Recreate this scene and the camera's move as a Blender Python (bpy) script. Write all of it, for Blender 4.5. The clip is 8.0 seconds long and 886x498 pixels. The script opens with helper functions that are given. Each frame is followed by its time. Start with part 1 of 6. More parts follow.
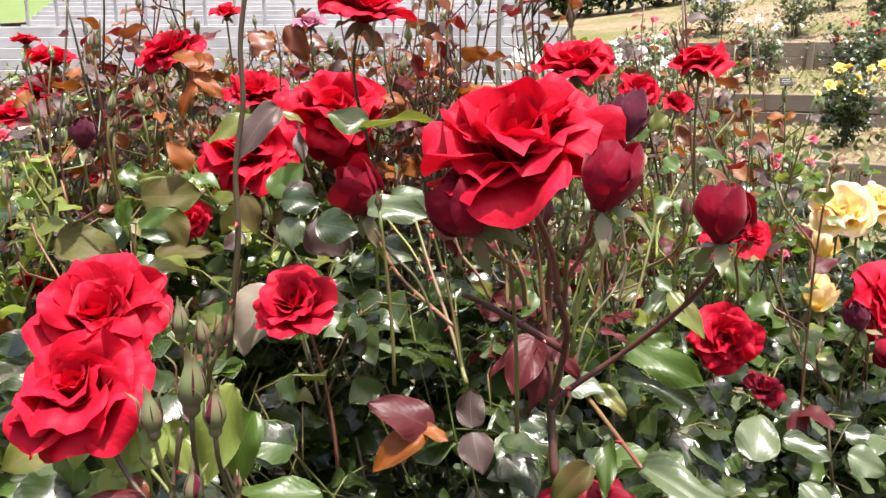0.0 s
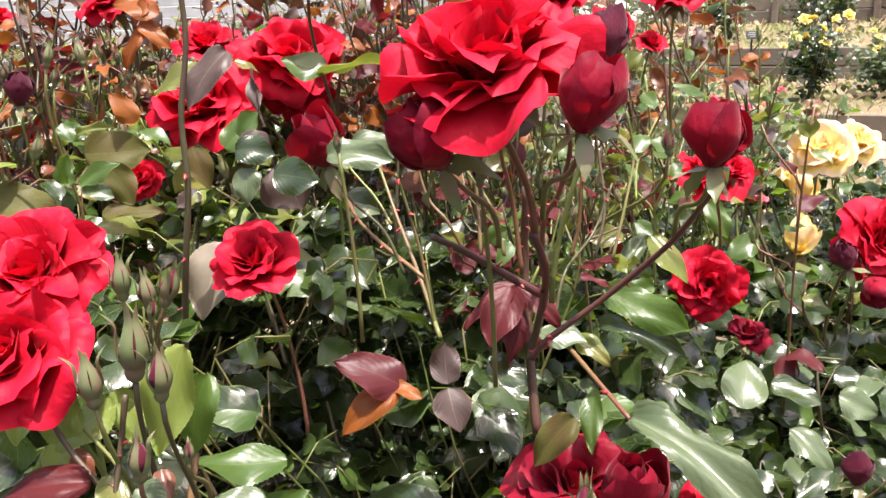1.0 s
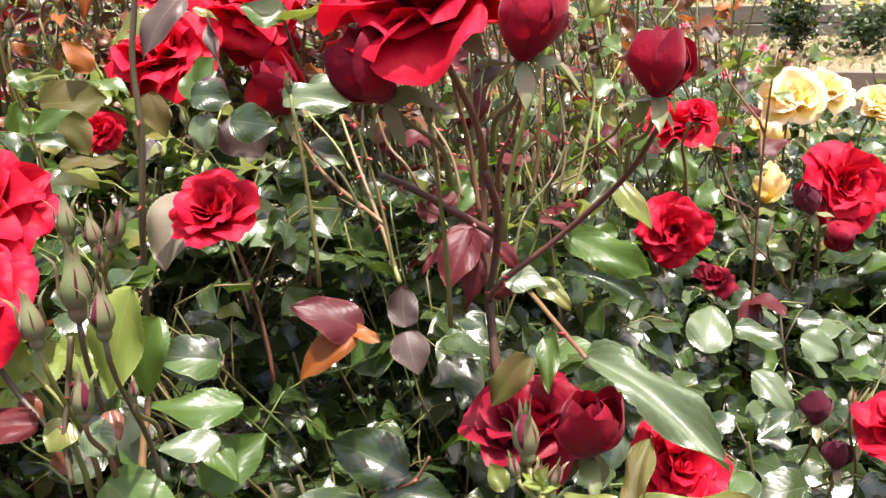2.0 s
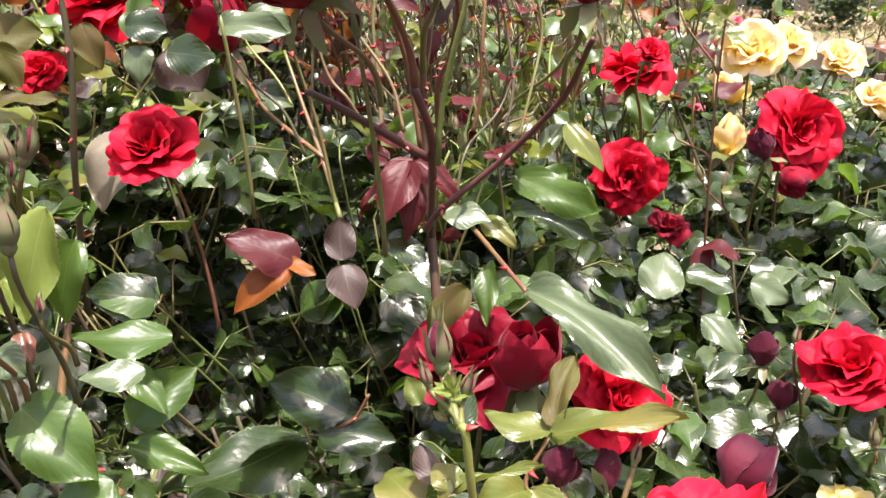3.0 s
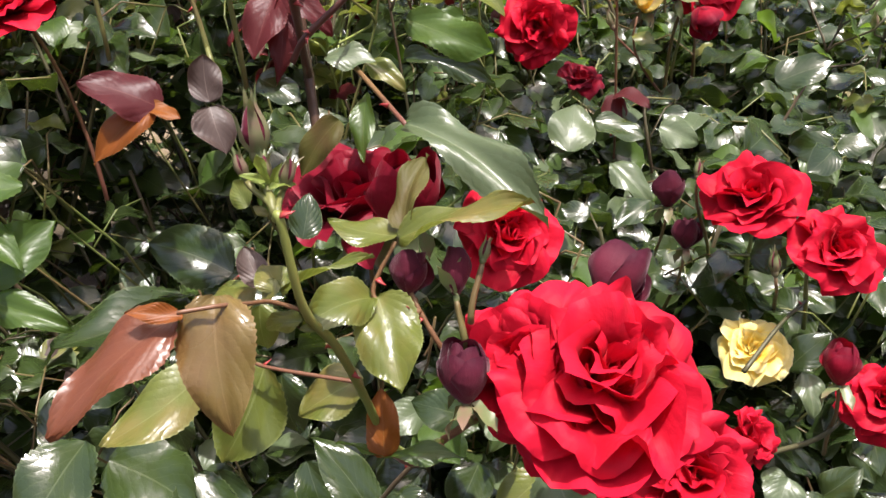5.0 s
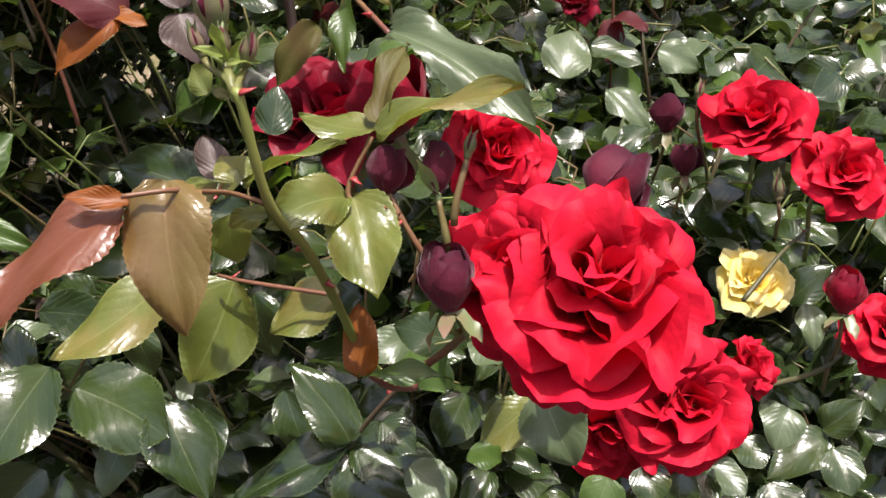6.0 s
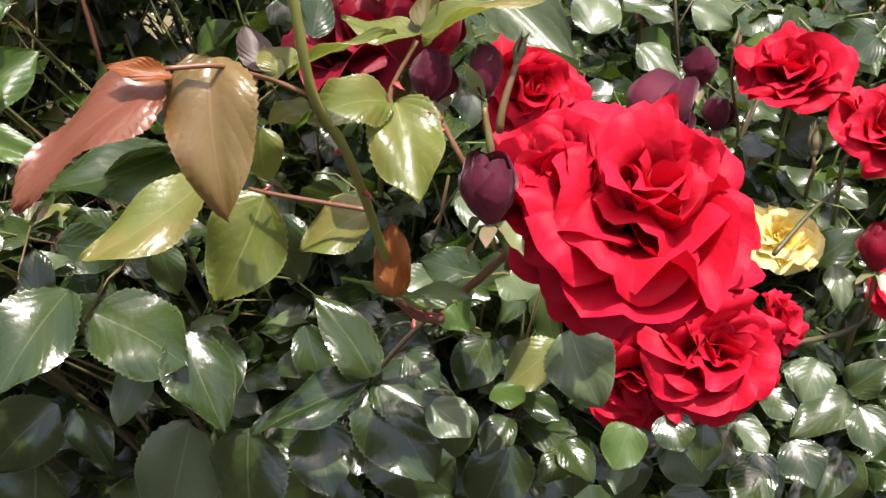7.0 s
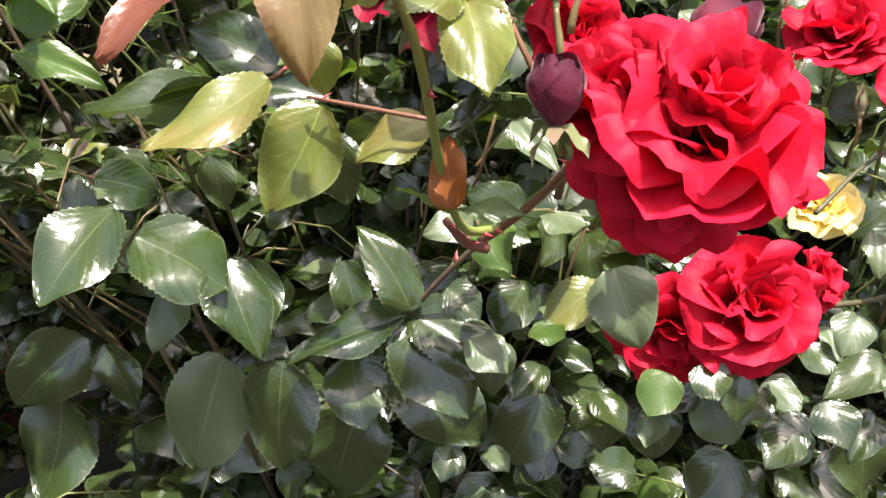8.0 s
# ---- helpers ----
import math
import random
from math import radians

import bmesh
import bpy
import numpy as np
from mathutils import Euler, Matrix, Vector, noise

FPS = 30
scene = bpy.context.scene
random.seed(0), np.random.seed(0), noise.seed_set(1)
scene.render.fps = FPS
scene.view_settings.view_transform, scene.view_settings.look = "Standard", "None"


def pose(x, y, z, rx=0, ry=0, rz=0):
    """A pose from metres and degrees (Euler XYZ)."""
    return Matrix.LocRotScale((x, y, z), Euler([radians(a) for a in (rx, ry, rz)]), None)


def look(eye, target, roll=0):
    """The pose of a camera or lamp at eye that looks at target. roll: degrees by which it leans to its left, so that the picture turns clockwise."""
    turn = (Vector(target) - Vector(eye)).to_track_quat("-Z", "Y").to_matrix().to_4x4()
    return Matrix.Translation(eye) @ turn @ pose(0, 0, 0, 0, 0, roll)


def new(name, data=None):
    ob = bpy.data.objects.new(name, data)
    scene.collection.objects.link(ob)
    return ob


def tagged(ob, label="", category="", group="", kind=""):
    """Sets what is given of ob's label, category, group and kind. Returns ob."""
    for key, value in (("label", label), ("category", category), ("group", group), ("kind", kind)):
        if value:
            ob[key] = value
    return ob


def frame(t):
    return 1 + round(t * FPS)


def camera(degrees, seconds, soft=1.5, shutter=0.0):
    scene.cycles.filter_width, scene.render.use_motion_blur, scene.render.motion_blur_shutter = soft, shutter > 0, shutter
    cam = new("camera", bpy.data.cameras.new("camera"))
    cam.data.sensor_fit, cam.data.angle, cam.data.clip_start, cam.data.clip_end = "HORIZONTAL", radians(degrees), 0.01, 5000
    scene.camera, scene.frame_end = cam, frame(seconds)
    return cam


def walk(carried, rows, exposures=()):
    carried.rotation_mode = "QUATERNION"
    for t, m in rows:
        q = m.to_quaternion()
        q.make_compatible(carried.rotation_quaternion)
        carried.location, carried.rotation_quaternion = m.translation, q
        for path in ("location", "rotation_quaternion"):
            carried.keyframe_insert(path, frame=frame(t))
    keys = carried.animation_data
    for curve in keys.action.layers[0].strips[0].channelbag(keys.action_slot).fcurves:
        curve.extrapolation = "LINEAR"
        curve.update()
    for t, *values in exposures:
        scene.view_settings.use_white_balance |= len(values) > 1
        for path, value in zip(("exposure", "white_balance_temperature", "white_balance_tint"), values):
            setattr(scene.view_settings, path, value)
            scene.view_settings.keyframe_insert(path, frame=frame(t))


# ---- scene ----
cam = camera(54.0, 8.0)
PATH = [
    (0, (0.049, -0.014, 1.33), (0.025, 1.936, 0.884), -0.1),
    (0.5, (0.039, 0.019, 1.321), (0.071, 1.966, 0.865), -0.9),
    (1, (0.052, 0.033, 1.301), (0.09, 1.964, 0.78), -1.7),
    (1.2, (0.061, 0.031, 1.293), (0.104, 1.953, 0.742), -1.8),
    (2.3, (0.082, 0.034, 1.274), (0.163, 1.936, 0.662), -1.9),
    (2.5, (0.091, 0.04, 1.263), (0.187, 1.939, 0.641), -1.5),
    (3, (0.103, 0.036, 1.246), (0.218, 1.922, 0.589), -1.4),
    (3.5, (0.113, 0.044, 1.223), (0.231, 1.909, 0.509), -1.7),
    (4, (0.131, 0.042, 1.21), (0.264, 1.889, 0.454), -2.0),
    (4.5, (0.148, 0.046, 1.201), (0.323, 1.867, 0.392), -2.3),
    (4.7, (0.153, 0.042, 1.193), (0.335, 1.857, 0.371), -2.9),
    (5.8, (0.164, 0.061, 1.147), (0.366, 1.829, 0.235), -2.9),
    (6, (0.164, 0.063, 1.142), (0.362, 1.822, 0.212), -2.7),
    (6.5, (0.156, 0.063, 1.119), (0.337, 1.814, 0.169), -2.2),
    (7, (0.148, 0.06, 1.111), (0.333, 1.804, 0.15), -0.7),
    (7.5, (0.146, 0.039, 1.098), (0.344, 1.789, 0.149), -0.1),
    (8, (0.125, 0.043, 1.074), (0.292, 1.793, 0.12), 1.6),
]
EXPOSURES = [(t, stops, 6500, 15) for t, stops in ((0.0, 0.80), (1.2, 1.00), (2.5, 1.08), (3.5, 0.92), (4.5, 0.63), (6.0, 0.40), (7.0, 0.64), (8.0, 1.18))]
walk(cam, [(t, look(eye, target, roll)) for t, eye, target, roll in PATH], EXPOSURES)

# ---- world, sun ----
SUN_TO = Vector((0.12, -0.17, 0.97)).normalized()
world = bpy.data.worlds.new("world")
scene.world = world
world.use_nodes = True
_wn = world.node_tree.nodes
sky = _wn.new("ShaderNodeTexSky")
sky.sky_type = 'NISHITA'
sky.sun_disc = False
sky.air_density = 1.0
sky.dust_density = 6.0
sky.ozone_density = 0.3
sky.sun_elevation = math.asin(SUN_TO.z)
sky.sun_rotation = math.atan2(SUN_TO.x, SUN_TO.y)
_wn["Background"].inputs["Strength"].default_value = 0.15
world.node_tree.links.new(sky.outputs[0], _wn["Background"].inputs["Color"])

sun = new("sun", bpy.data.lights.new("sun", 'SUN'))
sun.data.energy = 5.0
sun.data.angle = radians(0.53)
sun.data.color = (1.0, 0.975, 0.94)
sun.matrix_world = look(SUN_TO * 40, (0, 0, 0))

# ---- materials ----


class Shader:
    """A small wrapper to write node materials in few lines."""

    def __init__(self, name):
        self.m = bpy.data.materials.new(name)
        self.m.use_nodes = True
        self.t = self.m.node_tree
        self.b = self.t.nodes["Principled BSDF"]
        self.out = self.t.nodes["Material Output"]

    def node(self, kind, operation=None, data_type=None, blend_type=None):
        n = self.t.nodes.new(kind)
        if operation:
            n.operation = operation
        if data_type:
            n.data_type = data_type
        if blend_type:
            n.blend_type = blend_type
        return n

    def put(self, value, socket):
        if isinstance(value, bpy.types.NodeSocket):
            self.t.links.new(value, socket)
        elif isinstance(value, tuple) and len(value) == 3 and socket.type == 'RGBA':
            socket.default_value = (*value, 1)
        else:
            socket.default_value = value

    def set(self, **kw):
        for k, v in kw.items():
            self.put(v, self.b.inputs[k.replace("_", " ")])

    def math(self, op, a, b=0.0, c=0.0):
        n = self.node("ShaderNodeMath", operation=op)
        for i, v in enumerate((a, b, c)):
            self.put(v, n.inputs[i])
        return n.outputs[0]

    def mix(self, f, a, b):
        n = self.node("ShaderNodeMix", data_type='RGBA')
        self.put(f, n.inputs[0])
        self.put(a, n.inputs[6])
        self.put(b, n.inputs[7])
        return n.outputs[2]

    def noise(self, scale, detail=4.0, rough=0.6, vec=None):
        n = self.node("ShaderNodeTexNoise")
        n.inputs["Scale"].default_value = scale
        n.inputs["Detail"].default_value = detail
        n.inputs["Roughness"].default_value = rough
        if vec is not None:
            self.put(vec, n.inputs["Vector"])
        return n.outputs["Fac"]

    def coords(self, which="Object"):
        return self.node("ShaderNodeTexCoord").outputs[which]

    def place(self):
        return self.node("ShaderNodeNewGeometry").outputs["Position"]

    def chance(self):
        a = self.node("ShaderNodeObjectInfo").outputs["Random"]
        b = self.node("ShaderNodeNewGeometry").outputs["Random Per Island"]
        return self.math('FRACT', self.math('ADD', a, b))

    def ramp(self, f, *stops):
        n = self.node("ShaderNodeValToRGB")
        e = n.color_ramp.elements
        while len(e) < len(stops):
            e.new(0.5)
        for el, (p, c) in zip(e, stops):
            el.position = p
            el.color = (*c, 1) if len(c) == 3 else c
        self.put(f, n.inputs[0])
        return n.outputs[0]

    def bump(self, h, strength, dist):
        n = self.node("ShaderNodeBump")
        n.inputs["Strength"].default_value = strength
        n.inputs["Distance"].default_value = dist
        self.put(h, n.inputs["Height"])
        self.t.links.new(n.outputs[0], self.b.inputs["Normal"])
        return n.outputs[0]

    def translucent(self, share, colour, normal=None):
        """Lets part of the light through a thin leaf or petal."""
        tr = self.node("ShaderNodeBsdfTranslucent")
        self.put(colour, tr.inputs["Color"])
        mx = self.node("ShaderNodeMixShader")
        self.put(share, mx.inputs[0])
        self.t.links.new(self.b.outputs[0], mx.inputs[1])
        self.t.links.new(tr.outputs[0], mx.inputs[2])
        self.t.links.new(mx.outputs[0], self.out.inputs["Surface"])


def leaf_material(name, dark, light, vein, through_colour, rough=0.3, share=0.25, patch=None, spec=0.8):
    s = Shader(name)
    uv = s.node("ShaderNodeSeparateXYZ")
    s.put(s.coords("UV"), uv.inputs[0])
    across = s.math('ABSOLUTE', s.math('SUBTRACT', uv.outputs[0], 0.5))
    along = uv.outputs[1]
    mid = s.math('LESS_THAN', across, s.math('SUBTRACT', 0.017, s.math('MULTIPLY', along, 0.010)))
    bend = s.math('MULTIPLY', s.noise(120.0, 2.0, 0.5, s.place()), 0.10)
    phase = s.math('FRACT', s.math('MULTIPLY', s.math('ADD', bend, s.math('SUBTRACT', along, s.math('MULTIPLY', across, 0.95))), 7.0))
    side = s.math('LESS_THAN', s.math('ABSOLUTE', s.math('SUBTRACT', phase, 0.5)), 0.04)
    veins = s.math('MAXIMUM', s.math('MULTIPLY', mid, 0.8), s.math('MULTIPLY', side, 0.26))
    n1 = s.noise(60.0, 5.0, 0.65, s.place())
    n2 = s.noise(9.0, 2.0, 0.5, s.place())
    tone = s.math('ADD', s.math('MULTIPLY', s.chance(), 0.55), s.math('MULTIPLY', s.math('ADD', n1, n2), 0.32))
    col = s.mix(tone, dark, light)
    if patch:
        col = s.mix(s.ramp(s.noise(22.0, 3.0, 0.6, s.place()), (0.50, (0, 0, 0)), (0.66, (1, 1, 1))), col, patch)
    # the blade's pale margin, lightened also for the highlight its teeth catch
    rim = s.math('MULTIPLY', s.math('GREATER_THAN', across, 0.474), 0.7)
    col = s.mix(s.math('MULTIPLY', s.math('MAXIMUM', veins, rim), 0.55), col, vein)
    # the blade swells a little between its veins
    swell = s.math('SINE', s.math('MULTIPLY', s.math('FRACT', s.math('ADD', phase, 0.5)), 3.1416))
    h = s.math('ADD', s.math('MULTIPLY', swell, s.math('MULTIPLY', across, 0.9)), s.math('ADD', s.math('MULTIPLY', n1, 1.4), s.math('MULTIPLY', n2, 3.0)))
    s.set(Base_Color=col, Roughness=s.math('ADD', rough, s.math('MULTIPLY', n2, 0.14)), Specular_IOR_Level=spec)
    s.bump(s.math('SUBTRACT', h, s.math('MULTIPLY', mid, 0.7)), 1.0, 0.00046)
    s.translucent(share, s.mix(tone, through_colour, tuple(0.7 * c for c in through_colour)))
    return s.m


def petal_material(name, inner, outer, through_colour, edge=None, share=0.3, rough=0.6, sheen=0.25, spec=0.12):
    s = Shader(name)
    uv = s.node("ShaderNodeSeparateXYZ")
    s.put(s.coords("UV"), uv.inputs[0])
    streak = s.node("ShaderNodeCombineXYZ")
    s.put(s.math('MULTIPLY', uv.outputs[0], 26.0), streak.inputs[0])
    s.put(s.math('MULTIPLY', uv.outputs[1], 2.5), streak.inputs[1])
    s.put(s.math('MULTIPLY', s.chance(), 40.0), streak.inputs[2])
    fine = s.noise(1.0, 4.0, 0.6, streak.outputs[0])
    blot = s.noise(42.0, 3.0, 0.55, s.place())
    crepe = s.noise(170.0, 3.0, 0.6, s.place())
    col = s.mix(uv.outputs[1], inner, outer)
    if edge:
        col = s.mix(s.ramp(s.math('ADD', uv.outputs[1], s.math('MULTIPLY', s.math('SUBTRACT', blot, 0.5), 0.5)), (0.62, (0, 0, 0)), (0.98, (1, 1, 1))), col, edge)
    tone = s.math('ADD', 0.68, s.math('MULTIPLY', s.math('ADD', s.math('MULTIPLY', s.chance(), 0.5), s.math('ADD', fine, blot)), 0.26))
    mul = s.node("ShaderNodeMix", data_type='RGBA', blend_type='MULTIPLY')
    mul.inputs[0].default_value = 1.0
    s.put(col, mul.inputs[6])
    grey = s.node("ShaderNodeCombineColor")
    for i in range(3):
        s.put(tone, grey.inputs[i])
    s.put(grey.outputs[0], mul.inputs[7])
    s.set(Base_Color=mul.outputs[2], Roughness=rough, Specular_IOR_Level=spec, Sheen_Weight=sheen, Sheen_Roughness=0.4)
    s.b.inputs["Sheen Tint"].default_value = (*[min(1, c + 0.35) for c in outer], 1)
    s.bump(s.math('ADD', s.math('MULTIPLY', fine, 0.4), s.math('ADD', s.math('MULTIPLY', blot, 2.4), s.math('MULTIPLY', crepe, 0.5))), 0.8, 0.0012)
    s.translucent(share, through_colour)
    return s.m


LEAF = {
    "fresh": leaf_material("young_leaf_fresh", (0.18, 0.24, 0.040), (0.27, 0.33, 0.075), (0.36, 0.42, 0.15), (0.40, 0.52, 0.07), 0.25, 0.36),
    # olive: a dull brown-green with the shade on the leaf put into its colour
    "olive": leaf_material("shaded_leaf_olive", (0.060, 0.058, 0.012), (0.10, 0.092, 0.022), (0.16, 0.15, 0.05), (0.26, 0.24, 0.03), 0.48, 0.25, (0.09, 0.06, 0.02), spec=0.25),
    "green": leaf_material("rose_leaf_green", (0.013, 0.028, 0.008), (0.044, 0.068, 0.017), (0.14, 0.17, 0.075), (0.16, 0.25, 0.02), 0.155, 0.15, spec=1.0),
    "bright": leaf_material("young_leaf_green", (0.046, 0.092, 0.015), (0.086, 0.148, 0.027), (0.2, 0.28, 0.07), (0.24, 0.42, 0.03), 0.30, 0.38),
    "lime": leaf_material("young_leaf_lime", (0.085, 0.112, 0.016), (0.155, 0.175, 0.030), (0.30, 0.34, 0.12), (0.36, 0.42, 0.05), 0.25, 0.28, (0.20, 0.165, 0.04)),
    "bronze": leaf_material("young_leaf_bronze", (0.120, 0.036, 0.016), (0.19, 0.060, 0.027), (0.28, 0.12, 0.06), (0.45, 0.12, 0.03), 0.28, 0.22, (0.17, 0.085, 0.028), spec=0.6),
    "tan": leaf_material("young_leaf_tan", (0.125, 0.072, 0.024), (0.20, 0.118, 0.040), (0.30, 0.20, 0.09), (0.42, 0.22, 0.04), 0.22, 0.24, (0.19, 0.135, 0.040)),
    "orange": leaf_material("young_leaf_orange", (0.20, 0.050, 0.006), (0.29, 0.090, 0.012), (0.32, 0.17, 0.05), (0.46, 0.14, 0.02), 0.40, 0.30, spec=0.4),
    "burgundy": leaf_material("young_leaf_burgundy", (0.050, 0.008, 0.010), (0.105, 0.016, 0.016), (0.20, 0.06, 0.05), (0.40, 0.025, 0.02), 0.38, 0.20, spec=0.3),
    # mauve: leaf backs, and a dark colour that stands in for shaded leaves
    "mauve": leaf_material("leaf_underside_shade_mauve", (0.052, 0.034, 0.029), (0.095, 0.062, 0.050), (0.28, 0.20, 0.16), (0.25, 0.10, 0.05), 0.42, 0.2, spec=0.5),
    "beige": leaf_material("leaf_underside_pale", (0.17, 0.135, 0.09), (0.26, 0.21, 0.14), (0.42, 0.38, 0.26), (0.30, 0.26, 0.10), 0.42, 0.2),
    # silver: pale leaf backs, and sun glare painted over whole upper faces
    "silver": leaf_material("leaf_silver_underside_glare", (0.070, 0.102, 0.044), (0.120, 0.158, 0.072), (0.24, 0.28, 0.17), (0.16, 0.26, 0.06), 0.29, 0.2),
}
PETAL = {
    # red: shade painted into the petal's foot, caught light into its edge
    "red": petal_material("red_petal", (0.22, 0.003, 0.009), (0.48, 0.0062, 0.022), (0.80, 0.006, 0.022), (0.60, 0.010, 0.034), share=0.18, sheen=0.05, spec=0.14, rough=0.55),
    "deep": petal_material("deep_crimson_petal", (0.10, 0.002, 0.008), (0.22, 0.004, 0.018), (0.55, 0.005, 0.02), share=0.14, sheen=0.16, spec=0.25, rough=0.5),
    "crimson": petal_material("crimson_bud_petal", (0.20, 0.004, 0.014), (0.36, 0.007, 0.026), (0.55, 0.006, 0.016), (0.13, 0.004, 0.016), 0.16, sheen=0.3),
    "purple": petal_material("purple_bud_petal", (0.085, 0.010, 0.022), (0.13, 0.020, 0.036), (0.26, 0.015, 0.035), (0.05, 0.006, 0.016), 0.10, sheen=0.4),
    "apricot": petal_material("apricot_petal", (0.98, 0.60, 0.03), (0.98, 0.86, 0.32), (0.98, 0.80, 0.30), (0.97, 0.68, 0.52), 0.34, 0.55, 0.1),
    "yellow": petal_material("yellow_petal", (0.95, 0.60, 0.02), (0.97, 0.82, 0.20), (0.95, 0.76, 0.14), (0.95, 0.85, 0.40), 0.30, 0.55, 0.1),
    "pink": petal_material("pink_petal", (0.60, 0.08, 0.14), (0.74, 0.19, 0.25), (0.8, 0.14, 0.2), None, 0.3),
    "white": petal_material("white_petal", (0.78, 0.76, 0.66), (0.84, 0.83, 0.80), (0.8, 0.78, 0.7), None, 0.3),
    "mauve": petal_material("mauve_petal", (0.34, 0.10, 0.17), (0.44, 0.18, 0.25), (0.5, 0.12, 0.2), None, 0.25),
}


def stem_material(name, a, b, c):
    s = Shader(name)
    n = s.noise(45.0, 4.0, 0.6, s.place())
    big = s.noise(6.0, 2.0, 0.5, s.place())
    col = s.mix(s.ramp(big, (0.4, (0, 0, 0)), (0.62, (1, 1, 1))), s.mix(n, a, b), c)
    s.set(Base_Color=col, Roughness=0.42, Specular_IOR_Level=0.45)
    s.bump(n, 0.4, 0.001)
    return s.m


STEM = {
    "green": stem_material("stem_green", (0.10, 0.135, 0.03), (0.19, 0.22, 0.06), (0.16, 0.10, 0.045)),
    "red": stem_material("stem_red", (0.13, 0.045, 0.032), (0.22, 0.085, 0.055), (0.18, 0.10, 0.04)),
    "brown": stem_material("stem_brown", (0.060, 0.038, 0.022), (0.12, 0.082, 0.05), (0.075, 0.07, 0.03)),
    "grey": stem_material("stem_grey", (0.10, 0.085, 0.055), (0.18, 0.15, 0.10), (0.11, 0.10, 0.05)),
    "wine": stem_material("stem_wine", (0.070, 0.022, 0.020), (0.13, 0.045, 0.036), (0.085, 0.050, 0.028)),
    "lime": stem_material("stem_lime", (0.17, 0.22, 0.045), (0.25, 0.30, 0.07), (0.22, 0.20, 0.055)),
}
s = Shader("thorn_red")
s.set(Base_Color=s.mix(s.noise(300.0, 2.0, 0.5, s.place()), (0.42, 0.03, 0.045), (0.30, 0.06, 0.04)), Roughness=0.35)
THORN = s.m
s = Shader("sepal_green")
s.set(Base_Color=s.mix(s.ramp(s.noise(70.0, 3.0, 0.6, s.place()), (0.42, (0, 0, 0)), (0.66, (1, 1, 1))), (0.17, 0.205, 0.085), (0.24, 0.15, 0.105)), Roughness=0.36)
s.translucent(0.2, (0.22, 0.30, 0.08))
SEPAL = s.m
s = Shader("stamen_gold")
s.set(Base_Color=s.mix(s.noise(600.0, 2.0, 0.5, s.place()), (0.42, 0.25, 0.04), (0.22, 0.10, 0.02)), Roughness=0.7)
STAMEN = s.m


def ground_material():
    """Dark soil under the near roses, dry straw mulch and thin grass on the terraces."""
    s = Shader("mulched_ground")
    p = s.place()
    xyz = s.node("ShaderNodeSeparateXYZ")
    s.put(p, xyz.inputs[0])
    fine = s.noise(55.0, 6.0, 0.7, p)
    mid = s.noise(5.0, 5.0, 0.65, p)
    big = s.noise(0.55, 4.0, 0.6, p)
    soil = s.mix(fine, (0.022, 0.016, 0.011), (0.075, 0.052, 0.034))
    straw = s.mix(s.ramp(fine, (0.30, (0, 0, 0)), (0.70, (1, 1, 1))), (0.16, 0.11, 0.065), (0.46, 0.37, 0.25))
    straw = s.mix(s.ramp(mid, (0.42, (0, 0, 0)), (0.62, (1, 1, 1))), straw, (0.26, 0.185, 0.11))
    grass = s.mix(fine, (0.07, 0.10, 0.025), (0.23, 0.22, 0.08))
    dry = s.mix(s.ramp(s.math('ADD', big, s.math('MULTIPLY', mid, 0.35)), (0.58, (0, 0, 0)), (0.84, (1, 1, 1))), straw, grass)
    edge = s.math('SUBTRACT', s.math('ADD', xyz.outputs[1], s.math('MULTIPLY', mid, 0.9)), 3.2)
    t = s.ramp(edge, (0.0, (0, 0, 0)), (0.7, (1, 1, 1)))
    s.set(Base_Color=s.mix(t, soil, dry), Roughness=0.92, Specular_IOR_Level=0.2)
    s.bump(s.math('ADD', fine, mid), 0.9, 0.03)
    return s.m


GROUND = ground_material()


def timber_material():
    s = Shader("weathered_timber")
    g = s.node("ShaderNodeMapping")
    s.put(s.coords("Object"), g.inputs[0])
    g.inputs["Scale"].default_value = (2.0, 40.0, 40.0)
    grain = s.noise(1.2, 6.0, 0.65, g.outputs[0])
    blot = s.noise(2.5, 4.0, 0.6, s.place())
    c = s.mix(grain, (0.090, 0.072, 0.054), (0.26, 0.215, 0.17))
    c = s.mix(s.ramp(blot, (0.45, (0, 0, 0)), (0.7, (1, 1, 1))), c, (0.13, 0.095, 0.065))
    tone = s.node("ShaderNodeHueSaturation")
    s.put(s.math('ADD', 0.75, s.math('MULTIPLY', s.chance(), 0.5)), tone.inputs["Value"])
    s.put(c, tone.inputs["Color"])
    s.set(Base_Color=tone.outputs[0], Roughness=0.85)
    s.bump(grain, 0.6, 0.006)
    return s.m


TIMBER = timber_material()


def concrete_material():
    s = Shader("pale_concrete")
    p = s.place()
    f, b = s.noise(40.0, 6.0, 0.7, p), s.noise(1.4, 4.0, 0.6, p)
    c = s.mix(f, (0.30, 0.30, 0.30), (0.46, 0.455, 0.45))
    c = s.mix(s.ramp(b, (0.42, (0, 0, 0)), (0.72, (1, 1, 1))), c, (0.27, 0.27, 0.27))
    s.set(Base_Color=c, Roughness=0.8)
    s.bump(f, 0.4, 0.004)
    return s.m


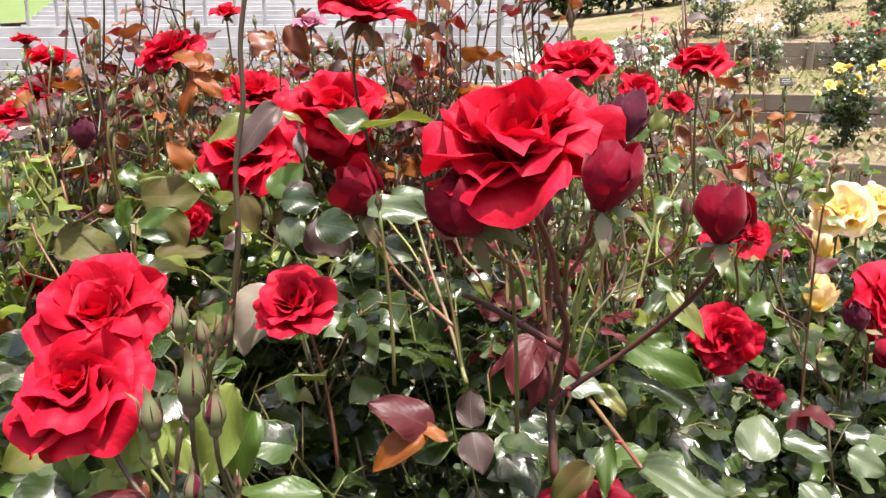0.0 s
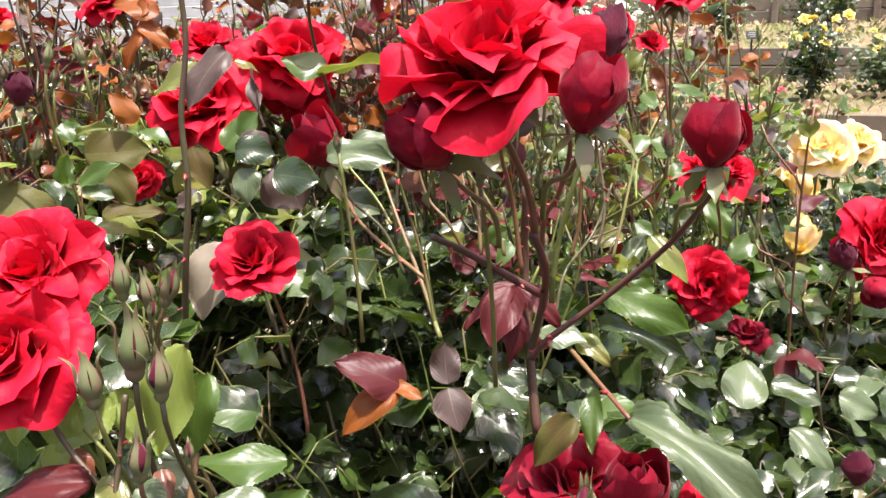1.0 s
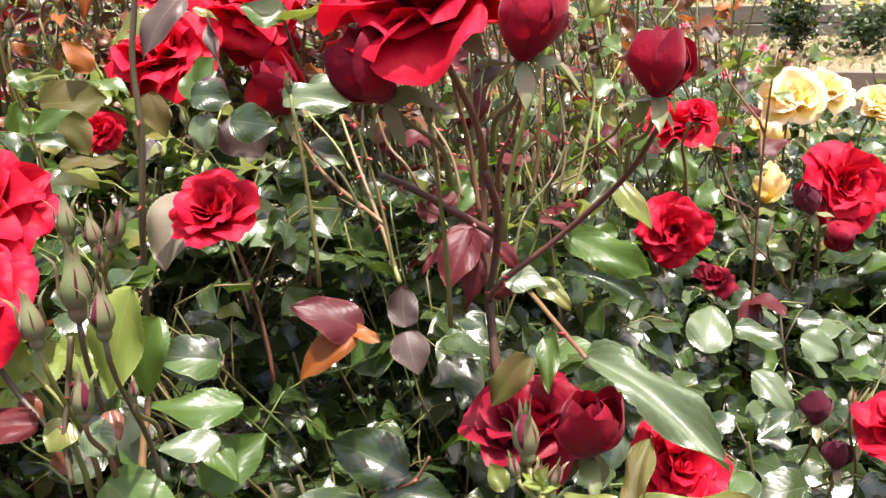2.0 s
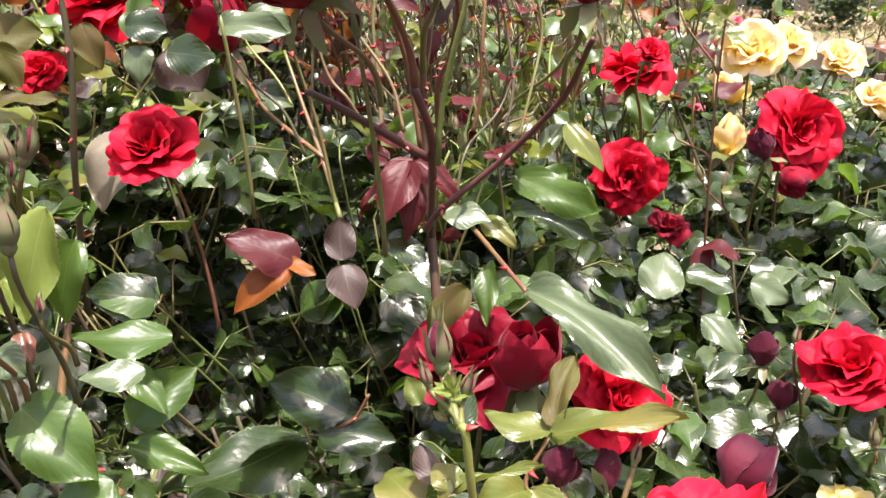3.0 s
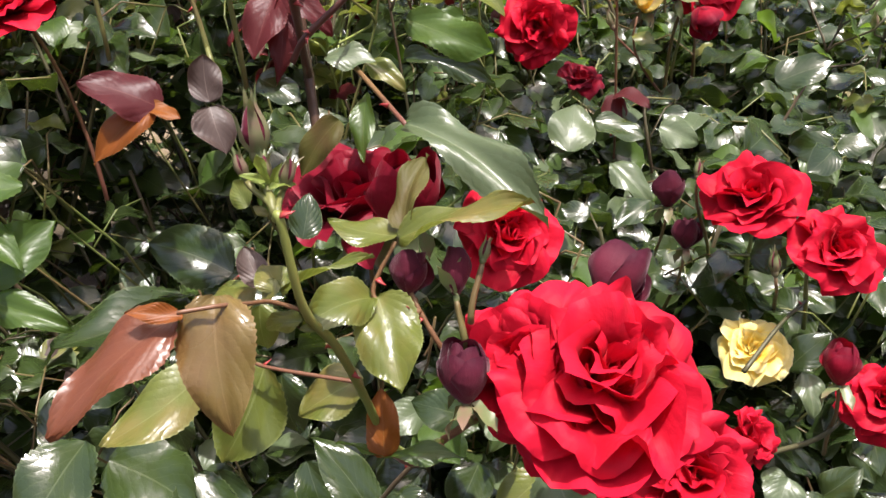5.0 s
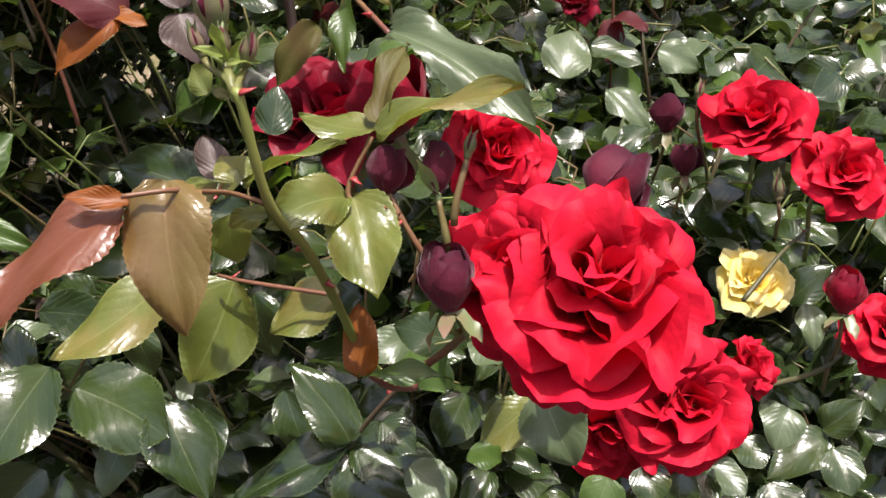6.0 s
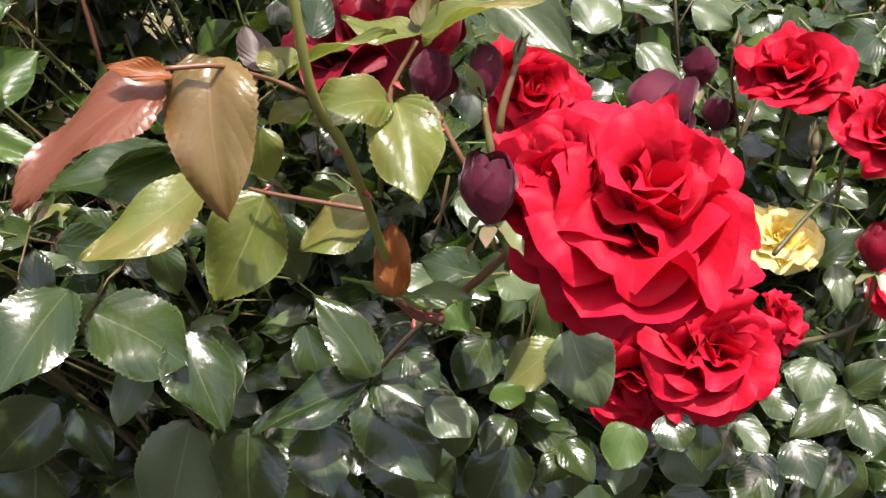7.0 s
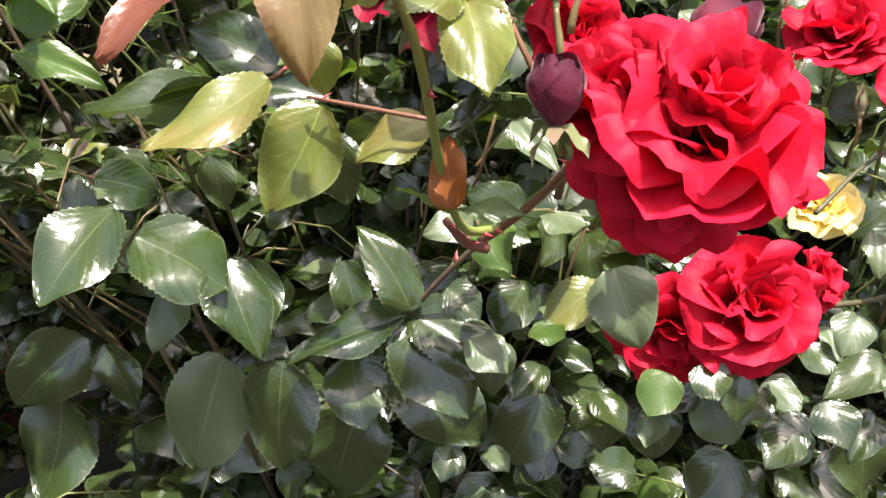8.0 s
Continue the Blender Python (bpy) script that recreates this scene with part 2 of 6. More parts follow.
CONCRETE = concrete_material()
s = Shader("galvanised_steel")
s.set(Base_Color=s.mix(s.noise(30.0, 3.0, 0.5, s.place()), (0.30, 0.31, 0.33), (0.48, 0.49, 0.50)), Roughness=0.45, Metallic=0.7)
STEEL = s.m
s = Shader("rail_brown_paint")
s.set(Base_Color=s.mix(s.noise(20.0, 3.0, 0.5, s.place()), (0.16, 0.07, 0.05), (0.24, 0.11, 0.08)), Roughness=0.6)
RAILBROWN = s.m
s = Shader("black_plastic")
s.set(Base_Color=s.mix(s.noise(60.0, 3.0, 0.5, s.place()), (0.014, 0.014, 0.016), (0.035, 0.034, 0.036)), Roughness=0.5)
BLACK = s.m
s = Shader("label_bar")
s.set(Base_Color=s.mix(s.noise(60.0, 2.0, 0.5, s.place()), (0.30, 0.30, 0.30), (0.42, 0.42, 0.40)), Roughness=0.5)
BAR = s.m

# ---- shapes ----
UP = Vector((0, 0, 1))


def mesh_of(name, verts, faces, material, uvs=None, smooth=True):
    me = bpy.data.meshes.new(name)
    me.from_pydata([tuple(v) for v in verts], [], faces)
    if uvs is not None:
        layer = me.uv_layers.new(name="UVMap")
        index = np.empty(len(me.loops), dtype=np.int32)
        me.loops.foreach_get("vertex_index", index)
        layer.data.foreach_set("uv", np.asarray(uvs, dtype=np.float32)[index].ravel())
    if smooth:
        me.polygons.foreach_set("use_smooth", [True] * len(me.polygons))
    me.materials.append(material)
    me.update()
    return me


def part(name, me, parent, m=None, label="", kind=""):
    """One mesh object under a thing or a part; m is its pose in the parent's space."""
    ob = new(name, me)
    ob.parent = parent
    if m is not None:
        ob.matrix_basis = m
    return tagged(ob, label=label, kind=kind)


def thing(name, x, y, z, label, category, group=""):
    ob = new(name)
    ob.location = (x, y, z)
    ob.empty_display_size = 0.1
    return tagged(ob, label, category, group)


class Soup:
    """Gathers many small pieces into one mesh."""

    def __init__(self):
        self.v, self.f, self.uv, self.n = [], [], [], 0

    def add(self, verts, faces, uvs=None):
        verts = np.asarray(verts, dtype=float)
        self.v.append(verts)
        self.f += [tuple(i + self.n for i in f) for f in faces]
        self.uv.append(np.zeros((len(verts), 2)) if uvs is None else np.asarray(uvs))
        self.n += len(verts)

    def mesh(self, name, material):
        if not self.v:
            return None
        return mesh_of(name, np.concatenate(self.v), self.f, material, np.concatenate(self.uv))


def bezier(p0, p1, p2, p3, n):
    out = []
    for i in range(n + 1):
        t = i / n
        out.append(((1 - t) ** 3) * p0 + (3 * t * (1 - t) ** 2) * p1 + (3 * t * t * (1 - t)) * p2 + (t ** 3) * p3)
    return out


def tube(points, r0, r1, sides=6, knots=0.0, rng=None):
    """A tapered tube along points, with swellings like the nodes of a cane."""
    verts, faces = [], []
    n = len(points)
    side = Vector((1, 0.13, 0.07)).normalized()
    for i, p in enumerate(points):
        d = (points[min(i + 1, n - 1)] - points[max(i - 1, 0)])
        d = d.normalized() if d.length > 1e-9 else UP
        side = (side - d * side.dot(d))
        side = side.normalized() if side.length > 1e-6 else d.orthogonal().normalized()
        other = d.cross(side)
        r = r0 + (r1 - r0) * i / (n - 1)
        if knots and rng:
            r *= 1 + knots * rng.uniform(-0.6, 1)
        for k in range(sides):
            a = 2 * math.pi * k / sides
            verts.append(p + (side * math.cos(a) + other * math.sin(a)) * r)
    for i in range(n - 1):
        for k in range(sides):
            a, b = i * sides + k, i * sides + (k + 1) % sides
            faces.append((a, b, b + sides, a + sides))
    faces.append(tuple(range(sides))[::-1])
    faces.append(tuple(range((n - 1) * sides, n * sides)))
    return verts, faces


def box(cx, cy, cz, sx, sy, sz, bevel=0.0):
    """A box with chamfered edges, as verts and faces."""
    bm = bmesh.new()
    bmesh.ops.create_cube(bm, size=1.0, matrix=Matrix.Translation((cx, cy, cz)) @ Matrix.Diagonal((sx, sy, sz, 1)))
    if bevel:
        bmesh.ops.bevel(bm, geom=bm.edges[:], offset=bevel, segments=1, affect='EDGES')
    bm.verts.index_update()
    out = [v.co.copy() for v in bm.verts], [tuple(v.index for v in f.verts) for f in bm.faces]
    bm.free()
    return out


# ---- leaves ----
def leaf_shape(seed, rows=38, cols=4, teeth=0.023, fold=0.20, arch=0.30, wave=0.06, blunt=0.5, quilt=0.0035):
    """A rose leaflet one unit long and one wide, base at the origin, along +y, its face up."""
    rng = random.Random(seed)
    verts, faces, uvs = [], [], []
    f, a = fold * rng.uniform(0.2, 1.7), arch * rng.uniform(-0.5, 1.4)
    ph, tw, skew = rng.uniform(0, 6), rng.uniform(-0.35, 0.35), rng.uniform(-0.07, 0.07)
    droop = [rng.uniform(0.1, 0.7), rng.uniform(0.1, 0.7)]
    for j in range(rows + 1):
        v = j / rows
        w = 0.5 * (math.sin(math.pi * v ** 0.74) ** (0.56 + 0.16 * (1 - blunt))) if 0 < v < 1 else 0.0
        w *= 1 + 0.04 * math.sin(7 * v + ph)
        if v > 0.74:
            w *= 1 - 0.26 * ((v - 0.74) / 0.26) ** 1.3 * (1 - blunt * 0.5)
        for i in range(-cols, cols + 1):
            s_ = i / cols
            x = s_ * w
            y = v - (0.02 * abs(s_) if j % 2 else 0.0)
            if abs(i) == cols and 0 < j < rows:
                x *= 1 + (teeth if j % 2 else -teeth)
                y += 0.35 * teeth if j % 2 else 0.0
            z = f * abs(x) - a * (v - 0.15) ** 2 + wave * math.sin(9 * v + ph + 2 * s_) * abs(s_) ** 1.5
            z -= droop[i > 0] * f * (abs(x) * 2) ** 3
            z += quilt * abs(math.sin(math.pi * 7 * (v - 0.24 * abs(s_)))) * 4 * abs(s_) * (1 - 0.75 * abs(s_))
            z += tw * x * v
            verts.append((x + skew * math.sin(math.pi * v), y, z))
            uvs.append((0.5 + 0.5 * s_, v))
    c = 2 * cols + 1
    for j in range(rows):
        for i in range(c - 1):
            q = j * c + i
            if j == 0:
                faces.append((q, q + c + 1, q + c)) if i < cols else faces.append((q + 1, q + c + 1, q + c))
            else:
                faces.append((q, q + 1, q + c + 1, q + c))
    return verts, faces, uvs


FINE = [leaf_shape(i, teeth=0.023 if i < 6 else 0.010) for i in range(7)]
ROUGH = [leaf_shape(i + 20, rows=8, cols=2, teeth=0.03, quilt=0.0) for i in range(5)]
ROUGH_NP = [(np.array(v), f, np.array(u)) for v, f, u in ROUGH]
LEAF_MESH = {k: [mesh_of("leaf_" + k, *s3[:2], mat, s3[2]) for s3 in FINE] for k, mat in LEAF.items()}


def leaf_pose(base, along, face, length, width):
    """The pose of a leaflet from its base point, its direction and the way its face looks."""
    y = along.normalized()
    x = y.cross(face)
    x = x.normalized() if x.length > 1e-6 else y.orthogonal().normalized()
    z = x.cross(y)
    m = Matrix((x, y, z)).transposed().to_4x4()
    return Matrix.Translation(base) @ m @ Matrix.Diagonal((width, length, length, 1))


# ---- blooms ----
def petal_shape(seed, L, W, lean0, lean1, curl, cup, ruffle, r0, n=12, m=7):
    """A cupped petal that stands on the bloom's axis (z) and leans out towards +y."""
    rng = random.Random(seed)
    off = Vector((rng.uniform(0, 50), rng.uniform(0, 50), 0))
    line, r, z = [], r0, 0.0
    fine = 36
    for k in range(fine + 1):
        v = k / fine
        th = radians(lean0 + (lean1 - lean0) * v ** 1.3 + 0.35 * curl * max(0.0, v - 0.6) ** 1.5 * 2.6)
        if k:
            r += math.sin(th) * L / fine
            z += math.cos(th) * L / fine
        line.append((r, z, th))
    verts, uvs, faces = [], [], []
    waves, phase, sway = rng.uniform(0.7, 1.7), rng.uniform(0, 6.28), rng.uniform(-1, 1)
    notch, lop, tuck = rng.uniform(0.0, 0.05), rng.uniform(-0.15, 0.15), 0.022 + 0.03 * L * rng.random()
    for j in range(n + 1):
        for i in range(-m, m + 1):
            s_ = math.sin(i / m * math.pi / 2)
            v = j / n * (0.50 + 0.50 * math.sqrt(max(0.0, 1 - abs(s_) ** 2.3)) + lop * s_ * (1 - s_ * s_) - notch * math.exp(-(s_ / 0.3) ** 2))
            v = max(0.0, min(1.0, v))
            k = min(fine - 1, int(v * fine))
            r, z, th = (a + (b - a) * (v * fine - k) for a, b in zip(line[k], line[k + 1]))
            w = W * (0.30 + 0.70 * math.sin(min(1.0, v / 0.55) * math.pi / 2))
            nr, nz = -math.cos(th), math.sin(th)
            wrap = max(0.5 * cup, 1.12 * r + 0.025)
            ang = max(-1.9, min(1.9, s_ * w / 2 / wrap))
            rim = min(1.0, ((j / n) ** 7 + (abs(s_) ** 4 * (j / n) ** 1.5) ** 3) ** (1 / 3))
            ru = ruffle * (0.5 * v + 0.5 * rim) * noise.noise(off + Vector((s_ * 1.2, v * 1.4, 0))) * 1.5
            ru += ruffle * 0.62 * v ** 2.2 * abs(s_) ** 0.5 * (1 - 0.55 * s_ ** 4) * math.sin(waves * math.pi * s_ + phase)
            ru += ruffle * 0.30 * v * v * noise.noise(off + Vector((s_ * 2.6, v * 2.2, 9)))
            ru += ruffle * 0.36 * v ** 3 * noise.noise(off + Vector((s_ * 4.2, v * 2.6, 21)))
            ru += ruffle * 0.28 * sway * s_ * v
            dist = wrap * (1 - math.cos(ang)) - tuck * s_ * min(1.0, v * 2) + ru - curl / 90 * 0.115 * L * rim
            verts.append((wrap * math.sin(ang), r + nr * dist, z + nz * dist))
            uvs.append((0.5 + 0.5 * s_, j / n))
    c = 2 * m + 1
    for j in range(n):
        for i in range(c - 1):
            q = j * c + i
            faces.append((q, q + 1, q + c + 1, q + c))
    return verts, faces, uvs


# rings of petals: count, length, width, lean at the foot, lean at the tip, curl, cup, ruffle, foot radius
RINGS = {
    "open": [(3, .25, .24, 3, -4, 10, .07, .05, .01), (5, .32, .36, 10, 12, 40, .15, .07, .02), (6, .40, .45, 20, 28, 85, .25, .10, .025),
             (7, .47, .52, 34, 52, 110, .38, .12, .03), (7, .53, .57, 54, 82, 120, .52, .12, .035)],
    "loose": [(4, .25, .24, 6, 4, 15, .09, .06, .012), (5, .35, .37, 14, 18, 55, .17, .10, .02), (6, .43, .47, 24, 32, 95, .27, .13, .026),
              (7, .50, .54, 38, 54, 115, .40, .14, .03), (7, .56, .60, 56, 84, 125, .56, .14, .035)],
    "full": [(4, .28, .27, 8, 2, 30, .10, .09, .015), (6, .38, .39, 16, 16, 80, .18, .13, .02), (7, .46, .49, 27, 33, 100, .29, .15, .03),
             (7, .52, .57, 42, 56, 115, .42, .16, .035), (8, .57, .60, 60, 86, 125, .56, .15, .04)],
    "blown": [(4, .28, .28, 10, 6, 30, .11, .09, .015), (5, .39, .42, 18, 20, 80, .20, .14, .02), (6, .47, .54, 28, 36, 100, .32, .17, .03),
              (6, .53, .62, 42, 58, 112, .46, .17, .035), (7, .57, .66, 58, 84, 120, .60, .16, .04)],
    "cupped": [(4, .30, .26, 2, -6, 10, .08, .03, .012), (5, .37, .40, 8, 4, 40, .16, .05, .025), (5, .44, .52, 15, 18, 90, .28, .10, .03),
               (6, .50, .60, 26, 36, 120, .42, .12, .035), (5, .52, .60, 40, 64, 120, .55, .13, .04)],
    "half": [(3, .84, .55, 26, -34, 6, .15, .04, .03), (3, .85, .90, 42, -42, 22, .22, .06, .04), (4, .83, .92, 52, -42, 44, .26, .08, .05)],
    "bud": [(3, .90, .66, 25, -30, 0, .16, .01, .03), (3, .96, .84, 36, -35, 5, .20, .02, .04)],
    "simple": [(4, .32, .36, 10, 14, 8, .16, .06, .02), (5, .42, .54, 28, 52, 50, .33, .09, .03), (6, .50, .64, 52, 86, 70, .55, .10, .035)],
}
BLOOM_MESH = {}


def sepal_shape(seed, reflex):
    v, f, u = leaf_shape(seed, rows=6, cols=1, teeth=0.0, fold=0.4, arch=0.5, quilt=0.0)
    return [(x * 0.17, y * 0.42, z * 0.4 * reflex) for x, y, z in v], f, u


SEPAL_MESH = [mesh_of("sepal", *sepal_shape(i, r)[:2], SEPAL, sepal_shape(i, r)[2]) for i, r in enumerate((1.0, 0.4, 1.6))]
_hip = tube([Vector((0, 0, z)) for z in (-.15, -.13, -.09, -.04, 0.0, .02)], 1, 1, 8)
HIP_MESH = mesh_of("hip", [(x * k, y * k, z) for (x, y, z), k in zip(_hip[0], sum([[r] * 8 for r in (.025, .045, .062, .06, .05, .03)], []))], _hip[1], SEPAL)
_st = Soup()
_rg = random.Random(4)
for _i in range(34):
    _a, _r = _rg.uniform(0, 6.28), 0.07 * math.sqrt(_rg.random())
    _p = Vector((_r * math.cos(_a), _r * math.sin(_a), 0))
    _st.add(*tube([_p * 0.4, _p + Vector((0, 0, .10)), _p * 1.3 + Vector((0, 0, .13 + .03 * _rg.random())), _p * 1.35 + Vector((0, 0, .165))], .004, .009, 4))
STAMEN_MESH = _st.mesh("stamen_tuft", STAMEN)


def bloom_parts(form, colour, variant):
    key = (form, colour, variant)
    if key in BLOOM_MESH:
        return BLOOM_MESH[key]
    rng = random.Random(variant * 17 + len(form))
    out, turn = [], rng.uniform(0, 6)
    small = form == "simple"
    for k, (cnt, L, W, a, b, cu, cup, ru, r0) in enumerate(RINGS[form]):
        for i in range(cnt):
            turn += 2 * math.pi / cnt + rng.uniform(-.18, .18)
            q = rng.uniform(0.88, 1.10)
            sh = petal_shape(rng.randrange(9999), L * q, W * rng.uniform(.9, 1.1), a + rng.uniform(-4, 4), b + (rng.uniform(-26, 14) if form == "full" else rng.uniform(-28, 15) if form == "blown" else rng.uniform(-22, 14) if form == "loose" else rng.uniform(-13, 10) if form == "open" else rng.uniform(-7, 6)),
                             cu * rng.uniform(.4, 1.5), cup * rng.uniform(.9, 1.3), ru, r0, 6 if small else 14, 3 if small else 8)
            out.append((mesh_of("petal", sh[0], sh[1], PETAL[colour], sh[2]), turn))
        turn += math.pi / cnt
    BLOOM_MESH[key] = out
    return out


def axis_pose(at, axis, spin, size):
    q = axis.normalized().to_track_quat('Z', 'Y').to_matrix().to_4x4()
    return Matrix.Translation(at) @ q @ Matrix.Rotation(spin, 4, 'Z') @ Matrix.Scale(size, 4)


CLEAR = []
PATH_SIDE = Vector((0.10, 0.05, 1.20))


def is_clear(p, extra=0.0):
    """Whether a place leaves the blooms and large leaves open towards the path."""
    for c, r, reach in CLEAR:
        d = PATH_SIDE - c
        d.normalize()
        k = max(-0.5 * r, min(reach, (p - c).dot(d)))
        if (p - c - d * k).length < r + extra:
            return False
    return True


def rose(bush, form, colour, x, y, z, size, ax, ay, az, variant=0, spin=0.0, stalk=(0.0, 0.06, -0.22), stem="green", label=""):
    """A bloom or bud (a part of its bush) with its petals, sepals and stalk; x, y, z: its middle; ax, ay, az: the way it looks."""
    axis = Vector((ax, ay, az)).normalized()
    at = Vector((x, y, z)) - axis * size * (0.16 if form not in ("bud", "half") else 0.36)
    local = at - bush.location
    name = "bud" if form in ("bud", "half") else "bloom"
    if form in ("bud", "half"):
        CLEAR.append((Vector((x, y, z)), size * 0.30, 0.12))
    else:
        CLEAR.append((Vector((x, y, z)), size * 0.52, 0.30))
    if colour in ("yellow", "apricot"):
        # these open in full sun, above the leaves
        CLEAR.extend((Vector((x, y, z)) + SUN_TO * 0.05 * k, size * 0.45, 0.0) for k in range(1, 7))
    hip = part(name, HIP_MESH, bush, axis_pose(local, axis, spin, size), label)
    for me, turn in bloom_parts(form, colour, variant):
        part("petal", me, hip, Matrix.Rotation(turn, 4, 'Z') @ Matrix.Rotation(radians(9) * math.sin(turn * 7.3), 4, 'Y'))
    for i in range(5):
        if form == "bud":
            tilt = radians((86, 74, 50, 88, 66)[i] if variant % 2 else (88, 82, 70, 86, 78)[i])
        elif form == "half":
            tilt = radians((-30, -55, 15, -45, -10)[i])
        else:
            tilt = radians((-20, -45, 0, -30, -55)[i])
        m = Matrix.Rotation(i * 1.2566 + 0.4, 4, 'Z') @ Matrix.Translation((0, 0.045, -0.01)) @ Matrix.Rotation(tilt, 4, 'X')
        k = 1.75 if form == "bud" else (1.15 if form == "half" else 0.6)
        part("sepal", SEPAL_MESH[i % 3], hip, m @ Matrix.Scale(k, 4))
    if form in ("open", "loose", "blown", "full"):
        part("stamen_tuft", STAMEN_MESH, hip, Matrix.Scale(0.9, 4))
    if stalk:
        p0 = local - axis * size * 0.13
        end = p0 + Vector(stalk)
        reach = (end - p0).length
        pts = bezier(p0, p0 - axis * reach * 0.3, end + Vector((0, 0, 0.4 * reach)), end, 9)
        r = 0.0011 + 0.007 * min(size, 0.1)
        part("stalk", mesh_of("stalk", *tube(pts, r, r * 1.35, 6, 0.12, random.Random(variant)), STEM[stem]), bush)
    return hip


def green_bud_on(bush, x, y, z, size, ax, ay, az, variant=0, stalk=(0.0, 0.03, -0.15), stem="green"):
    """A closed bud in its sepals, on its stalk."""
    axis = Vector((ax, ay, az)).normalized()
    at = Vector((x, y, z)) - bush.location
    bud = part("bud", GREEN_BUD[variant % 3], bush, axis_pose(at, axis, variant * 1.3, size))
    part("petal", BUD_TIP, bud)
    p0 = at - axis * size * 0.4
    end = p0 + Vector(stalk)
    reach = (end - p0).length
    pts = bezier(p0, p0 - axis * reach * 0.3, end + Vector((0, 0, 0.4 * reach)), end, 8)
    part("stalk", mesh_of("stalk", *tube(pts, 0.0011 + 0.02 * size, 0.0014 + 0.03 * size, 6, 0.1, random.Random(variant)), STEM[stem]), bush)


def leaf(bush, colour, bx, by, bz, tx, ty, tz, width, fx, fy, fz, variant=0):
    """A single leaflet from its base to its tip, with the way its face looks."""
    b, t = Vector((bx, by, bz)), Vector((tx, ty, tz))
    m = leaf_pose(b - bush.location, t - b, Vector((fx, fy, fz)), (t - b).length, width)
    CLEAR.append(((b + t) / 2, (t - b).length * 0.36, 0.16))
    return part("leaf", LEAF_MESH[colour][variant % 7], bush, m)


def cane(bush, stem, r0, r1, *points, thorns=0, seed=0):
    """A cane through the given points, with its thorns."""
    ps = [Vector(p) - bush.location for p in points]
    fine = []
    for i in range(len(ps) - 1):
        a, b = ps[i], ps[i + 1]
        ta = (ps[i + 1] - ps[max(i - 1, 0)]) / 3
        tb = (ps[min(i + 2, len(ps) - 1)] - ps[i]) / 3
        fine += bezier(a, a + ta * (0.5 if i else 1), b - tb * (0.5 if i + 2 < len(ps) else 1), b, 7)[0 if i == 0 else 1:]
    rng = random.Random(seed)
    ob = part("cane", mesh_of("cane", *tube(fine, r0, r1, 8, 0.10, rng), STEM[stem]), bush)
    for k in range(thorns):
        i = rng.randrange(1, len(fine) - 2)
        d = (fine[i + 1] - fine[i]).normalized()
        out = d.cross(Vector((rng.uniform(-1, 1), rng.uniform(-1, 1), rng.uniform(-1, 1)))).normalized()
        p = fine[i].lerp(fine[i + 1], rng.random()) + out * r1 * 0.8
        part("thorn", THORN_MESH, ob, axis_pose(p, (out - d * 0.35), rng.uniform(0, 6), 0.0056 * rng.uniform(0.7, 1.2)))
    return ob


_th = tube([Vector((0, 0, 0)), Vector((0, .03, .35)), Vector((0, .12, .7)), Vector((0, .3, 1.0))], .42, .04, 6)
THORN_MESH = mesh_of("thorn", [(x * 0.45, y * 1.0, z) for x, y, z in _th[0]], _th[1], THORN)


def mix_steps(v, *pairs):
    """Straight-line steps between (v, value) pairs."""
    if v <= pairs[0][0]:
        return pairs[0][1]
    for (a, fa), (b, fb) in zip(pairs, pairs[1:]):
        if v <= b:
            return fa + (fb - fa) * (v - a) / (b - a)
    return pairs[-1][1]


def green_bud(seed):
    """A slim bud held in five sepals that hug it and end in thin points."""
    rng = random.Random(seed)
    soup = Soup()
    prof = [(-.42, .09), (-.36, .16), (-.22, .235), (-.08, .225), (0.0, .22), (.06, .10)]
    n = 10
    verts = [(r * math.cos(6.2832 * k / n), r * math.sin(6.2832 * k / n), z) for z, r in prof for k in range(n)]
    faces = [(j * n + k, j * n + (k + 1) % n, (j + 1) * n + (k + 1) % n, (j + 1) * n + k) for j in range(len(prof) - 1) for k in range(n)]
    soup.add(verts, faces)
    for i in range(5):
        a0, flare, length = i * 1.2566 + rng.uniform(-.15, .15), rng.choice((0.02, .08, .16, .6)), rng.uniform(1.35, 1.75)
        verts, faces, rows = [], [], 9
        for j in range(rows + 1):
            v = j / rows
            z = -.05 + length * v
            hug = mix_steps(z, (-.05, .24), (.25, .365), (.5, .36), (.8, .27), (1.05, .14), (1.7, .10))
            r = hug + flare * v ** 3
            half = 0.56 * (1 - v) ** 0.72 + 0.05 * (v < 1)
            for u in (-1, -.5, 0, .5, 1):
                w = half * u * 0.36 / max(r, .16)
                verts.append((r * (1 + .05 * (1 - u * u)) * math.cos(a0 + w), r * (1 + .05 * (1 - u * u)) * math.sin(a0 + w), z - 0.25 * flare * v ** 2))
        for j in range(rows):
            for k in range(4):
                q = j * 5 + k
                faces.append((q, q + 1, q + 6, q + 5))
        soup.add(verts, faces)
    return soup.mesh("green_bud", SEPAL)


GREEN_BUD = [green_bud(i) for i in range(3)]


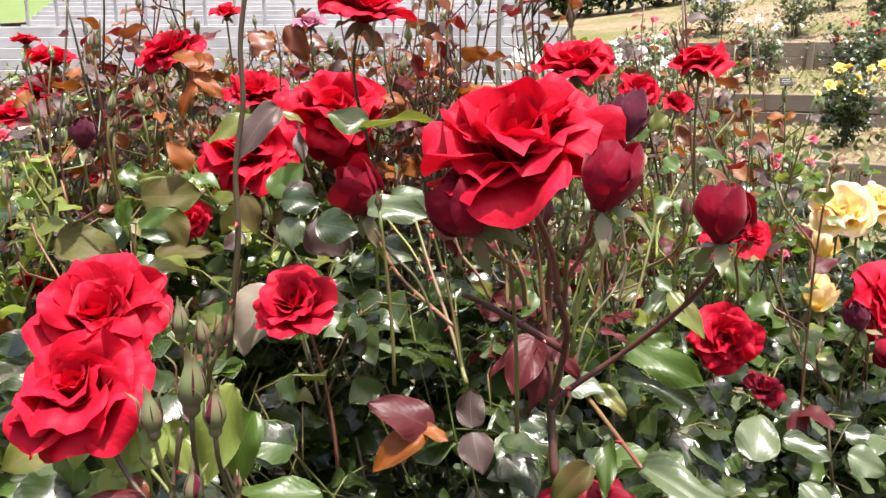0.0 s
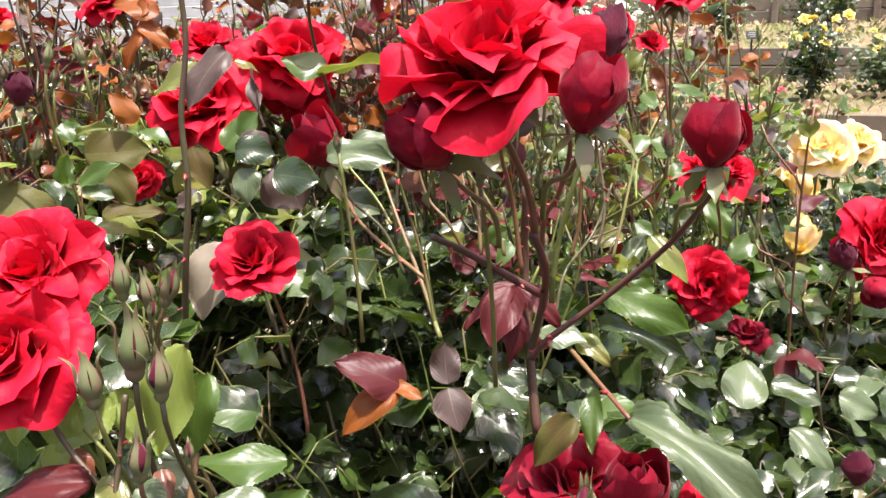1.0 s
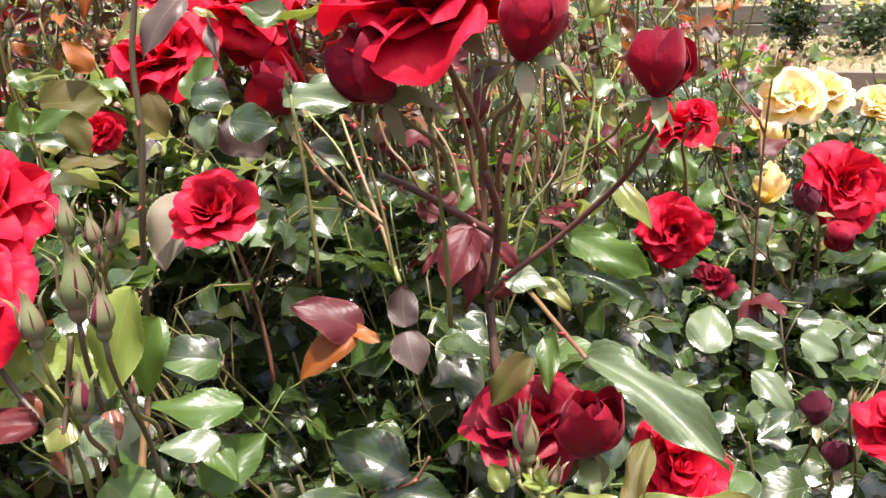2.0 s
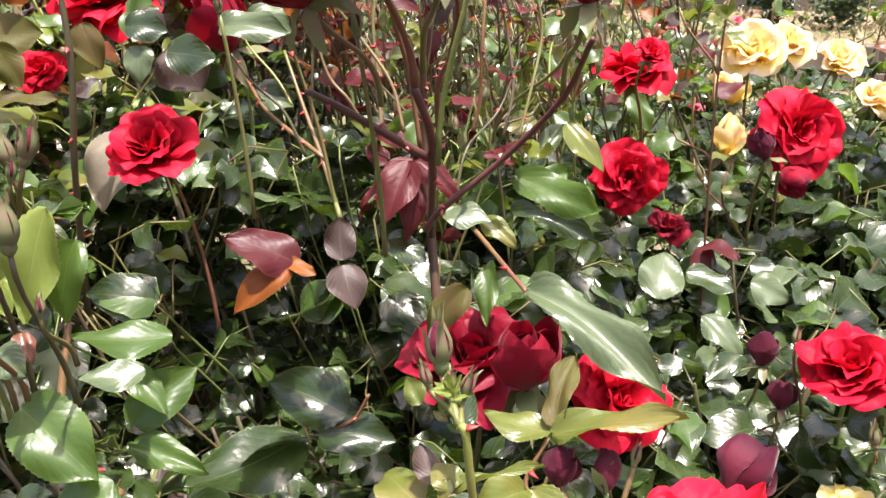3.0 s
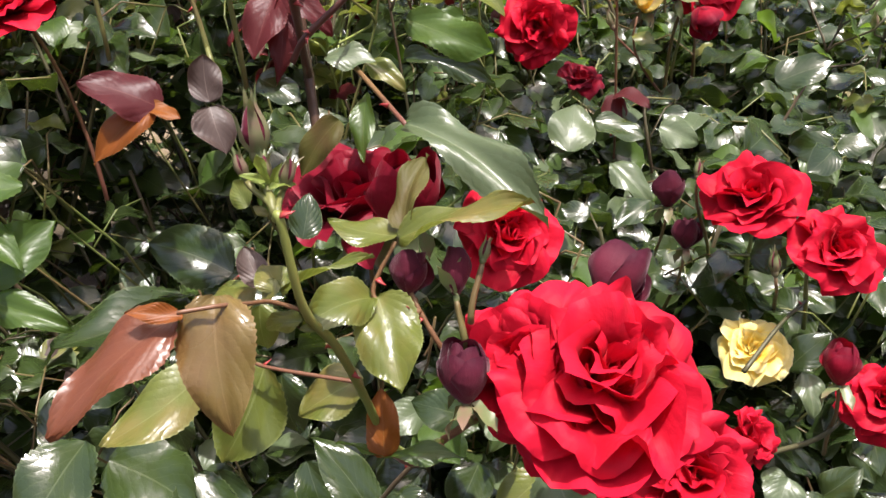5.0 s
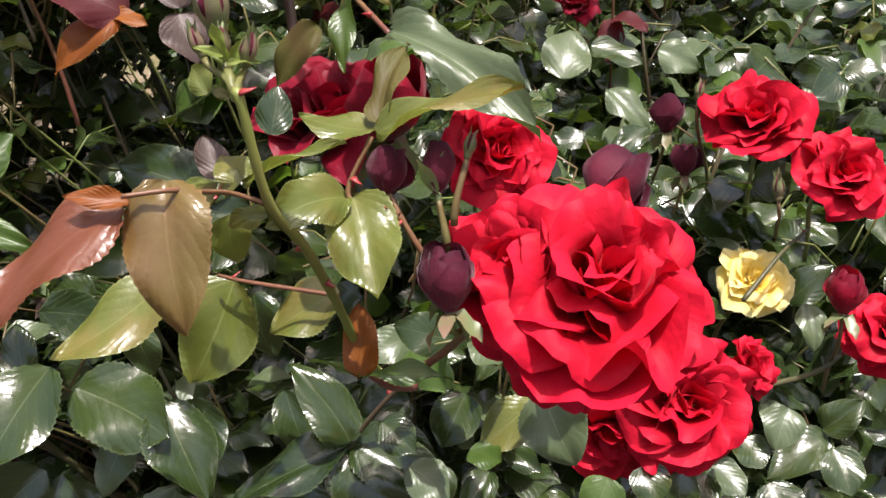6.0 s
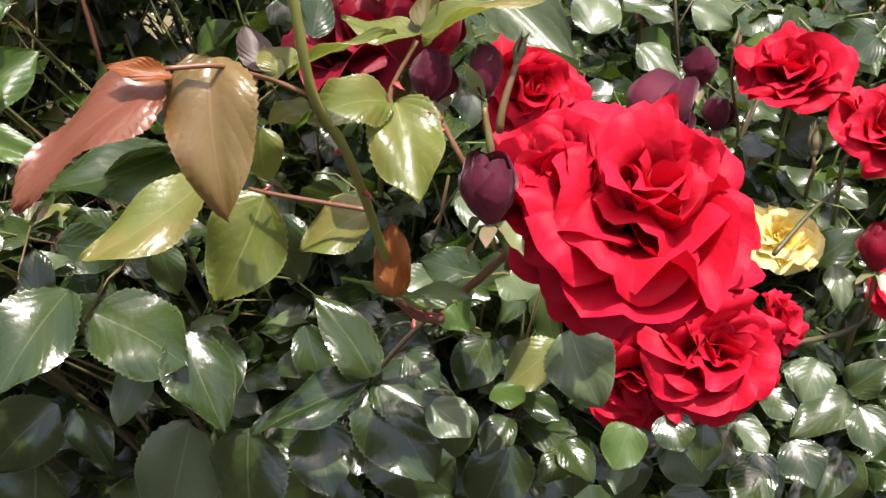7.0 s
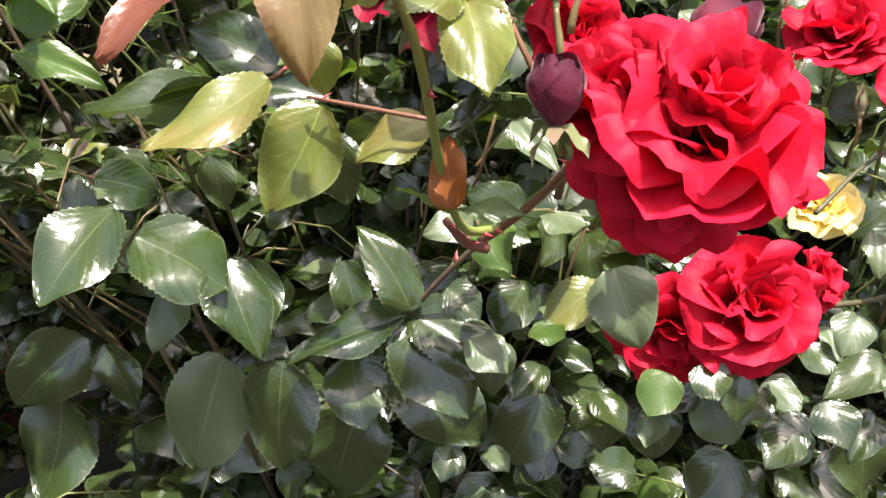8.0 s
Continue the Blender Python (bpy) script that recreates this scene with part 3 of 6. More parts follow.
def bud_tip():
    prof = [(0.0, .20), (.3, .40), (.55, .395), (.85, .30), (1.1, .18), (1.3, .03)]
    n = 8
    verts = [((r + .02 * math.cos(3 * k)) * math.cos(6.2832 * k / n + z), (r + .02 * math.cos(3 * k)) * math.sin(6.2832 * k / n + z), z) for z, r in prof for k in range(n)]
    faces = [(j * n + k, j * n + (k + 1) % n, (j + 1) * n + (k + 1) % n, (j + 1) * n + k) for j in range(len(prof) - 1) for k in range(n)]
    return mesh_of("bud_tip", [(x * .86, y * .86, z * .84) for x, y, z in verts], faces, PETAL["purple"], [(0.5, 0.5)] * len(verts))


BUD_TIP = bud_tip()

# ---- the ground and its terraces ----
# q runs up the slope, p along the walls
QX, QY = 0.46, 0.888


def at_pq(p, q):
    return p * QY + q * QX, -p * QX + q * QY


def ground_height(q, p=0.0):
    if q < 8.37:
        return 0.0
    if q < 12.0:
        return 0.34 + 0.05 * (q - 8.37) / 3.63
    if q < 16.8:
        return 0.74 + 0.26 * (q - 12.0) / 4.8
    rise = min(2.2, max(0.0, (p + 8.5) * 0.14)) * min(1.0, (q - 16.8) / 10)
    return 1.42 + 0.9 * (min(q, 60) - 16.8) / 9 + rise


def make_ground():
    ps = [-900, -300, -120, -60] + [-40 + 1.0 * i for i in range(81)] + [60, 120, 300, 900]
    qs = [-900, -300, -80, -30, -12] + [-8 + 0.5 * i for i in range(33)]
    qs = [q for q in qs if q < 8.3] + [8.36, 8.38] + [8.8 + 0.5 * i for i in range(7)] + [11.99, 12.01] + [12.5 + 0.6 * i for i in range(8)] + [16.79, 16.81]
    qs += [17.5 + 0.9 * i for i in range(12)] + [30, 36, 45, 70, 120, 300, 900]
    qs = sorted(set(qs))
    verts, faces = [], []
    for q in qs:
        for p in ps:
            x, y = at_pq(p, q)
            bump_ = 0.05 * noise.noise(Vector((x * 0.7, y * 0.7, 0))) + 0.02 * noise.noise(Vector((x * 2.7, y * 2.7, 3)))
            verts.append((x, y, ground_height(q, p) + (bump_ if q < 60 else 0)))
    w = len(ps)
    for j in range(len(qs) - 1):
        for i in range(w - 1):
            k = j * w + i
            faces.append((k, k + 1, k + w + 1, k + w))
    tagged(new("ground", mesh_of("ground", verts, faces, GROUND)), "dark soil and dry straw mulch on rising garden terraces", "ground", kind="structure")


make_ground()


def timber_wall(number, q, z0, z1, p0, p1):
    """A low retaining wall of sleepers laid on edge between posts."""
    x, y = at_pq(p0, q - 0.05)
    wall = new("wall_%s" % number)
    wall.matrix_basis = Matrix.Translation((x, y, z0)) @ Matrix.Rotation(math.atan2(-QX, QY), 4, 'Z')
    tagged(wall, "low retaining wall of weathered timber sleepers", "wall", kind="structure")
    rng = random.Random(int(q * 10))
    rows, h = 2, (z1 - z0 + 0.10) / 2
    span = 1.6
    n = int((p1 - p0) / span)
    board = [mesh_of("sleeper", *box(0, 0, 0, span - 0.012, 0.075, h - 0.012, 0.008), TIMBER, smooth=False)]
    post = mesh_of("post", *box(0, 0, 0, 0.11, 0.11, rows * h + 0.02, 0.01), TIMBER, smooth=False)
    for i in range(n):
        for r in range(rows):
            part("sleeper", board[0], wall, pose((i + 0.5) * span, rng.uniform(-0.008, 0.008), -0.06 + (r + 0.5) * h, rng.uniform(-1.5, 1.5), rng.uniform(-0.3, 0.3), rng.uniform(-0.4, 0.4)))
        part("post", post, wall, pose(i * span, -0.085, -0.06 + rows * h / 2, rng.uniform(-1.5, 1.5), rng.uniform(-1.5, 1.5), 0))


timber_wall("low", 8.37, 0.0, 0.34, -14, 14)
timber_wall("middle", 12.0, 0.39, 0.74, -12, 18)
timber_wall("high", 16.8, 1.0, 1.42, -8, 22)


def concrete_steps():
    """Broad pale steps with a handrail on their middle landing."""
    steps = new("steps")
    steps.location = (-5.0, 14.0, 0.3)
    tagged(steps, "broad pale concrete steps rising behind the rose beds", "steps", kind="structure")
    width = 14.0
    z, y = 0.0, 0.0
    rng = random.Random(3)
    for i in range(8):
        part("step", mesh_of("step", *box(0, y + 0.6, z + 0.09, width, 1.2, 0.178, 0.012), CONCRETE, smooth=False), steps)
        z += 0.18
        y += 0.20
    top = z
    part("landing", mesh_of("landing", *box(0, y + 1.7, top - 0.10, width, 3.2, 0.19, 0.012), CONCRETE, smooth=False), steps)
    y2 = y + 2.2
    wide = 10.6
    for i in range(18):
        part("step", mesh_of("step", *box(1.7, y2 + 0.6, top + 0.05, wide, 1.2, 0.098, 0.01), CONCRETE, smooth=False), steps)
        top += 0.10
        y2 += 0.26
    part("landing", mesh_of("landing", *box(1.7, y2 + 3.0, top - 0.10, wide, 5.6, 0.19, 0.012), CONCRETE, smooth=False), steps)
    railing = thing("railing", -5.0, 14.0 + y + 0.35, 0.3 + z, "grey steel railing with upright posts on pale concrete steps", "railing")
    for i in range(26):
        part("post", mesh_of("post", *tube([Vector((0, 0, -0.02)), Vector((0, 0, 0.5)), Vector((0, 0, 1.0))], 0.028, 0.028, 8), STEEL), railing,
             pose(-6.8 + i * 0.53, 0, 0, rng.uniform(-0.6, 0.6), rng.uniform(-0.6, 0.6), 0))
    part("handrail", mesh_of("handrail", *box(0, 0, 1.03, 13.9, 0.09, 0.07, 0.01), RAILBROWN, smooth=False), railing)


concrete_steps()


def lawn_patch():
    """A mown green slope at the end of the steps."""
    rng = random.Random(8)
    s = Shader("lawn_green")
    f = s.noise(30.0, 5.0, 0.7, s.place())
    b = s.noise(1.0, 3.0, 0.6, s.place())
    s.set(Base_Color=s.mix(b, s.mix(f, (0.07, 0.13, 0.03), (0.14, 0.22, 0.05)), (0.16, 0.21, 0.06)), Roughness=0.9)
    s.bump(f, 0.8, 0.02)
    verts, faces = [], []
    nx, ny = 24, 24
    for j in range(ny + 1):
        for i in range(nx + 1):
            x, y = -8.62 - i * 1.3, 15.9 + j * 1.2
            verts.append((x, y, 1.70 + 0.13 * j + 0.05 * noise.noise(Vector((x, y, 0)))))
    for j in range(ny):
        for i in range(nx):
            k = j * (nx + 1) + i
            faces.append((k, k + nx + 1, k + nx + 2, k + 1))
    tagged(new("lawn", mesh_of("lawn", verts, faces, s.m)), "sunlit mown green lawn on a slope", "lawn", kind="structure")


lawn_patch()


# ---- bushes ----
def add_leaflets(store, rng, node, out, size, count, normal_bias, stems, ok, droop=0.25):
    """One compound rose leaf: a stalk with five or seven leaflets. They go into store as (pose, base)."""
    L = size * rng.uniform(1.5, 2.1)
    side = out.cross(UP)
    side = side.normalized() if side.length > 1e-4 else Vector((1, 0, 0))
    tip = node + out * L - UP * L * droop * rng.uniform(0.2, 1.3)
    mid = node + out * L * 0.5 + UP * L * 0.04
    pts = [node, mid, tip]
    found = []
    along = (tip - mid).normalized()
    spots = [(tip, along, 1.08)]
    for k in range((count - 1) // 2):
        f = 0.78 - 0.36 * k
        p = node.lerp(mid, f * 2) if f < 0.5 else mid.lerp(tip, f * 2 - 1)
        for sg in (-1, 1):
            spots.append((p, (along * 0.45 + side * sg).normalized(), 0.96 - 0.16 * k))
    for p, d, sc in spots:
        face = (UP * 0.75 + normal_bias + Vector((rng.gauss(0, .46), rng.gauss(0, .46), rng.gauss(0, .25)))).normalized()
        ln = size * sc * rng.uniform(0.82, 1.18)
        d2 = (d + Vector((rng.gauss(0, .16), rng.gauss(0, .16), rng.gauss(-.1, .2)))).normalized()
        m = leaf_pose(p, d2, face, ln, ln * rng.uniform(0.66, 0.84))
        if ok(m, p):
            found.append((m, p))
    # a stalk without its leaflets is left out
    if len(found) * 2 >= len(spots):
        stems.add(*tube(pts, 0.0011, 0.0007, 4))
        store.extend(found)


def grow(bush, seed, canes, spread, top, near, colours, size=0.045, low=0.2, stems_kind="brown", bias=(0, -0.3, 0), parts_max=300, keep=None, shoots=0):
    """Canes from the base of a bush up to its outline, with compound leaves on them.
    spread: half widths in x and y; top: height over the ground as a function of x and y; near: leaves in front of this y are pieces."""
    rng = random.Random(seed)
    base = bush.location.copy()
    store = []

    def ok(m, p):
        w, tip = p + base, m @ Vector((0, 1, 0)) + base
        if max(w.z, tip.z) > top(tip.x, tip.y) + 0.03 or tip.y < 0.42 or w.y < 0.42 or tip.z < 0.05:
            return False
        return not (keep and not keep(tip)) and is_clear(tip.lerp(w, 0.5), 0.012)

    for k in range(canes):
        a = rng.uniform(0, 2 * math.pi)
        r = math.sqrt(rng.random())
        ex, ey = base.x + spread[0] * r * math.cos(a), base.y + spread[1] * r * math.sin(a)
        ez = top(ex, ey) * rng.uniform(low + 0.45, 1.0)
        p0 = Vector((rng.uniform(-.05, .05), rng.uniform(-.05, .05), -0.02))
        p3 = Vector((ex - base.x, ey - base.y, ez - base.z))
        p1 = p0 + Vector((p3.x * 0.25, p3.y * 0.25, p3.z * 0.45))
        p2 = Vector((p3.x * 0.85, p3.y * 0.85, p3.z * 0.75))
        pts = bezier(p0, p1, p2, p3, 12)
        if not all(is_clear(q + base, 0.008) for q in pts[5:]) or keep and sum(not keep(q + base) for q in pts[4:]) > 2:
            continue
        stems = Soup()
        stems.add(*tube(pts, 0.0048 * rng.uniform(.7, 1.2), 0.0017, 6, 0.1, rng))
        az = rng.uniform(0, 6.28)
        length = sum((pts[i + 1] - pts[i]).length for i in range(12))
        steps = max(3, int(length * (1 - low) / 0.036))
        for j in range(steps):
            f = low + (1 - low) * (j + rng.random() * 0.6) / steps
            i = min(11, int(f * 12))
            node = pts[i].lerp(pts[i + 1], f * 12 - i)
            az += 2.4 + rng.uniform(-.3, .3)
            el = rng.uniform(0.0, 0.9)
            out = Vector((math.cos(az) * math.cos(el), math.sin(az) * math.cos(el), math.sin(el)))
            wp = node + base + out * 0.06
            if wp.z > top(wp.x, wp.y) + 0.02 or wp.y < 0.43 or keep and not keep(wp):
                continue
            add_leaflets(store, rng, node, out, size * rng.uniform(0.75, 1.2), rng.choice((3, 5, 5, 5, 7)), Vector(bias) + Vector((p3.x, p3.y, 0)) * 0.35, stems, ok)
        part("cane", stems.mesh("cane", STEM[stems_kind]), bush)
    # side shoots that fill the outline
    twigs = Soup()
    for k in range(shoots):
        a, r = rng.uniform(0, 2 * math.pi), math.sqrt(rng.random())
        x, y = spread[0] * 1.05 * r * math.cos(a), spread[1] * 1.05 * r * math.sin(a)
        h = top(base.x + x, base.y + y) - base.z
        tip = Vector((x, y, max(0.2, h - rng.expovariate(1 / 0.13))))
        foot = tip + Vector((-x * 0.35 + rng.uniform(-.03, .03), -y * 0.35 + 0.05, -rng.uniform(.18, .32)))
        if keep and not keep(tip + base - UP * 0.03) or not is_clear(tip + base, 0.02) or not is_clear(foot.lerp(tip, 0.5) + base, 0.02):
            continue
        twigs.add(*tube(bezier(foot, foot + UP * .05, tip - UP * .05, tip, 4), 0.0013, 0.0010, 5))
        az = rng.uniform(0, 6.28)
        for j in range(3):
            node = foot.lerp(tip, 0.6 + 0.2 * j)
            az += 2.3
            el = rng.uniform(0.0, 0.8)
            out = Vector((math.cos(az) * math.cos(el), math.sin(az) * math.cos(el), math.sin(el)))
            add_leaflets(store, rng, node, out, size * rng.uniform(0.75, 1.25), rng.choice((3, 5, 5, 5)), Vector(bias) + Vector((x, y, 0)) * 0.35, twigs, ok)
    if shoots:
        part("twig_growth", twigs.mesh("twig_growth", STEM["green"]), bush, kind="stuff")
    fit = [(m, p.y + base.y) for m, p in store]
    fit.sort(key=lambda e: e[1])
    pieces = [e for e in fit if e[1] < near][:parts_max]
    names = [c for c, n in colours for _ in range(n)]
    for m, _ in pieces:
        part("leaf", LEAF_MESH[rng.choice(names)][rng.randrange(7)], bush, m)
    rest = fit[len(pieces):]
    for c in sorted(set(names)):
        soup = Soup()
        share = names.count(c) / len(names)
        for m, wy in rest:
            if rng.random() > share:
                continue
            v, f, u = ROUGH_NP[rng.randrange(5)]
            mm = np.array(m)
            soup.add(v @ mm[:3, :3].T + mm[:3, 3], f, u)
        me = soup.mesh("foliage", LEAF[c])
        if me:
            part("foliage", me, bush, kind="stuff")
    return len(fit)


def stalks(bush, seed, count, x0, x1, y0, y1, z0, z1, top, tips, lean=0.22, joined=False, kinds=("green", "green", "red", "brown"), thick=0.0019):
    """Thin flowering shoots above the leaves, each ending in a cluster of buds, spent heads or small young leaves."""
    rng = random.Random(seed)
    base = bush.location
    soups = {}

    def put_leaf(colour, m):
        if joined:
            v, f, u = ROUGH_NP[rng.randrange(5)]
            mm = np.array(m)
            soups.setdefault(colour, Soup()).add(v @ mm[:3, :3].T + mm[:3, 3], f, u)
        else:
            part("leaf", LEAF_MESH[colour][rng.randrange(7)], bush, m)

    for k in range(count):
        x, y = rng.uniform(x0, x1), rng.uniform(y0, y1)
        zt = rng.uniform(z0, z1)
        zb = top(x, y) - 0.10
        a = Vector((x + rng.uniform(-lean, lean) * 0.5, y + rng.uniform(-lean, lean) * 0.5, zb)) - base
        b = Vector((x, y, zt)) - base
        pts = bezier(a, a.lerp(b, 0.35) + Vector((0, 0, .02)), b - Vector((rng.uniform(-.03, .03), 0, (zt - zb) * 0.3)), b, 8)
        if not is_clear(b + base, 0.01) or not is_clear(a.lerp(b, 0.5) + base, 0.0) or not is_clear(a.lerp(b, 0.8) + base, 0.0):
            continue
        kind = rng.choice(kinds)
        soup = Soup()
        soup.add(*tube(pts, thick, 0.0011, 5, 0.1, rng))
        ends = [b]
        for q in range(rng.choice((1, 2, 3, 4))):
            f = rng.uniform(0.5, 0.85)
            p = pts[int(f * 8)]
            e = p + Vector((rng.uniform(-.05, .05), rng.uniform(-.05, .05), rng.uniform(.02, .07)))
            soup.add(*tube(bezier(p, p + Vector((0, 0, .015)), e - Vector((0, 0, .02)), e, 4), 0.0014, 0.0011, 5))
            ends.append(e)
        part("stalk", soup.mesh("stalk", STEM[kind]), bush)
        young = [t for t in tips if t in LEAF] or ["bright"]
        for q in range(rng.choice((2, 3, 4, 5))):
            i = rng.randrange(2, 8)
            d = Vector((rng.gauss(0, 1), rng.gauss(0, 1), rng.gauss(.2, .5))).normalized()
            ln = rng.uniform(0.022, 0.045)
            if is_clear(pts[i] + base + d * 0.02, 0.01):
                put_leaf(rng.choice(young), leaf_pose(pts[i], d, Vector((rng.gauss(0, .7), rng.gauss(-.3, .7), 0.8)), ln, ln * rng.uniform(.45, .65)))
        for e in ends:
            tip = rng.choice(tips)
            if tip == "bud":
                ax = Vector((rng.gauss(0, .25), rng.gauss(0, .25), 1))
                part("bud", GREEN_BUD[rng.randrange(3)], bush, axis_pose(e, ax, rng.uniform(0, 6), rng.uniform(0.0085, 0.0145)))
            elif tip in LEAF:
                for q in range(rng.choice((1, 2, 3))):
                    d = Vector((rng.gauss(0, 1), rng.gauss(0, 1), rng.gauss(.1, .4))).normalized()
                    ln = rng.uniform(0.022, 0.042)
                    put_leaf(tip, leaf_pose(e - UP * rng.uniform(0, .05), d, Vector((rng.gauss(0, .6), rng.gauss(-.3, .6), 1)), ln, ln * 0.55))
    for colour, soup in soups.items():
        part("young_foliage", soup.mesh("young_foliage", LEAF[colour]), bush, kind="stuff")


# ---- distant rose bushes ----
def flower_head(colour, seed):
    """A whole small bloom in one mesh, for bushes far off."""
    rng = random.Random(seed)
    soup, turn = Soup(), 0.0
    for cnt, L, W, a, b, cu, cup, ru, r0 in RINGS["simple"]:
        for i in range(cnt):
            turn += 6.2832 / cnt
            v, f, u = petal_shape(rng.randrange(999), L * rng.uniform(.9, 1.1), W, a, b + rng.uniform(-10, 10), cu, cup, ru, r0, 3, 1)
            m = np.array(Matrix.Rotation(turn, 3, 'Z'))
            soup.add(np.array(v) @ m.T, f, u)
    return soup.mesh("bloom_" + colour, PETAL[colour])


HEADS = {c: [flower_head(c, i) for i in range(3)] for c in ("white", "pink", "yellow", "apricot", "red")}


def far_bush(x, y, z, height, radius, colour, blooms, seed, label, leaf_kind="silver", leaves=420, bloom_size=0.12, group="rose bushes on the terraces"):
    rng = random.Random(seed)
    bush = thing("rose_bush", x, y, z, label, "rose bush", group)
    tips = []
    for k in range(9):
        a, r = rng.uniform(0, 6.28), radius * math.sqrt(rng.random())
        e = Vector((r * math.cos(a), r * math.sin(a), height * rng.uniform(.6, 1.0)))
        pts = bezier(Vector((rng.uniform(-.04, .04), rng.uniform(-.04, .04), -0.03)), Vector((e.x * .2, e.y * .2, e.z * .5)), Vector((e.x * .8, e.y * .8, e.z * .75)), e, 7)
        part("cane", mesh_of("cane", *tube(pts, 0.010, 0.004, 5), STEM["brown"]), bush)
        tips.append(pts)
    soup = Soup()
    for k in range(leaves):
        pts = rng.choice(tips)
        i = rng.randrange(2, 7)
        c = pts[i].lerp(pts[i + 1], rng.random()) + Vector((rng.gauss(0, .11), rng.gauss(0, .11), rng.gauss(0, .09)))
        d = Vector((rng.gauss(0, 1), rng.gauss(0, 1), rng.gauss(0, .4))).normalized()
        ln = rng.uniform(.05, .09)
        m = np.array(leaf_pose(c, d, Vector((rng.gauss(0, .7), rng.gauss(-.2, .7), 1)), ln, ln * .7))
        v, f, u = ROUGH_NP[rng.randrange(5)]
        soup.add(v @ m[:3, :3].T + m[:3, 3], f, u)
    part("foliage", soup.mesh("foliage", LEAF[leaf_kind]), bush, kind="stuff")
    for k in range(blooms):
        a, r = rng.uniform(0, 6.28), radius * math.sqrt(rng.random()) * 1.1
        e = Vector((r * math.cos(a), r * math.sin(a) - 0.05, height * rng.uniform(0.55, 1.0) + 0.12))
        part("stalk", mesh_of("stalk", *tube(bezier(e, e - UP * .05, e - UP * .15, e - UP * .2 - Vector((e.x, e.y, 0)) * .2, 4), .004, .004, 4), STEM["green"]), bush)
        part("bloom", HEADS[colour][rng.randrange(3)], bush, axis_pose(e, Vector((rng.gauss(0, .5), rng.gauss(-.4, .5), 1)), rng.uniform(0, 6), bloom_size * rng.uniform(.8, 1.25)))
    return bush


def on_slope(x, y):
    return ground_height(x * QX + y * QY)

# ---- the bed beside the camera ----


def near_top(x, y):
    """The height of the leaves in the near bed: a steep face towards the path, then a gently rising top."""
    h = mix_steps(y, (0.42, 0.74), (0.48, 0.85), (0.60, 0.92), (0.75, 0.97), (0.90, 1.01), (1.3, 1.07), (2.0, 1.10), (3.0, 1.12))
    h += mix_steps(x, (-0.5, 0.10), (-0.15, 0.09), (-0.05, 0.0), (0.30, 0.0), (0.40, -0.07), (0.8, -0.07), (1.2, -0.12))
    # the front bush overhangs a hollow on one side; foot lowered to read as shade
    side = mix_steps(x, (-0.36, 0.0), (-0.26, 1.0), (0.04, 1.0), (0.14, 0.0))
    h += 0.06 * side * mix_steps(y, (0.80, 0.0), (0.88, 1.0), (1.2, 1.0), (1.5, 0.0))
    h -= 0.28 * mix_steps(x, (-0.2, 1.0), (0.03, 1.0), (0.10, 0.0)) * mix_steps(y, (0.56, 1.0), (0.64, 0.0))
    return h + 0.03 * noise.noise(Vector((x * 5, y * 5, 0)))


RED = "rose bush with red blooms, dark buds, glossy leaves"
NEAR = "red rose bushes in the near bed"
bush_front = thing("rose_bush", 0.16, 0.80, 0, RED + " beside the path", "rose bush", NEAR)
bush_left = thing("rose_bush", -0.48, 1.02, 0, RED + ", tall shoots", "rose bush", NEAR)
bush_right = thing("rose_bush", 0.72, 1.00, 0, RED + ", low", "rose bush", NEAR)
bush_behind = thing("rose_bush", 0.10, 1.75, 0, RED + ", bare shoots", "rose bush", NEAR)
bush_far_left = thing("rose_bush", -1.05, 2.05, 0, RED + ", bronze tips", "rose bush", NEAR)
bush_corner = thing("rose_bush", -1.7, 3.1, 0, RED + ", many buds", "rose bush", NEAR)
bush_back = thing("rose_bush", 0.05, 2.75, 0, RED + ", thin shoots", "rose bush", NEAR)
bush_apricot = thing("rose_bush", 1.05, 1.55, 0, "rose bush with apricot and yellow blooms and glossy leaves", "rose bush", "apricot rose bushes")

# ---- blooms, buds, canes and large leaves of the near bed ----
rose(bush_front, "full", "red", 0.088, 0.518, 1.275, 0.114, -0.205, -0.430, 0.879, 5, 0.4, stalk=(0.026, 0.033, -0.080), stem="red")
rose(bush_front, "half", "crimson", 0.135, 0.473, 1.259, 0.051, 0.120, -0.023, 0.993, 1, 0.3, stalk=(-0.006, 0.093, -0.060))
rose(bush_front, "half", "purple", 0.167, 0.592, 1.283, 0.045, 0.102, 0.323, 0.941, 0, 1.0, stalk=(-0.030, 0.000, -0.150))
rose(bush_front, "half", "crimson", 0.211, 0.499, 1.233, 0.047, 0.121, 0.025, 0.992, 2, 0.9, stalk=(0.007, 0.085, -0.056))
rose(bush_front, "half", "crimson", 0.053, 0.508, 1.235, 0.057, -0.493, -0.398, 0.773, 1, 2.0, stalk=(0.033, 0.063, -0.061))
rose(bush_left, "open", "red", -0.202, 0.578, 1.149, 0.101, 0.063, -0.653, 0.755, 0, 0.0, stalk=(0.000, 0.050, -0.200))
rose(bush_left, "open", "red", -0.201, 0.528, 1.110, 0.102, -0.045, -0.582, 0.812, 2, 1.0, stalk=(0.030, 0.050, -0.160))
rose(bush_front, "open", "red", -0.112, 0.830, 1.082, 0.086, -0.143, -0.671, 0.728, 3, 0.2, stalk=(0.030, 0.020, -0.200), stem="red")
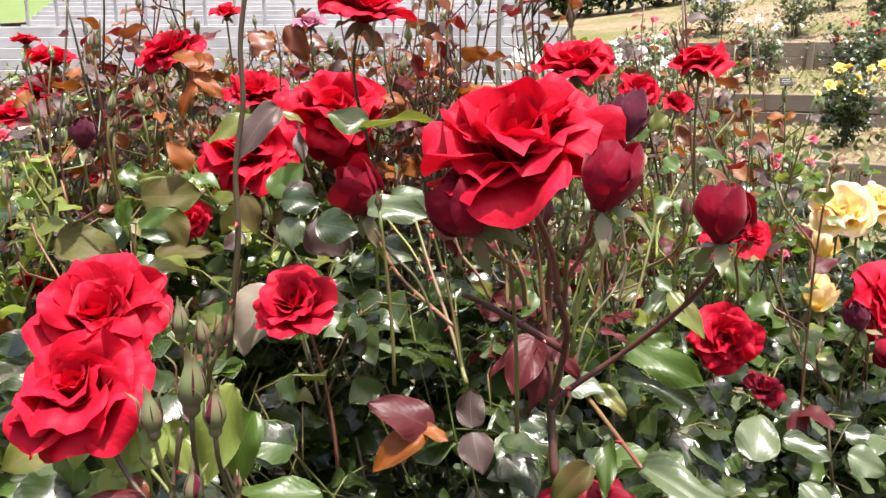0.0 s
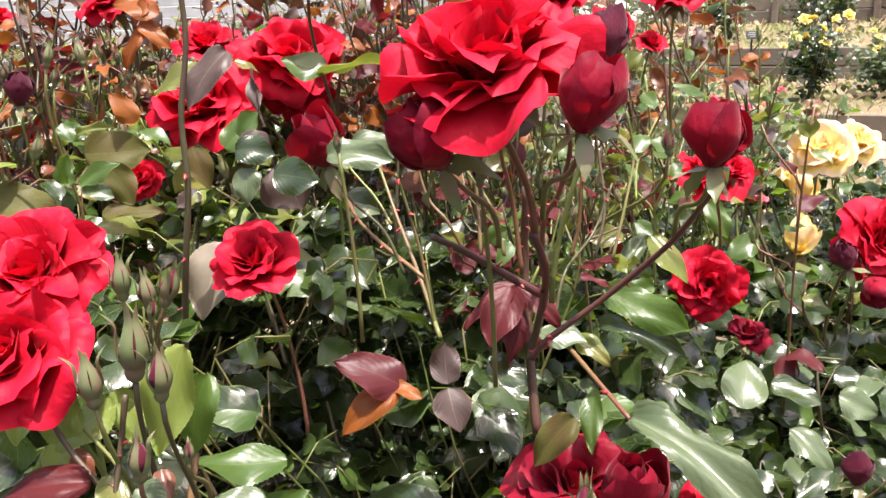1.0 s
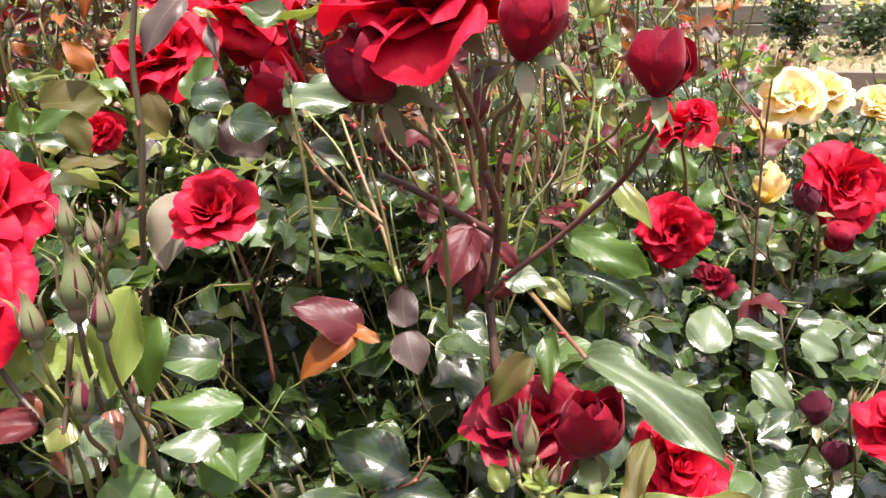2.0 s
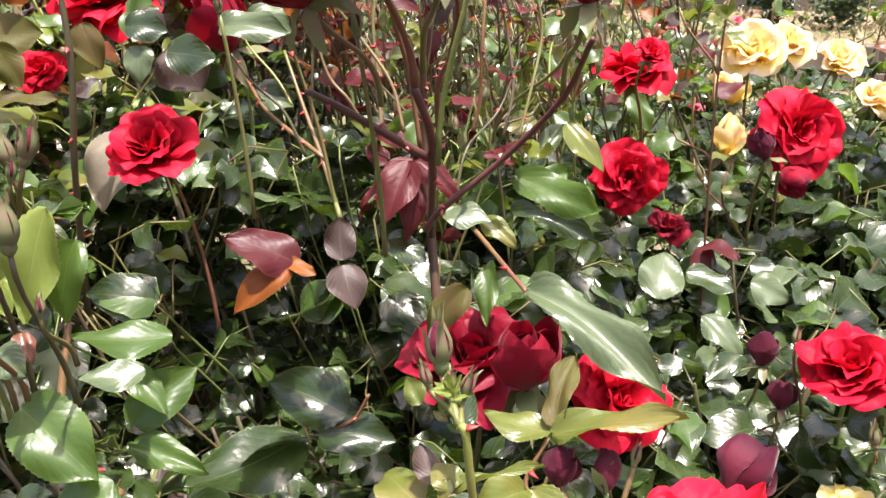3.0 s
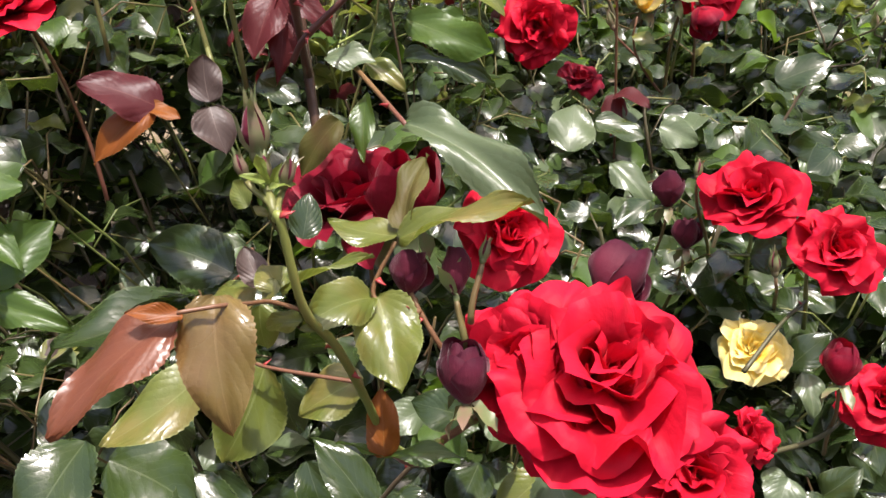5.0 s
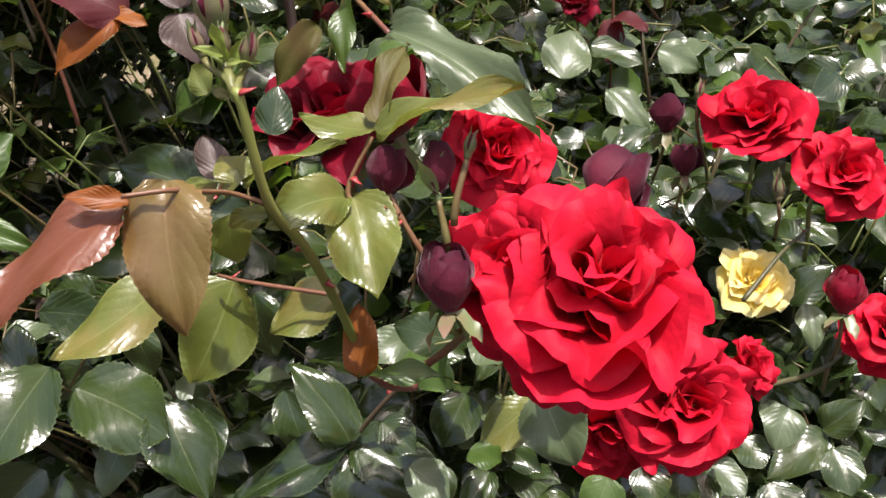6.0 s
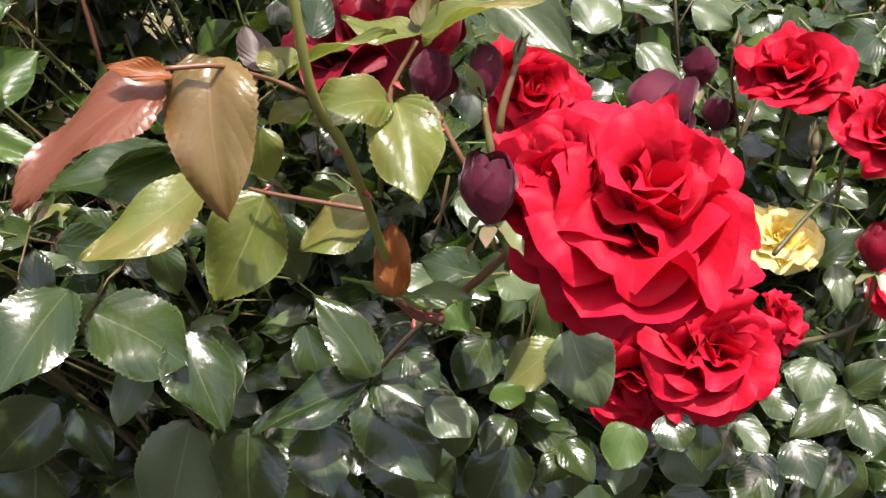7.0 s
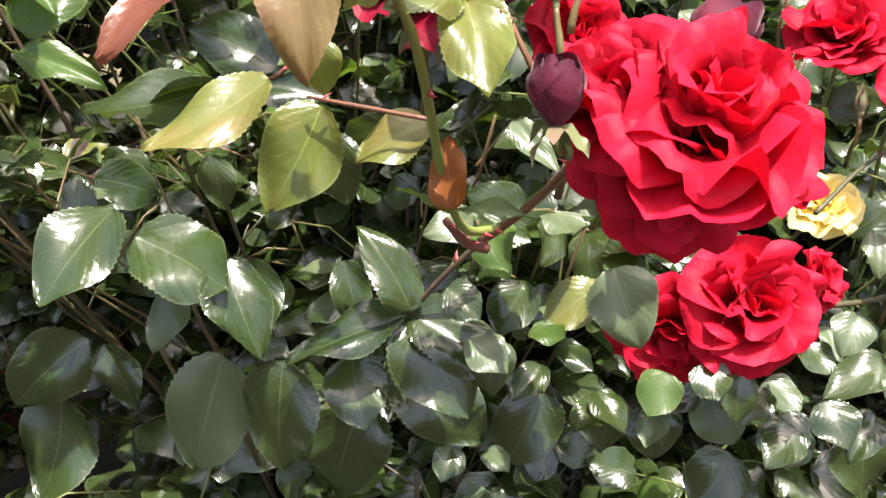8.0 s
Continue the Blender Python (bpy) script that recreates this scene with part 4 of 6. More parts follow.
rose(bush_right, "loose", "red", 0.368, 0.961, 0.999, 0.078, -0.339, -0.890, 0.306, 0, 0.0, stalk=(0.000, 0.080, -0.120))
rose(bush_front, "half", "crimson", -0.056, 0.925, 1.179, 0.078, -0.278, -0.255, 0.926, 0, 0.0, stalk=(0.000, 0.030, -0.200))
rose(bush_right, "open", "red", 0.549, 0.937, 1.048, 0.107, 0.115, -0.839, 0.533, 1, 0.5, stalk=(0.000, 0.080, -0.150))
rose(bush_right, "half", "crimson", 0.528, 0.903, 1.005, 0.046, 0.077, -0.889, -0.451, 0, 0.0, stalk=(0.000, 0.060, 0.050))
rose(bush_right, "half", "purple", 0.499, 0.915, 1.039, 0.042, -0.348, -0.062, 0.936, 1, 0.0, stalk=(0.020, 0.060, -0.100))
rose(bush_right, "loose", "red", 0.407, 1.087, 1.099, 0.096, 0.124, -0.229, 0.966, 3, 0.5, stalk=(0.030, 0.140, -0.140))
rose(bush_right, "open", "red", 0.467, 0.640, 0.921, 0.081, -0.297, -0.489, 0.820, 4, 0.7, stalk=(0.030, 0.060, -0.100))
rose(bush_right, "open", "red", 0.514, 0.595, 0.890, 0.075, 0.093, -0.703, 0.706, 0, 1.7, stalk=(0.030, 0.060, -0.100))
rose(bush_front, "full", "red", 0.264, 0.365, 0.957, 0.099, 0.200, -0.570, 0.797, 2, 1.1, stalk=(-0.034, 0.072, -0.054))
rose(bush_front, "blown", "red", 0.229, 0.380, 0.962, 0.062, -0.480, -0.550, 0.680, 3, 2.1, stalk=(-0.010, 0.063, -0.050))
rose(bush_front, "full", "red", 0.255, 0.384, 0.926, 0.072, -0.100, -0.930, 0.350, 4, 0.2, stalk=False)
rose(bush_front, "loose", "red", 0.366, 0.490, 0.786, 0.089, 0.060, -0.820, 0.570, 3, 0.6, stalk=(0.030, 0.050, -0.080))
rose(bush_front, "loose", "red", 0.323, 0.510, 0.753, 0.080, -0.350, -0.900, -0.050, 0, 1.1, stalk=False)
rose(bush_front, "open", "red", 0.423, 0.518, 0.787, 0.045, 0.495, -0.679, 0.542, 2, 1.9, stalk=False)
rose(bush_front, "open", "red", 0.262, 0.590, 0.932, 0.078, 0.193, -0.758, 0.623, 4, 2.0, stalk=(0.000, 0.050, -0.120))
rose(bush_front, "cupped", "deep", 0.160, 0.612, 0.955, 0.112, -0.120, -0.330, 0.940, 1, 0.8, stalk=(0.000, 0.060, -0.150))
rose(bush_front, "half", "deep", 0.192, 0.575, 0.973, 0.070, 0.080, -0.330, 0.940, 3, 0.1, stalk=False)
rose(bush_right, "open", "yellow", 0.463, 0.605, 0.802, 0.062, -0.034, -0.517, 0.855, 1, 0.0, stalk=(0.000, 0.050, -0.100))
rose(bush_right, "open", "red", 0.533, 0.537, 0.790, 0.068, -0.372, -0.615, 0.695, 2, 0.0, stalk=(0.040, 0.050, -0.100))
rose(bush_right, "cupped", "crimson", 0.413, 0.948, 0.940, 0.056, 0.273, -0.339, 0.900, 1, 0.0, stalk=False)
rose(bush_right, "cupped", "red", 0.358, 0.870, 1.144, 0.041, 0.256, -0.584, 0.770, 2, 0.0, stalk=(0.030, 0.100, -0.100))
rose(bush_behind, "open", "red", 0.183, 0.959, 1.317, 0.093, -0.103, -0.283, 0.953, 0, 0.0, stalk=(0.000, 0.050, -0.200))
rose(bush_behind, "open", "red", 0.262, 1.004, 1.286, 0.052, 0.115, -0.703, 0.702, 1, 0.0, stalk=(0.000, 0.050, -0.200))
rose(bush_behind, "open", "red", 0.369, 1.136, 1.316, 0.084, 0.058, -0.113, 0.992, 2, 0.0, stalk=(0.020, 0.050, -0.250))
rose(bush_behind, "simple", "red", 0.372, 1.255, 1.256, 0.049, 0.115, -0.461, 0.880, 1, 0.0, stalk=(0.000, 0.050, -0.200))
rose(bush_left, "loose", "red", -0.211, 1.103, 1.206, 0.135, -0.099, -0.593, 0.799, 0, 0.7, stalk=(0.000, 0.050, -0.200))
rose(bush_left, "loose", "red", -0.113, 1.177, 1.255, 0.142, 0.061, -0.620, 0.782, 4, 0.0, stalk=(0.000, 0.050, -0.200))
rose(bush_left, "loose", "red", -0.112, 1.210, 1.217, 0.095, 0.326, -0.893, 0.312, 3, 0.0, stalk=False)
rose(bush_left, "open", "red", -0.249, 1.303, 1.272, 0.097, 0.115, -0.461, 0.880, 3, 0.0, stalk=(0.000, 0.050, -0.200))
rose(bush_left, "open", "red", -0.359, 1.264, 1.332, 0.102, -0.202, -0.323, 0.925, 1, 0.0, stalk=(0.000, 0.050, -0.200))
rose(bush_far_left, "simple", "red", -0.692, 1.616, 1.318, 0.099, 0.003, -0.097, 0.995, 0, 0.0, stalk=(0.000, 0.050, -0.200))
rose(bush_far_left, "simple", "red", -0.788, 1.725, 1.352, 0.057, 0.002, 0.006, 1.000, 1, 0.0, stalk=(0.000, 0.050, -0.200))
rose(bush_far_left, "simple", "red", -0.708, 1.602, 1.259, 0.094, 0.007, -0.465, 0.885, 2, 0.0, stalk=(0.000, 0.050, -0.200))
rose(bush_far_left, "simple", "red", -0.714, 1.492, 1.226, 0.078, 0.007, -0.465, 0.885, 3, 0.0, stalk=(0.000, 0.050, -0.200))
rose(bush_far_left, "simple", "pink", -0.677, 1.383, 1.197, 0.036, 0.007, -0.465, 0.885, 0, 0.0, stalk=(0.000, 0.050, -0.200))
rose(bush_left, "simple", "red", -0.506, 1.090, 1.028, 0.052, 0.007, -0.465, 0.885, 0, 0.0, stalk=(0.000, 0.050, -0.200))
rose(bush_left, "simple", "red", -0.440, 1.175, 1.170, 0.047, 0.010, -0.708, 0.706, 1, 0.0, stalk=(0.000, 0.050, -0.200))
rose(bush_left, "open", "red", -0.287, 1.063, 1.124, 0.061, 0.010, -0.708, 0.706, 1, 0.0, stalk=(0.000, 0.050, -0.200))
rose(bush_behind, "open", "red", -0.054, 1.022, 1.379, 0.110, 0.293, -0.198, 0.935, 3, 0.0, stalk=(0.020, 0.080, -0.250), stem="brown")
rose(bush_behind, "simple", "red", -0.344, 1.535, 1.396, 0.058, 0.004, -0.237, 0.972, 1, 0.0, stalk=(0.000, 0.050, -0.200))
rose(bush_behind, "simple", "mauve", -0.166, 1.327, 1.372, 0.051, 0.004, -0.237, 0.972, 1, 0.0, stalk=(0.000, 0.050, -0.200))
rose(bush_behind, "simple", "mauve", 0.038, 1.538, 1.388, 0.035, 0.004, -0.237, 0.972, 2, 0.0, stalk=(0.000, 0.050, -0.200))
rose(bush_behind, "simple", "white", 0.228, 2.240, 1.307, 0.086, 0.008, -0.595, 0.804, 2, 0.0, stalk=(0.000, 0.050, -0.300))
rose(bush_apricot, "cupped", "apricot", 0.617, 1.244, 1.095, 0.104, -0.233, -0.699, 0.676, 0, 0.0, stalk=(0.020, 0.050, -0.200))
rose(bush_apricot, "cupped", "apricot", 0.700, 1.303, 1.097, 0.084, 0.315, -0.579, 0.752, 1, 0.0, stalk=(0.020, 0.050, -0.200))
rose(bush_apricot, "cupped", "apricot", 0.780, 1.312, 1.071, 0.084, 0.087, -0.644, 0.760, 2, 0.0, stalk=(0.020, 0.050, -0.200))
rose(bush_apricot, "cupped", "apricot", 0.761, 1.166, 1.038, 0.071, 0.083, -0.607, 0.790, 3, 0.0, stalk=(0.020, 0.050, -0.200))
rose(bush_apricot, "half", "apricot", 0.574, 1.189, 0.985, 0.068, 0.108, -0.387, 0.916, 0, 0.0, stalk=(0.020, 0.050, -0.150))
rose(bush_apricot, "half", "apricot", 0.622, 1.307, 1.033, 0.059, 0.129, -0.013, 0.992, 0, 0.0, stalk=(0.020, 0.050, -0.150))
rose(bush_apricot, "cupped", "apricot", 0.650, 1.411, 1.025, 0.071, 0.108, -0.095, 0.990, 0, 0.0, stalk=(0.020, 0.050, -0.150))
rose(bush_apricot, "simple", "pink", 0.655, 1.551, 0.965, 0.031, 0.108, -0.095, 0.990, 0, 0.0, stalk=(0.020, 0.050, -0.150))
rose(bush_front, "half", "purple", 0.181, 0.401, 1.001, 0.026, 0.283, 0.221, 0.933, 0, 0.0, stalk=(0.006, -0.009, -0.004), stem="red")
rose(bush_front, "bud", "purple", 0.199, 0.386, 1.006, 0.024, -0.012, 0.376, 0.926, 1, 0.0, stalk=(0.002, -0.006, -0.018))
rose(bush_front, "half", "purple", 0.199, 0.367, 0.966, 0.035, -0.022, 0.283, 0.959, 1, 0.5, stalk=(0.020, 0.043, -0.031))
rose(bush_front, "half", "purple", 0.290, 0.435, 0.969, 0.045, 0.671, 0.468, 0.575, 2, 0.5, stalk=(-0.020, 0.020, -0.080))
rose(bush_right, "half", "purple", 0.431, 0.722, 0.897, 0.039, 0.177, 0.250, 0.952, 0, 0.0, stalk=(0.000, 0.050, -0.120))
rose(bush_right, "half", "purple", 0.434, 0.685, 0.871, 0.033, 0.177, 0.250, 0.952, 2, 0.0, stalk=(0.000, 0.050, -0.120))
rose(bush_right, "half", "crimson", 0.495, 0.540, 0.824, 0.040, 0.076, 0.265, 0.961, 1, 0.0, stalk=(0.030, 0.050, -0.100))
rose(bush_left, "half", "purple", -0.378, 0.985, 1.235, 0.045, 0.001, 0.017, 1.000, 1, 0.0, stalk=(0.000, 0.050, -0.200))
green_bud_on(bush_left, -0.408, 0.938, 1.257, 0.0175, -0.205, 0.115, 0.972, 0, (-0.010, 0.030, -0.180), "green")
green_bud_on(bush_left, -0.364, 1.008, 1.333, 0.0164, 0.000, 0.120, 0.993, 1, (0.000, 0.030, -0.200), "red")
green_bud_on(bush_left, -0.346, 0.992, 1.264, 0.0164, 0.205, 0.120, 0.971, 2, (0.010, 0.030, -0.220), "green")
green_bud_on(bush_left, -0.328, 1.043, 1.263, 0.0172, -0.205, 0.115, 0.972, 3, (-0.010, 0.030, -0.180), "green")
green_bud_on(bush_left, -0.412, 0.871, 1.188, 0.0166, 0.000, 0.120, 0.993, 4, (0.000, 0.030, -0.200), "red")
green_bud_on(bush_left, -0.439, 1.089, 1.243, 0.0151, 0.205, 0.120, 0.971, 5, (0.010, 0.030, -0.220), "green")
green_bud_on(bush_left, -0.321, 1.090, 1.243, 0.0135, -0.205, 0.115, 0.972, 6, (-0.010, 0.030, -0.180), "green")
green_bud_on(bush_left, -0.404, 0.983, 1.229, 0.0137, 0.000, 0.120, 0.993, 7, (0.000, 0.030, -0.200), "red")
green_bud_on(bush_left, -0.359, 1.038, 1.240, 0.0144, 0.205, 0.120, 0.971, 8, (0.010, 0.030, -0.220), "green")
green_bud_on(bush_left, -0.410, 1.106, 1.316, 0.0120, -0.205, 0.115, 0.972, 9, (-0.010, 0.030, -0.180), "green")
green_bud_on(bush_left, -0.447, 0.975, 1.197, 0.0137, 0.000, 0.120, 0.993, 10, (0.000, 0.030, -0.200), "red")
green_bud_on(bush_left, -0.503, 1.195, 1.262, 0.0131, 0.205, 0.120, 0.971, 11, (0.010, 0.030, -0.220), "green")
green_bud_on(bush_left, -0.316, 1.185, 1.208, 0.0131, -0.205, 0.115, 0.972, 12, (-0.010, 0.030, -0.180), "green")
green_bud_on(bush_front, 0.122, 0.386, 1.072, 0.0163, -0.060, 0.167, 0.984, 0, (0.005, -0.024, -0.014), "green")
green_bud_on(bush_front, 0.132, 0.375, 1.061, 0.0086, 0.345, 0.114, 0.932, 1, (-0.002, -0.015, -0.006), "green")
green_bud_on(bush_front, 0.116, 0.380, 1.064, 0.0076, -0.272, 0.159, 0.949, 2, (0.011, -0.019, -0.009), "green")
green_bud_on(bush_front, 0.125, 0.371, 1.065, 0.0079, 0.038, 0.143, 0.989, 1, (0.003, -0.010, -0.010), "green")
green_bud_on(bush_front, 0.212, 0.383, 1.015, 0.0071, 0.289, 0.327, 0.900, 1, (-0.007, -0.007, -0.025), "green")
green_bud_on(bush_right, 0.433, 0.671, 0.930, 0.0099, 0.177, 0.250, 0.952, 1, (0.030, 0.030, -0.100), "green")
green_bud_on(bush_right, 0.466, 0.594, 0.878, 0.0127, -0.026, 0.278, 0.960, 2, (0.030, 0.050, -0.060), "green")
green_bud_on(bush_front, 0.250, 0.726, 1.191, 0.0139, -0.098, 0.022, 0.995, 0, (-0.050, 0.120, -0.130), "green")
green_bud_on(bush_front, 0.184, 1.021, 1.361, 0.0154, -0.098, 0.022, 0.995, 0, (0.000, 0.040, -0.200), "green")
green_bud_on(bush_front, -0.011, 0.675, 1.208, 0.0086, -0.098, 0.022, 0.995, 0, (0.010, 0.000, -0.150), "green")
green_bud_on(bush_front, 0.087, 0.572, 1.200, 0.0123, -0.098, 0.022, 0.995, 0, (0.010, 0.030, -0.150), "green")
leaf(bush_front, "bronze", 0.089, 0.335, 1.027, 0.041, 0.306, 1.008, 0.029, -0.200, -0.500, 0.840, 1)
leaf(bush_front, "tan", 0.104, 0.337, 1.033, 0.107, 0.302, 0.997, 0.030, 0.020, -0.540, 0.840, 2)
leaf(bush_front, "orange", 0.093, 0.330, 1.029, 0.074, 0.328, 1.035, 0.008, 0.080, -0.600, 0.800, 3)
leaf(bush_front, "lime", 0.165, 0.395, 0.995, 0.171, 0.352, 0.977, 0.031, 0.100, -0.620, 0.780, 0)
leaf(bush_front, "lime", 0.162, 0.391, 0.997, 0.135, 0.363, 1.008, 0.021, 0.000, -0.450, 0.890, 5)
leaf(bush_front, "lime", 0.125, 0.366, 1.017, 0.162, 0.356, 1.038, 0.009, 0.210, -0.080, 0.974, 3)
leaf(bush_front, "lime", 0.124, 0.363, 1.019, 0.119, 0.375, 1.028, 0.016, 0.050, -0.520, 0.850, 2)
leaf(bush_front, "lime", 0.133, 0.359, 1.006, 0.115, 0.370, 1.002, 0.008, -0.036, -0.412, 0.911, 5)
leaf(bush_front, "lime", 0.083, 0.412, 0.958, 0.031, 0.395, 0.930, 0.032, -0.250, -0.720, 0.650, 4)
leaf(bush_front, "lime", 0.103, 0.448, 0.933, 0.072, 0.427, 0.888, 0.043, 0.039, -0.648, 0.761, 6)
leaf(bush_front, "lime", 0.154, 0.430, 0.930, 0.117, 0.426, 0.917, 0.032, 0.060, -0.496, 0.866, 0)
leaf(bush_front, "lime", 0.103, 0.464, 0.961, 0.103, 0.460, 0.933, 0.022, 0.037, -0.685, 0.728, 2)
leaf(bush_front, "green", 0.043, 0.470, 0.899, 0.050, 0.464, 0.868, 0.019, 0.037, -0.685, 0.728, 1)
leaf(bush_front, "green", 0.107, 0.479, 0.907, 0.111, 0.468, 0.867, 0.030, -0.172, -0.661, 0.730, 2)
leaf(bush_front, "orange", 0.161, 0.408, 0.895, 0.162, 0.419, 0.929, 0.019, -0.179, -0.740, 0.649, 3)
leaf(bush_front, "bright", 0.160, 0.409, 0.894, 0.140, 0.409, 0.910, 0.008, -0.200, -0.117, 0.973, 0)
leaf(bush_front, "bright", 0.161, 0.409, 0.894, 0.201, 0.399, 0.904, 0.011, 0.007, -0.031, 0.999, 1)
leaf(bush_front, "green", 0.149, 0.490, 0.788, 0.123, 0.499, 0.841, 0.034, 0.051, -0.556, 0.829, 2)
leaf(bush_front, "green", -0.031, 0.536, 0.837, -0.069, 0.486, 0.803, 0.054, -0.159, -0.589, 0.792, 3)
leaf(bush_front, "green", -0.023, 0.545, 0.813, 0.039, 0.504, 0.793, 0.055, 0.053, -0.519, 0.853, 4)
leaf(bush_front, "green", 0.032, 0.533, 0.802, 0.059, 0.485, 0.763, 0.045, 0.248, -0.592, 0.767, 5)
leaf(bush_front, "green", 0.148, 0.497, 0.781, 0.069, 0.486, 0.766, 0.037, -0.025, -0.315, 0.949, 6)
leaf(bush_front, "green", 0.150, 0.498, 0.782, 0.204, 0.460, 0.765, 0.041, 0.053, -0.519, 0.853, 0)
leaf(bush_front, "green", 0.148, 0.497, 0.781, 0.183, 0.448, 0.740, 0.055, -0.059, -0.603, 0.795, 1)
leaf(bush_front, "silver", 0.264, 0.466, 0.829, 0.278, 0.435, 0.796, 0.041, -0.165, -0.625, 0.763, 2)
leaf(bush_front, "lime", 0.262, 0.479, 0.810, 0.226, 0.469, 0.787, 0.030, -0.364, -0.612, 0.702, 3)
leaf(bush_front, "green", 0.063, 0.549, 0.691, 0.074, 0.511, 0.667, 0.041, 0.042, -0.612, 0.790, 2)
leaf(bush_front, "green", 0.112, 0.505, 0.746, 0.119, 0.465, 0.717, 0.042, -0.159, -0.589, 0.792, 3)
leaf(bush_front, "green", -0.068, 0.578, 0.802, -0.070, 0.596, 0.836, 0.027, -0.045, -0.487, 0.872, 3)
leaf(bush_front, "green", -0.058, 0.652, 0.855, 0.025, 0.624, 0.904, 0.044, 0.170, -0.398, 0.901, 5)
leaf(bush_front, "silver", 0.202, 0.465, 0.919, 0.215, 0.433, 0.907, 0.015, -0.466, -0.642, 0.609, 5)
leaf(bush_front, "silver", 0.199, 0.621, 1.008, 0.274, 0.523, 0.988, 0.037, 0.090, -0.512, 0.854, 6)
leaf(bush_front, "burgundy", 0.031, 0.659, 1.022, -0.015, 0.652, 1.053, 0.039, -0.220, -0.541, 0.812, 1)
leaf(bush_front, "orange", 0.025, 0.660, 1.024, -0.016, 0.632, 1.000, 0.028, 0.065, -0.776, 0.627, 2)
leaf(bush_front, "orange", 0.022, 0.660, 1.024, 0.045, 0.646, 1.019, 0.014, -0.016, -0.533, 0.846, 3)
leaf(bush_front, "mauve", 0.065, 0.657, 1.024, 0.065, 0.669, 1.055, 0.025, -0.144, -0.760, 0.633, 4)
leaf(bush_front, "mauve", 0.065, 0.656, 1.021, 0.074, 0.635, 0.995, 0.031, 0.076, -0.628, 0.774, 5)
leaf(bush_front, "burgundy", 0.122, 0.700, 1.090, 0.077, 0.683, 1.065, 0.022, -0.229, -0.574, 0.786, 6)
leaf(bush_front, "burgundy", 0.118, 0.690, 1.091, 0.098, 0.657, 1.057, 0.033, -0.033, -0.708, 0.705, 0)
leaf(bush_front, "burgundy", 0.123, 0.689, 1.089, 0.119, 0.658, 1.035, 0.019, 0.479, -0.738, 0.475, 1)
leaf(bush_front, "burgundy", 0.124, 0.690, 1.091, 0.157, 0.669, 1.071, 0.021, 0.097, -0.483, 0.871, 2)
leaf(bush_front, "burgundy", 0.181, 0.737, 1.083, 0.208, 0.733, 1.076, 0.010, 0.097, -0.483, 0.871, 3)
leaf(bush_front, "lime", 0.177, 0.406, 1.019, 0.146, 0.425, 1.020, 0.021, 0.000, -0.450, 0.900, 4)
leaf(bush_front, "lime", 0.177, 0.406, 1.018, 0.228, 0.372, 1.050, 0.021, 0.060, -0.350, 0.930, 3)
leaf(bush_front, "olive", 0.179, 0.407, 1.021, 0.190, 0.432, 1.052, 0.016, -0.640, -0.600, 0.480, 6)
leaf(bush_front, "lime", 0.110, 0.369, 1.007, 0.091, 0.404, 1.010, 0.024, -0.024, -0.624, 0.781, 1)
# sunlit leaves: the brighter green puts the sunlight into their colour
leaf(bush_left, "bright", -0.055, 0.609, 0.990, -0.119, 0.594, 0.997, 0.037, -0.013, -0.507, 0.862, 4)
leaf(bush_left, "bright", -0.085, 0.604, 0.972, -0.059, 0.573, 0.952, 0.022, 0.068, -0.712, 0.699, 5)
leaf(bush_left, "bright", -0.085, 0.589, 0.932, -0.042, 0.600, 0.969, 0.036, 0.274, -0.682, 0.678, 6)
leaf(bush_left, "bright", -0.121, 0.508, 0.994, -0.073, 0.473, 0.969, 0.044, 0.076, -0.628, 0.774, 0)
leaf(bush_left, "bright", -0.068, 0.489, 0.953, -0.100, 0.463, 0.936, 0.042, -0.125, -0.613, 0.780, 1)
leaf(bush_left, "bright", -0.086, 0.585, 0.921, -0.035, 0.559, 0.919, 0.024, -0.013, -0.507, 0.862, 2)
leaf(bush_front, "green", 0.024, 0.648, 0.880, -0.058, 0.587, 0.876, 0.063, -0.125, -0.613, 0.780, 4)
leaf(bush_front, "green", 0.059, 0.669, 0.885, -0.003, 0.685, 0.916, 0.046, -0.024, -0.624, 0.781, 5)
leaf(bush_front, "green", 0.035, 0.665, 0.871, 0.096, 0.643, 0.879, 0.039, -0.024, -0.624, 0.781, 6)
leaf(bush_left, "beige", -0.153, 0.893, 1.084, -0.177, 0.850, 1.021, 0.062, -0.150, -0.800, 0.550, 0)
leaf(bush_right, "silver", 0.379, 0.865, 0.891, 0.397, 0.903, 0.936, 0.048, -0.133, -0.697, 0.705, 1)
leaf(bush_right, "silver", 0.452, 0.810, 0.927, 0.487, 0.794, 0.918, 0.033, 0.068, -0.712, 0.699, 2)
leaf(bush_right, "green", 0.403, 0.855, 0.924, 0.446, 0.827, 0.914, 0.032, -0.016, -0.533, 0.846, 3)
leaf(bush_front, "bright", 0.220, 0.826, 1.041, 0.288, 0.768, 1.014, 0.036, 0.065, -0.776, 0.627, 4)
leaf(bush_front, "bright", 0.274, 0.842, 1.037, 0.226, 0.821, 1.031, 0.019, -0.244, -0.741, 0.626, 5)
leaf(bush_front, "lime", 0.285, 0.899, 1.074, 0.314, 0.861, 1.036, 0.028, -0.244, -0.741, 0.626, 5)
leaf(bush_front, "silver", 0.283, 0.918, 1.069, 0.244, 0.888, 1.040, 0.021, 0.201, -0.482, 0.853, 6)
